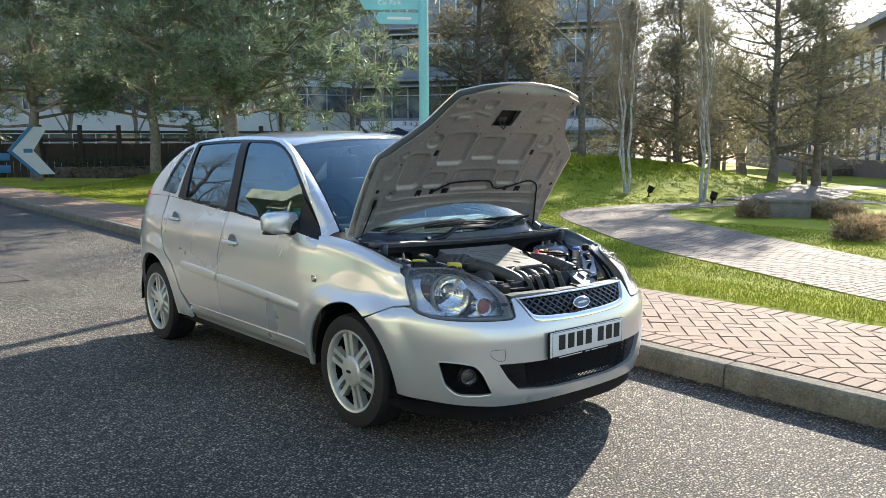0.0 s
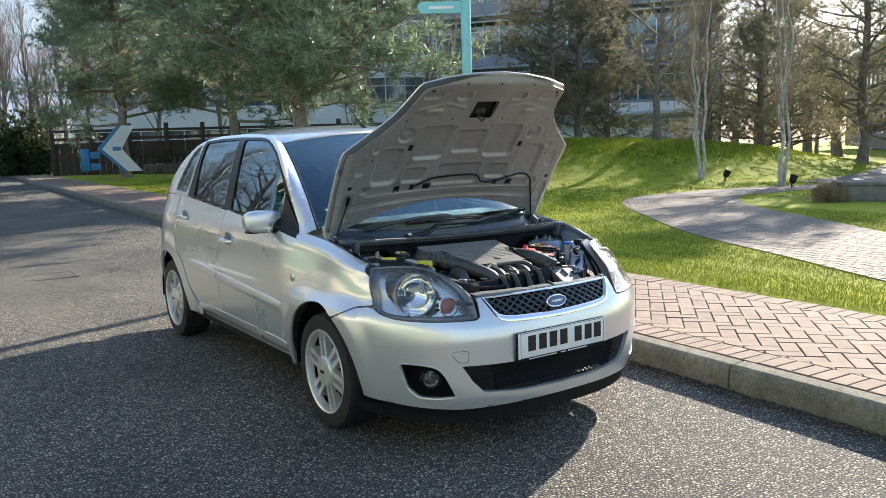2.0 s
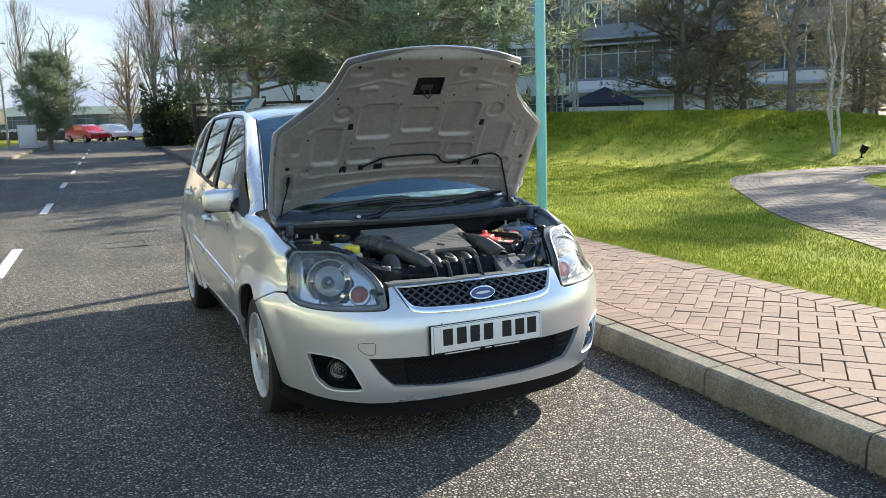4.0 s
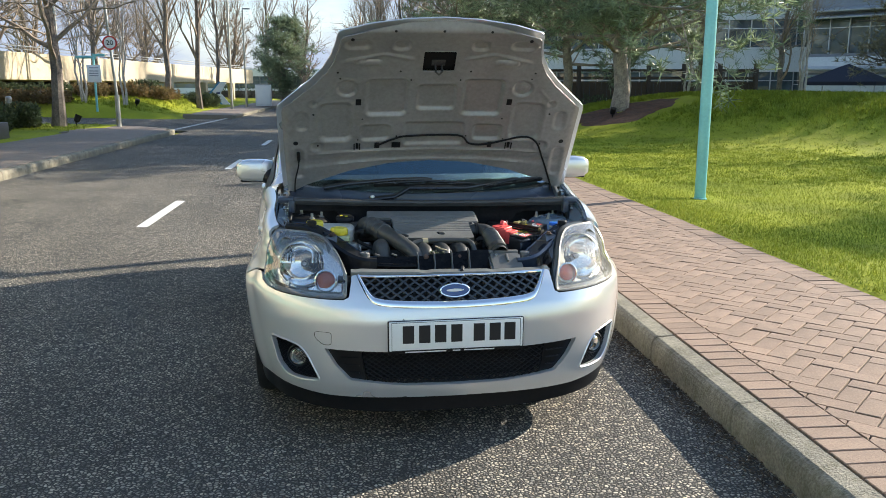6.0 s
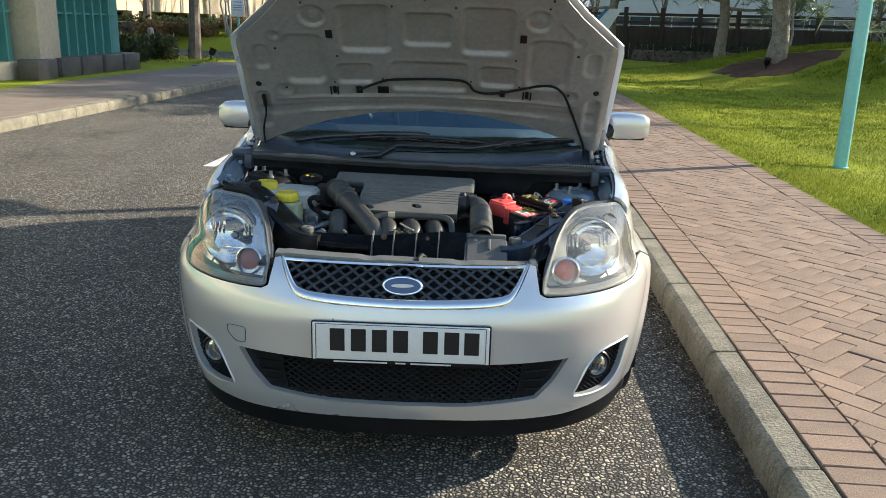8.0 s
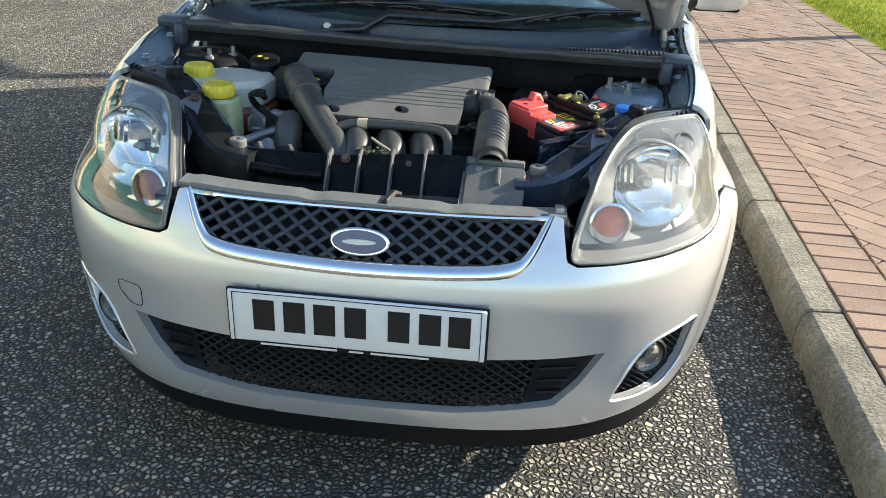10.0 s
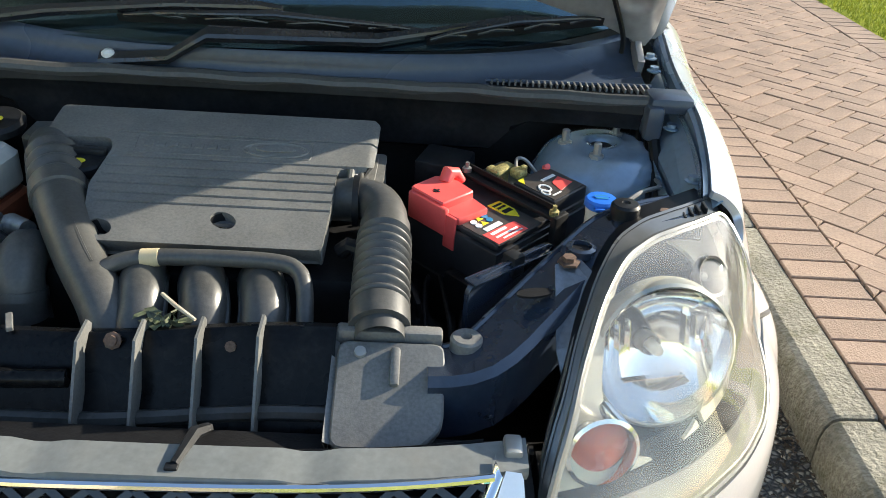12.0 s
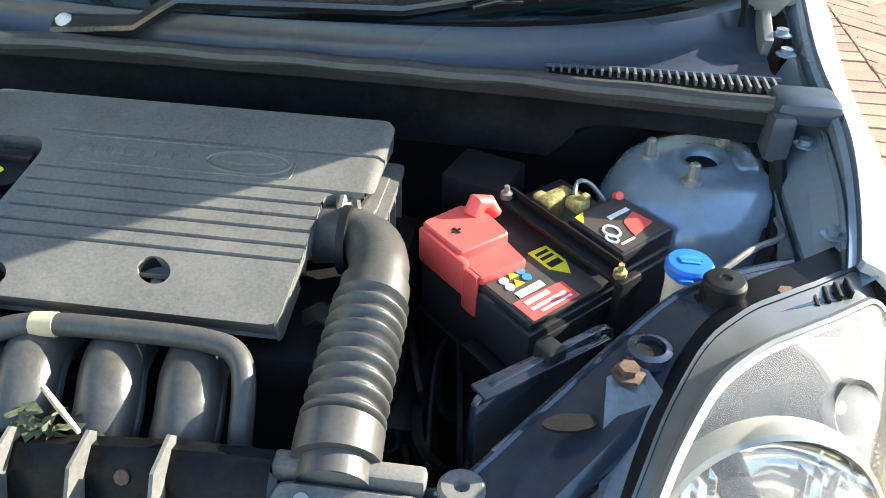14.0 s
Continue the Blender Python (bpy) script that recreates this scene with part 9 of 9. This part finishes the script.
make("label_triangle", Geo().prism([(0.034, 0.003), (0.050, 0.005), (0.034, -0.012)], 0, 0.0012, BT @ at(0, 0, REAR + 0.0005)), M_LABELYEL, battery, smooth=0)
red = make("terminal_cover", Geo().prism(rounded([(-0.119, 0.030), (-0.050, 0.026), (-0.044, 0.070), (-0.060, 0.104), (-0.119, 0.104)], 0.005, 2), 0.768, 0.792, BT, 0.002).prism(rounded([(-0.119, -0.006), (-0.056, -0.012), (-0.050, 0.030), (-0.119, 0.034)], 0.004, 2), 0.768, 0.780, BT, 0.002).box((-0.121, 0.060, 0.765), (0.010, 0.085, 0.045), 0.003, BT).box((-0.121, 0.010, 0.752), (0.005, 0.024, 0.055), 0.001, BT), M_BATTRED, battery, "red plastic terminal cover")
make("cover_plus", Geo().box((-0.098, 0.065, 0.7928), (0.012, 0.003, 0.001), 0, BT).box((-0.098, 0.065, 0.7928), (0.003, 0.012, 0.001), 0, BT), M_INK, red, smooth=0)
make("terminal_boot", Geo().tube([tuple(BT @ Vector(p)) for p in ((-0.060, 0.082, 0.788), (-0.050, 0.085, 0.800), (-0.036, 0.082, 0.796), (-0.028, 0.074, 0.782))], [0.011, 0.012, 0.010, 0.007], 12), M_BATTRED, red)
strap = make("hold_down_strap", Geo().box((0.004, 0.0, 0.780), (0.020, 0.205, 0.006), 0.001, BT).box((0.010, -0.106, 0.73), (0.034, 0.012, 0.11), 0.003, BT).box((0.015, 0.0, 0.786), (0.003, 0.19, 0.012), 0.0, BT), M_BLACK, battery, "black hold-down strap")
for y, mt in ((0.092, M_GALV), (-0.098, M_CORRODE)):
    make("strap_nut", Geo().lathe([(0.008, 0), (0.008, 0.007), (0.0035, 0.008), (0.0035, 0.016)], 8, BT @ at(0.004, y, 0.783)), mt, strap)
make("terminal_clamp", Geo().lathe([(0.011, 0), (0.010, 0.024)], 16, BT @ at(0.050, 0.050, 0.768)).box((0.046, 0.048, 0.790), (0.046, 0.022, 0.012), 0.004, BT).box((0.058, 0.022, 0.790), (0.022, 0.026, 0.016), 0.005, BT).box((0.030, 0.060, 0.786), (0.016, 0.012, 0.02), 0.003, BT).box((0.066, 0.018, 0.797), (0.010, 0.010, 0.010), 0.002, BT), M_CORRODE, battery, "corroded battery terminal clamp")
make("clamp_plate", Geo().box((0.022, 0.030, 0.772), (0.030, 0.050, 0.003), 0.001, BT), M_GALV, battery)
make("terminal_cable", Geo().tube(smooth_line([tuple(BT @ Vector(p)) for p in ((0.06, 0.03, 0.796), (0.080, 0.045, 0.800), (0.098, 0.040, 0.794), (0.108, 0.02, 0.775))], 5), 0.0028, 8), M_GALV, battery)
make("red_plug", Geo().tube([tuple(BT @ Vector(p)) for p in ((0.106, 0.0, 0.778), (0.108, 0.004, 0.792), (0.104, -0.004, 0.797))], 0.005, 10), M_BATTRED, battery)
relay = make("relay_box", Geo().box((0, 0, 0), (0.085, 0.075, 0.08), 0.006, at(0.312, -0.045, 0.738) @ pose(0, 0, 0, 4, 0, -20)), M_PLASTIC, car, "black relay box")
blade = make("battery_shield", Geo().prism(rounded([(-0.080, -0.085), (0.085, -0.085), (0.085, 0.012), (0.070, 0.018), (-0.060, 0.010), (-0.080, -0.004)], 0.008, 3), -0.004, 0.004, at(0.397, -0.378, 0.755) @ pose(0, 0, 0, 90, 0, 41.7), 0.001).box((0, 0.006, 0.0), (0.15, 0.004, 0.022), 0.001, at(0.397, -0.378, 0.755) @ pose(0, 0, 0, 90, 0, 41.7)), M_DARKSTEEL, car, "dark steel shield plate with clip")
make("shield_clip", Geo().box((0, 0, 0), (0.022, 0.024, 0.030), 0.003, at(0.402, -0.370, 0.760) @ pose(0, 0, 0, 0, 0, 41.7)), M_PLASTIC, blade)

# washer bottle with blue cap
wb = make("washer_bottle", Geo().lathe([(0.026, -0.10), (0.026, -0.080), (0.020, -0.070), (0.020, -0.012), (0.021, -0.008), (0.021, 0.004)], 24, at(0.530, -0.275, 0.806), cap=False), M_TANK, car, "milky washer bottle neck")
make("blue_cap", Geo().lathe([(0.021, -0.001), (0.0235, 0.002), (0.0235, 0.010), (0.021, 0.0135), (0.001, 0.0145)], 28, at(0.530, -0.275, 0.806), cap=False).box((0.524, -0.299, 0.812), (0.014, 0.008, 0.004), 0.001).box((0.530, -0.275, 0.821), (0.022, 0.003, 0.001)), M_BLUECAP, wb, "blue snap cap")
make("washer_mark", Geo().prism([(-0.012, -0.008), (0.012, -0.008), (0.014, 0.006), (0.0, 0.010), (-0.014, 0.006)], 0, 0.0008, at(0.530, -0.275, 0.8207) @ Matrix.Scale(0.75, 4)), M_SIGNBLUE, wb, smooth=0)
make("bonnet_cable", Geo().tube(smooth_line([(0.36, -0.47, 0.735), (0.44, -0.385, 0.765), (0.50, -0.325, 0.782), (0.545, -0.285, 0.80), (0.595, -0.235, 0.812), (0.640, -0.18, 0.80), (0.65, -0.10, 0.78)], 5), 0.0036, 8), M_GREYPLASTIC, car, "grey bonnet release cable")
make("bay_cable", Geo().tube(smooth_line([(0.652, 0.0, 0.83), (0.645, -0.08, 0.80), (0.648, -0.14, 0.775), (0.62, -0.21, 0.72)], 5), 0.006, 8).tube(smooth_line([(0.64, 0.0, 0.82), (0.634, -0.08, 0.79), (0.636, -0.15, 0.76), (0.60, -0.22, 0.70)], 5), 0.005, 8), M_BLACK, car)
rw = random.Random(9)
for i in range(12):
    x = rw.uniform(0.20, 0.36)
    make("wire", Geo().tube(smooth_line([(x, rw.uniform(-0.45, -0.3), 0.6), (x + rw.uniform(-0.05, 0.05), rw.uniform(-0.4, -0.2), rw.uniform(0.62, 0.70)), (x + rw.uniform(-0.08, 0.08), rw.uniform(-0.2, 0.0), rw.uniform(0.60, 0.70))], 5), rw.uniform(0.003, 0.007), 6), M_BLACK, car)


BAY.clear()


# ---- herringbone pavement bricks, laid last ----
def brick_mesh(name, w, h):
    g = Geo()
    b = 0.0028
    x, y = w / 2 - 0.0034, h / 2 - 0.0034
    g.v = [(-x + b, -y + b, 0), (x - b, -y + b, 0), (x - b, y - b, 0), (-x + b, y - b, 0), (-x, -y, -b), (x, -y, -b), (x, y, -b), (-x, y, -b), (-x, -y, -0.045), (x, -y, -0.045), (x, y, -0.045), (-x, y, -0.045)]
    g.f = [(0, 1, 2, 3)] + [(i, i + 4, 4 + (i + 1) % 4, (i + 1) % 4) for i in range(4)] + [(i + 4, i + 8, 8 + (i + 1) % 4, 4 + (i + 1) % 4) for i in range(4)]
    return g


BRICK = brick_mesh("brick", 0.2, 0.1)
brick_me = bpy.data.meshes.new("brick")
brick_me.from_pydata(BRICK.v, [], BRICK.f)
brick_me.materials.append(M_BRICK)
pavement = bpy.data.objects["pavement"]
rb = random.Random(12)
slope = -math.degrees(math.atan(KERB_SLOPE))
spots, edge_spots = [], []
U = 0.1
ang = slope + 45
rot = Matrix.Rotation(radians(ang), 4, "Z")
for i in range(-420, 700):
    for j in range(-420, 420):
        c = (i - j) % 4
        if c == 0:
            local, turn = Vector(((i + 1) * U, (j + 0.5) * U, 0)), 0
        elif c == 3:
            local, turn = Vector(((i + 0.5) * U, (j + 1) * U, 0)), 90
        else:
            continue
        p = rot @ local
        x, y = p.x + 2.0, p.y + 1.0
        if not (-6 < y < 42 and kerb_x(y) + KERB_W + 0.1 < x < grass_x(y)):
            continue
        lo, hi = kerb_x(y) + KERB_W + 0.2035, grass_x(y) - 0.2035
        if lo + 0.11 < x < hi - 0.11:
            spots.append((x, y, ang + turn))
        else:
            edge_spots.append((x, y, ang + turn, lo, hi))
y = -6.0
while y < 42:
    spots.append((kerb_x(y) + KERB_W + 0.1005, y, slope))
    y += 0.1
y = -6.0
while y < 42:
    spots.append((grass_x(y) - 0.1005, y, slope + 0.4))
    y += 0.1
far_bricks = Geo()
near_spots = sorted(spots, key=lambda q: (q[0] - 1.75) ** 2 + ((q[1] - 0.3) * 0.75) ** 2)
for k, (x, y, a) in enumerate(near_spots):
    z = 0.146 + rb.uniform(-0.0025, 0.0025)
    m = pose(x, y, z, rb.uniform(-0.5, 0.5), rb.uniform(-0.5, 0.5), a + rb.uniform(-0.6, 0.6))
    if k < 300:
        ob = new("brick", brick_me)
        ob.parent = pavement
        ob.matrix_basis = m
    else:
        far_bricks.add(BRICK.v, BRICK.f, m)
for x, y, a, lo, hi in edge_spots:
    quad = [Vector((sx_ * 0.097, sy_ * 0.047, 0)) for sx_, sy_ in ((-1, -1), (1, -1), (1, 1), (-1, 1))]
    quad = [pose(x, y, 0, 0, 0, a) @ q for q in quad]
    for bound, side in ((lo, 1), (hi, -1)):
        cut = []
        for p, q in zip(quad, quad[1:] + quad[:1]):
            dp, dq = (p.x - bound - KERB_SLOPE * (p.y - y)) * side, (q.x - bound - KERB_SLOPE * (q.y - y)) * side
            if dp >= 0:
                cut.append(p)
            if dp * dq < 0:
                cut.append(p.lerp(q, dp / (dp - dq)))
        quad = cut
        if len(quad) < 3:
            break
    if len(quad) >= 3:
        far_bricks.prism([(q.x, q.y) for q in quad], 0.10, 0.146 + rb.uniform(-0.002, 0.002), None, 0.003)
rest = make("brickwork", far_bricks, M_BRICKS, pavement, smooth=0)
tagged(rest, kind="stuff")
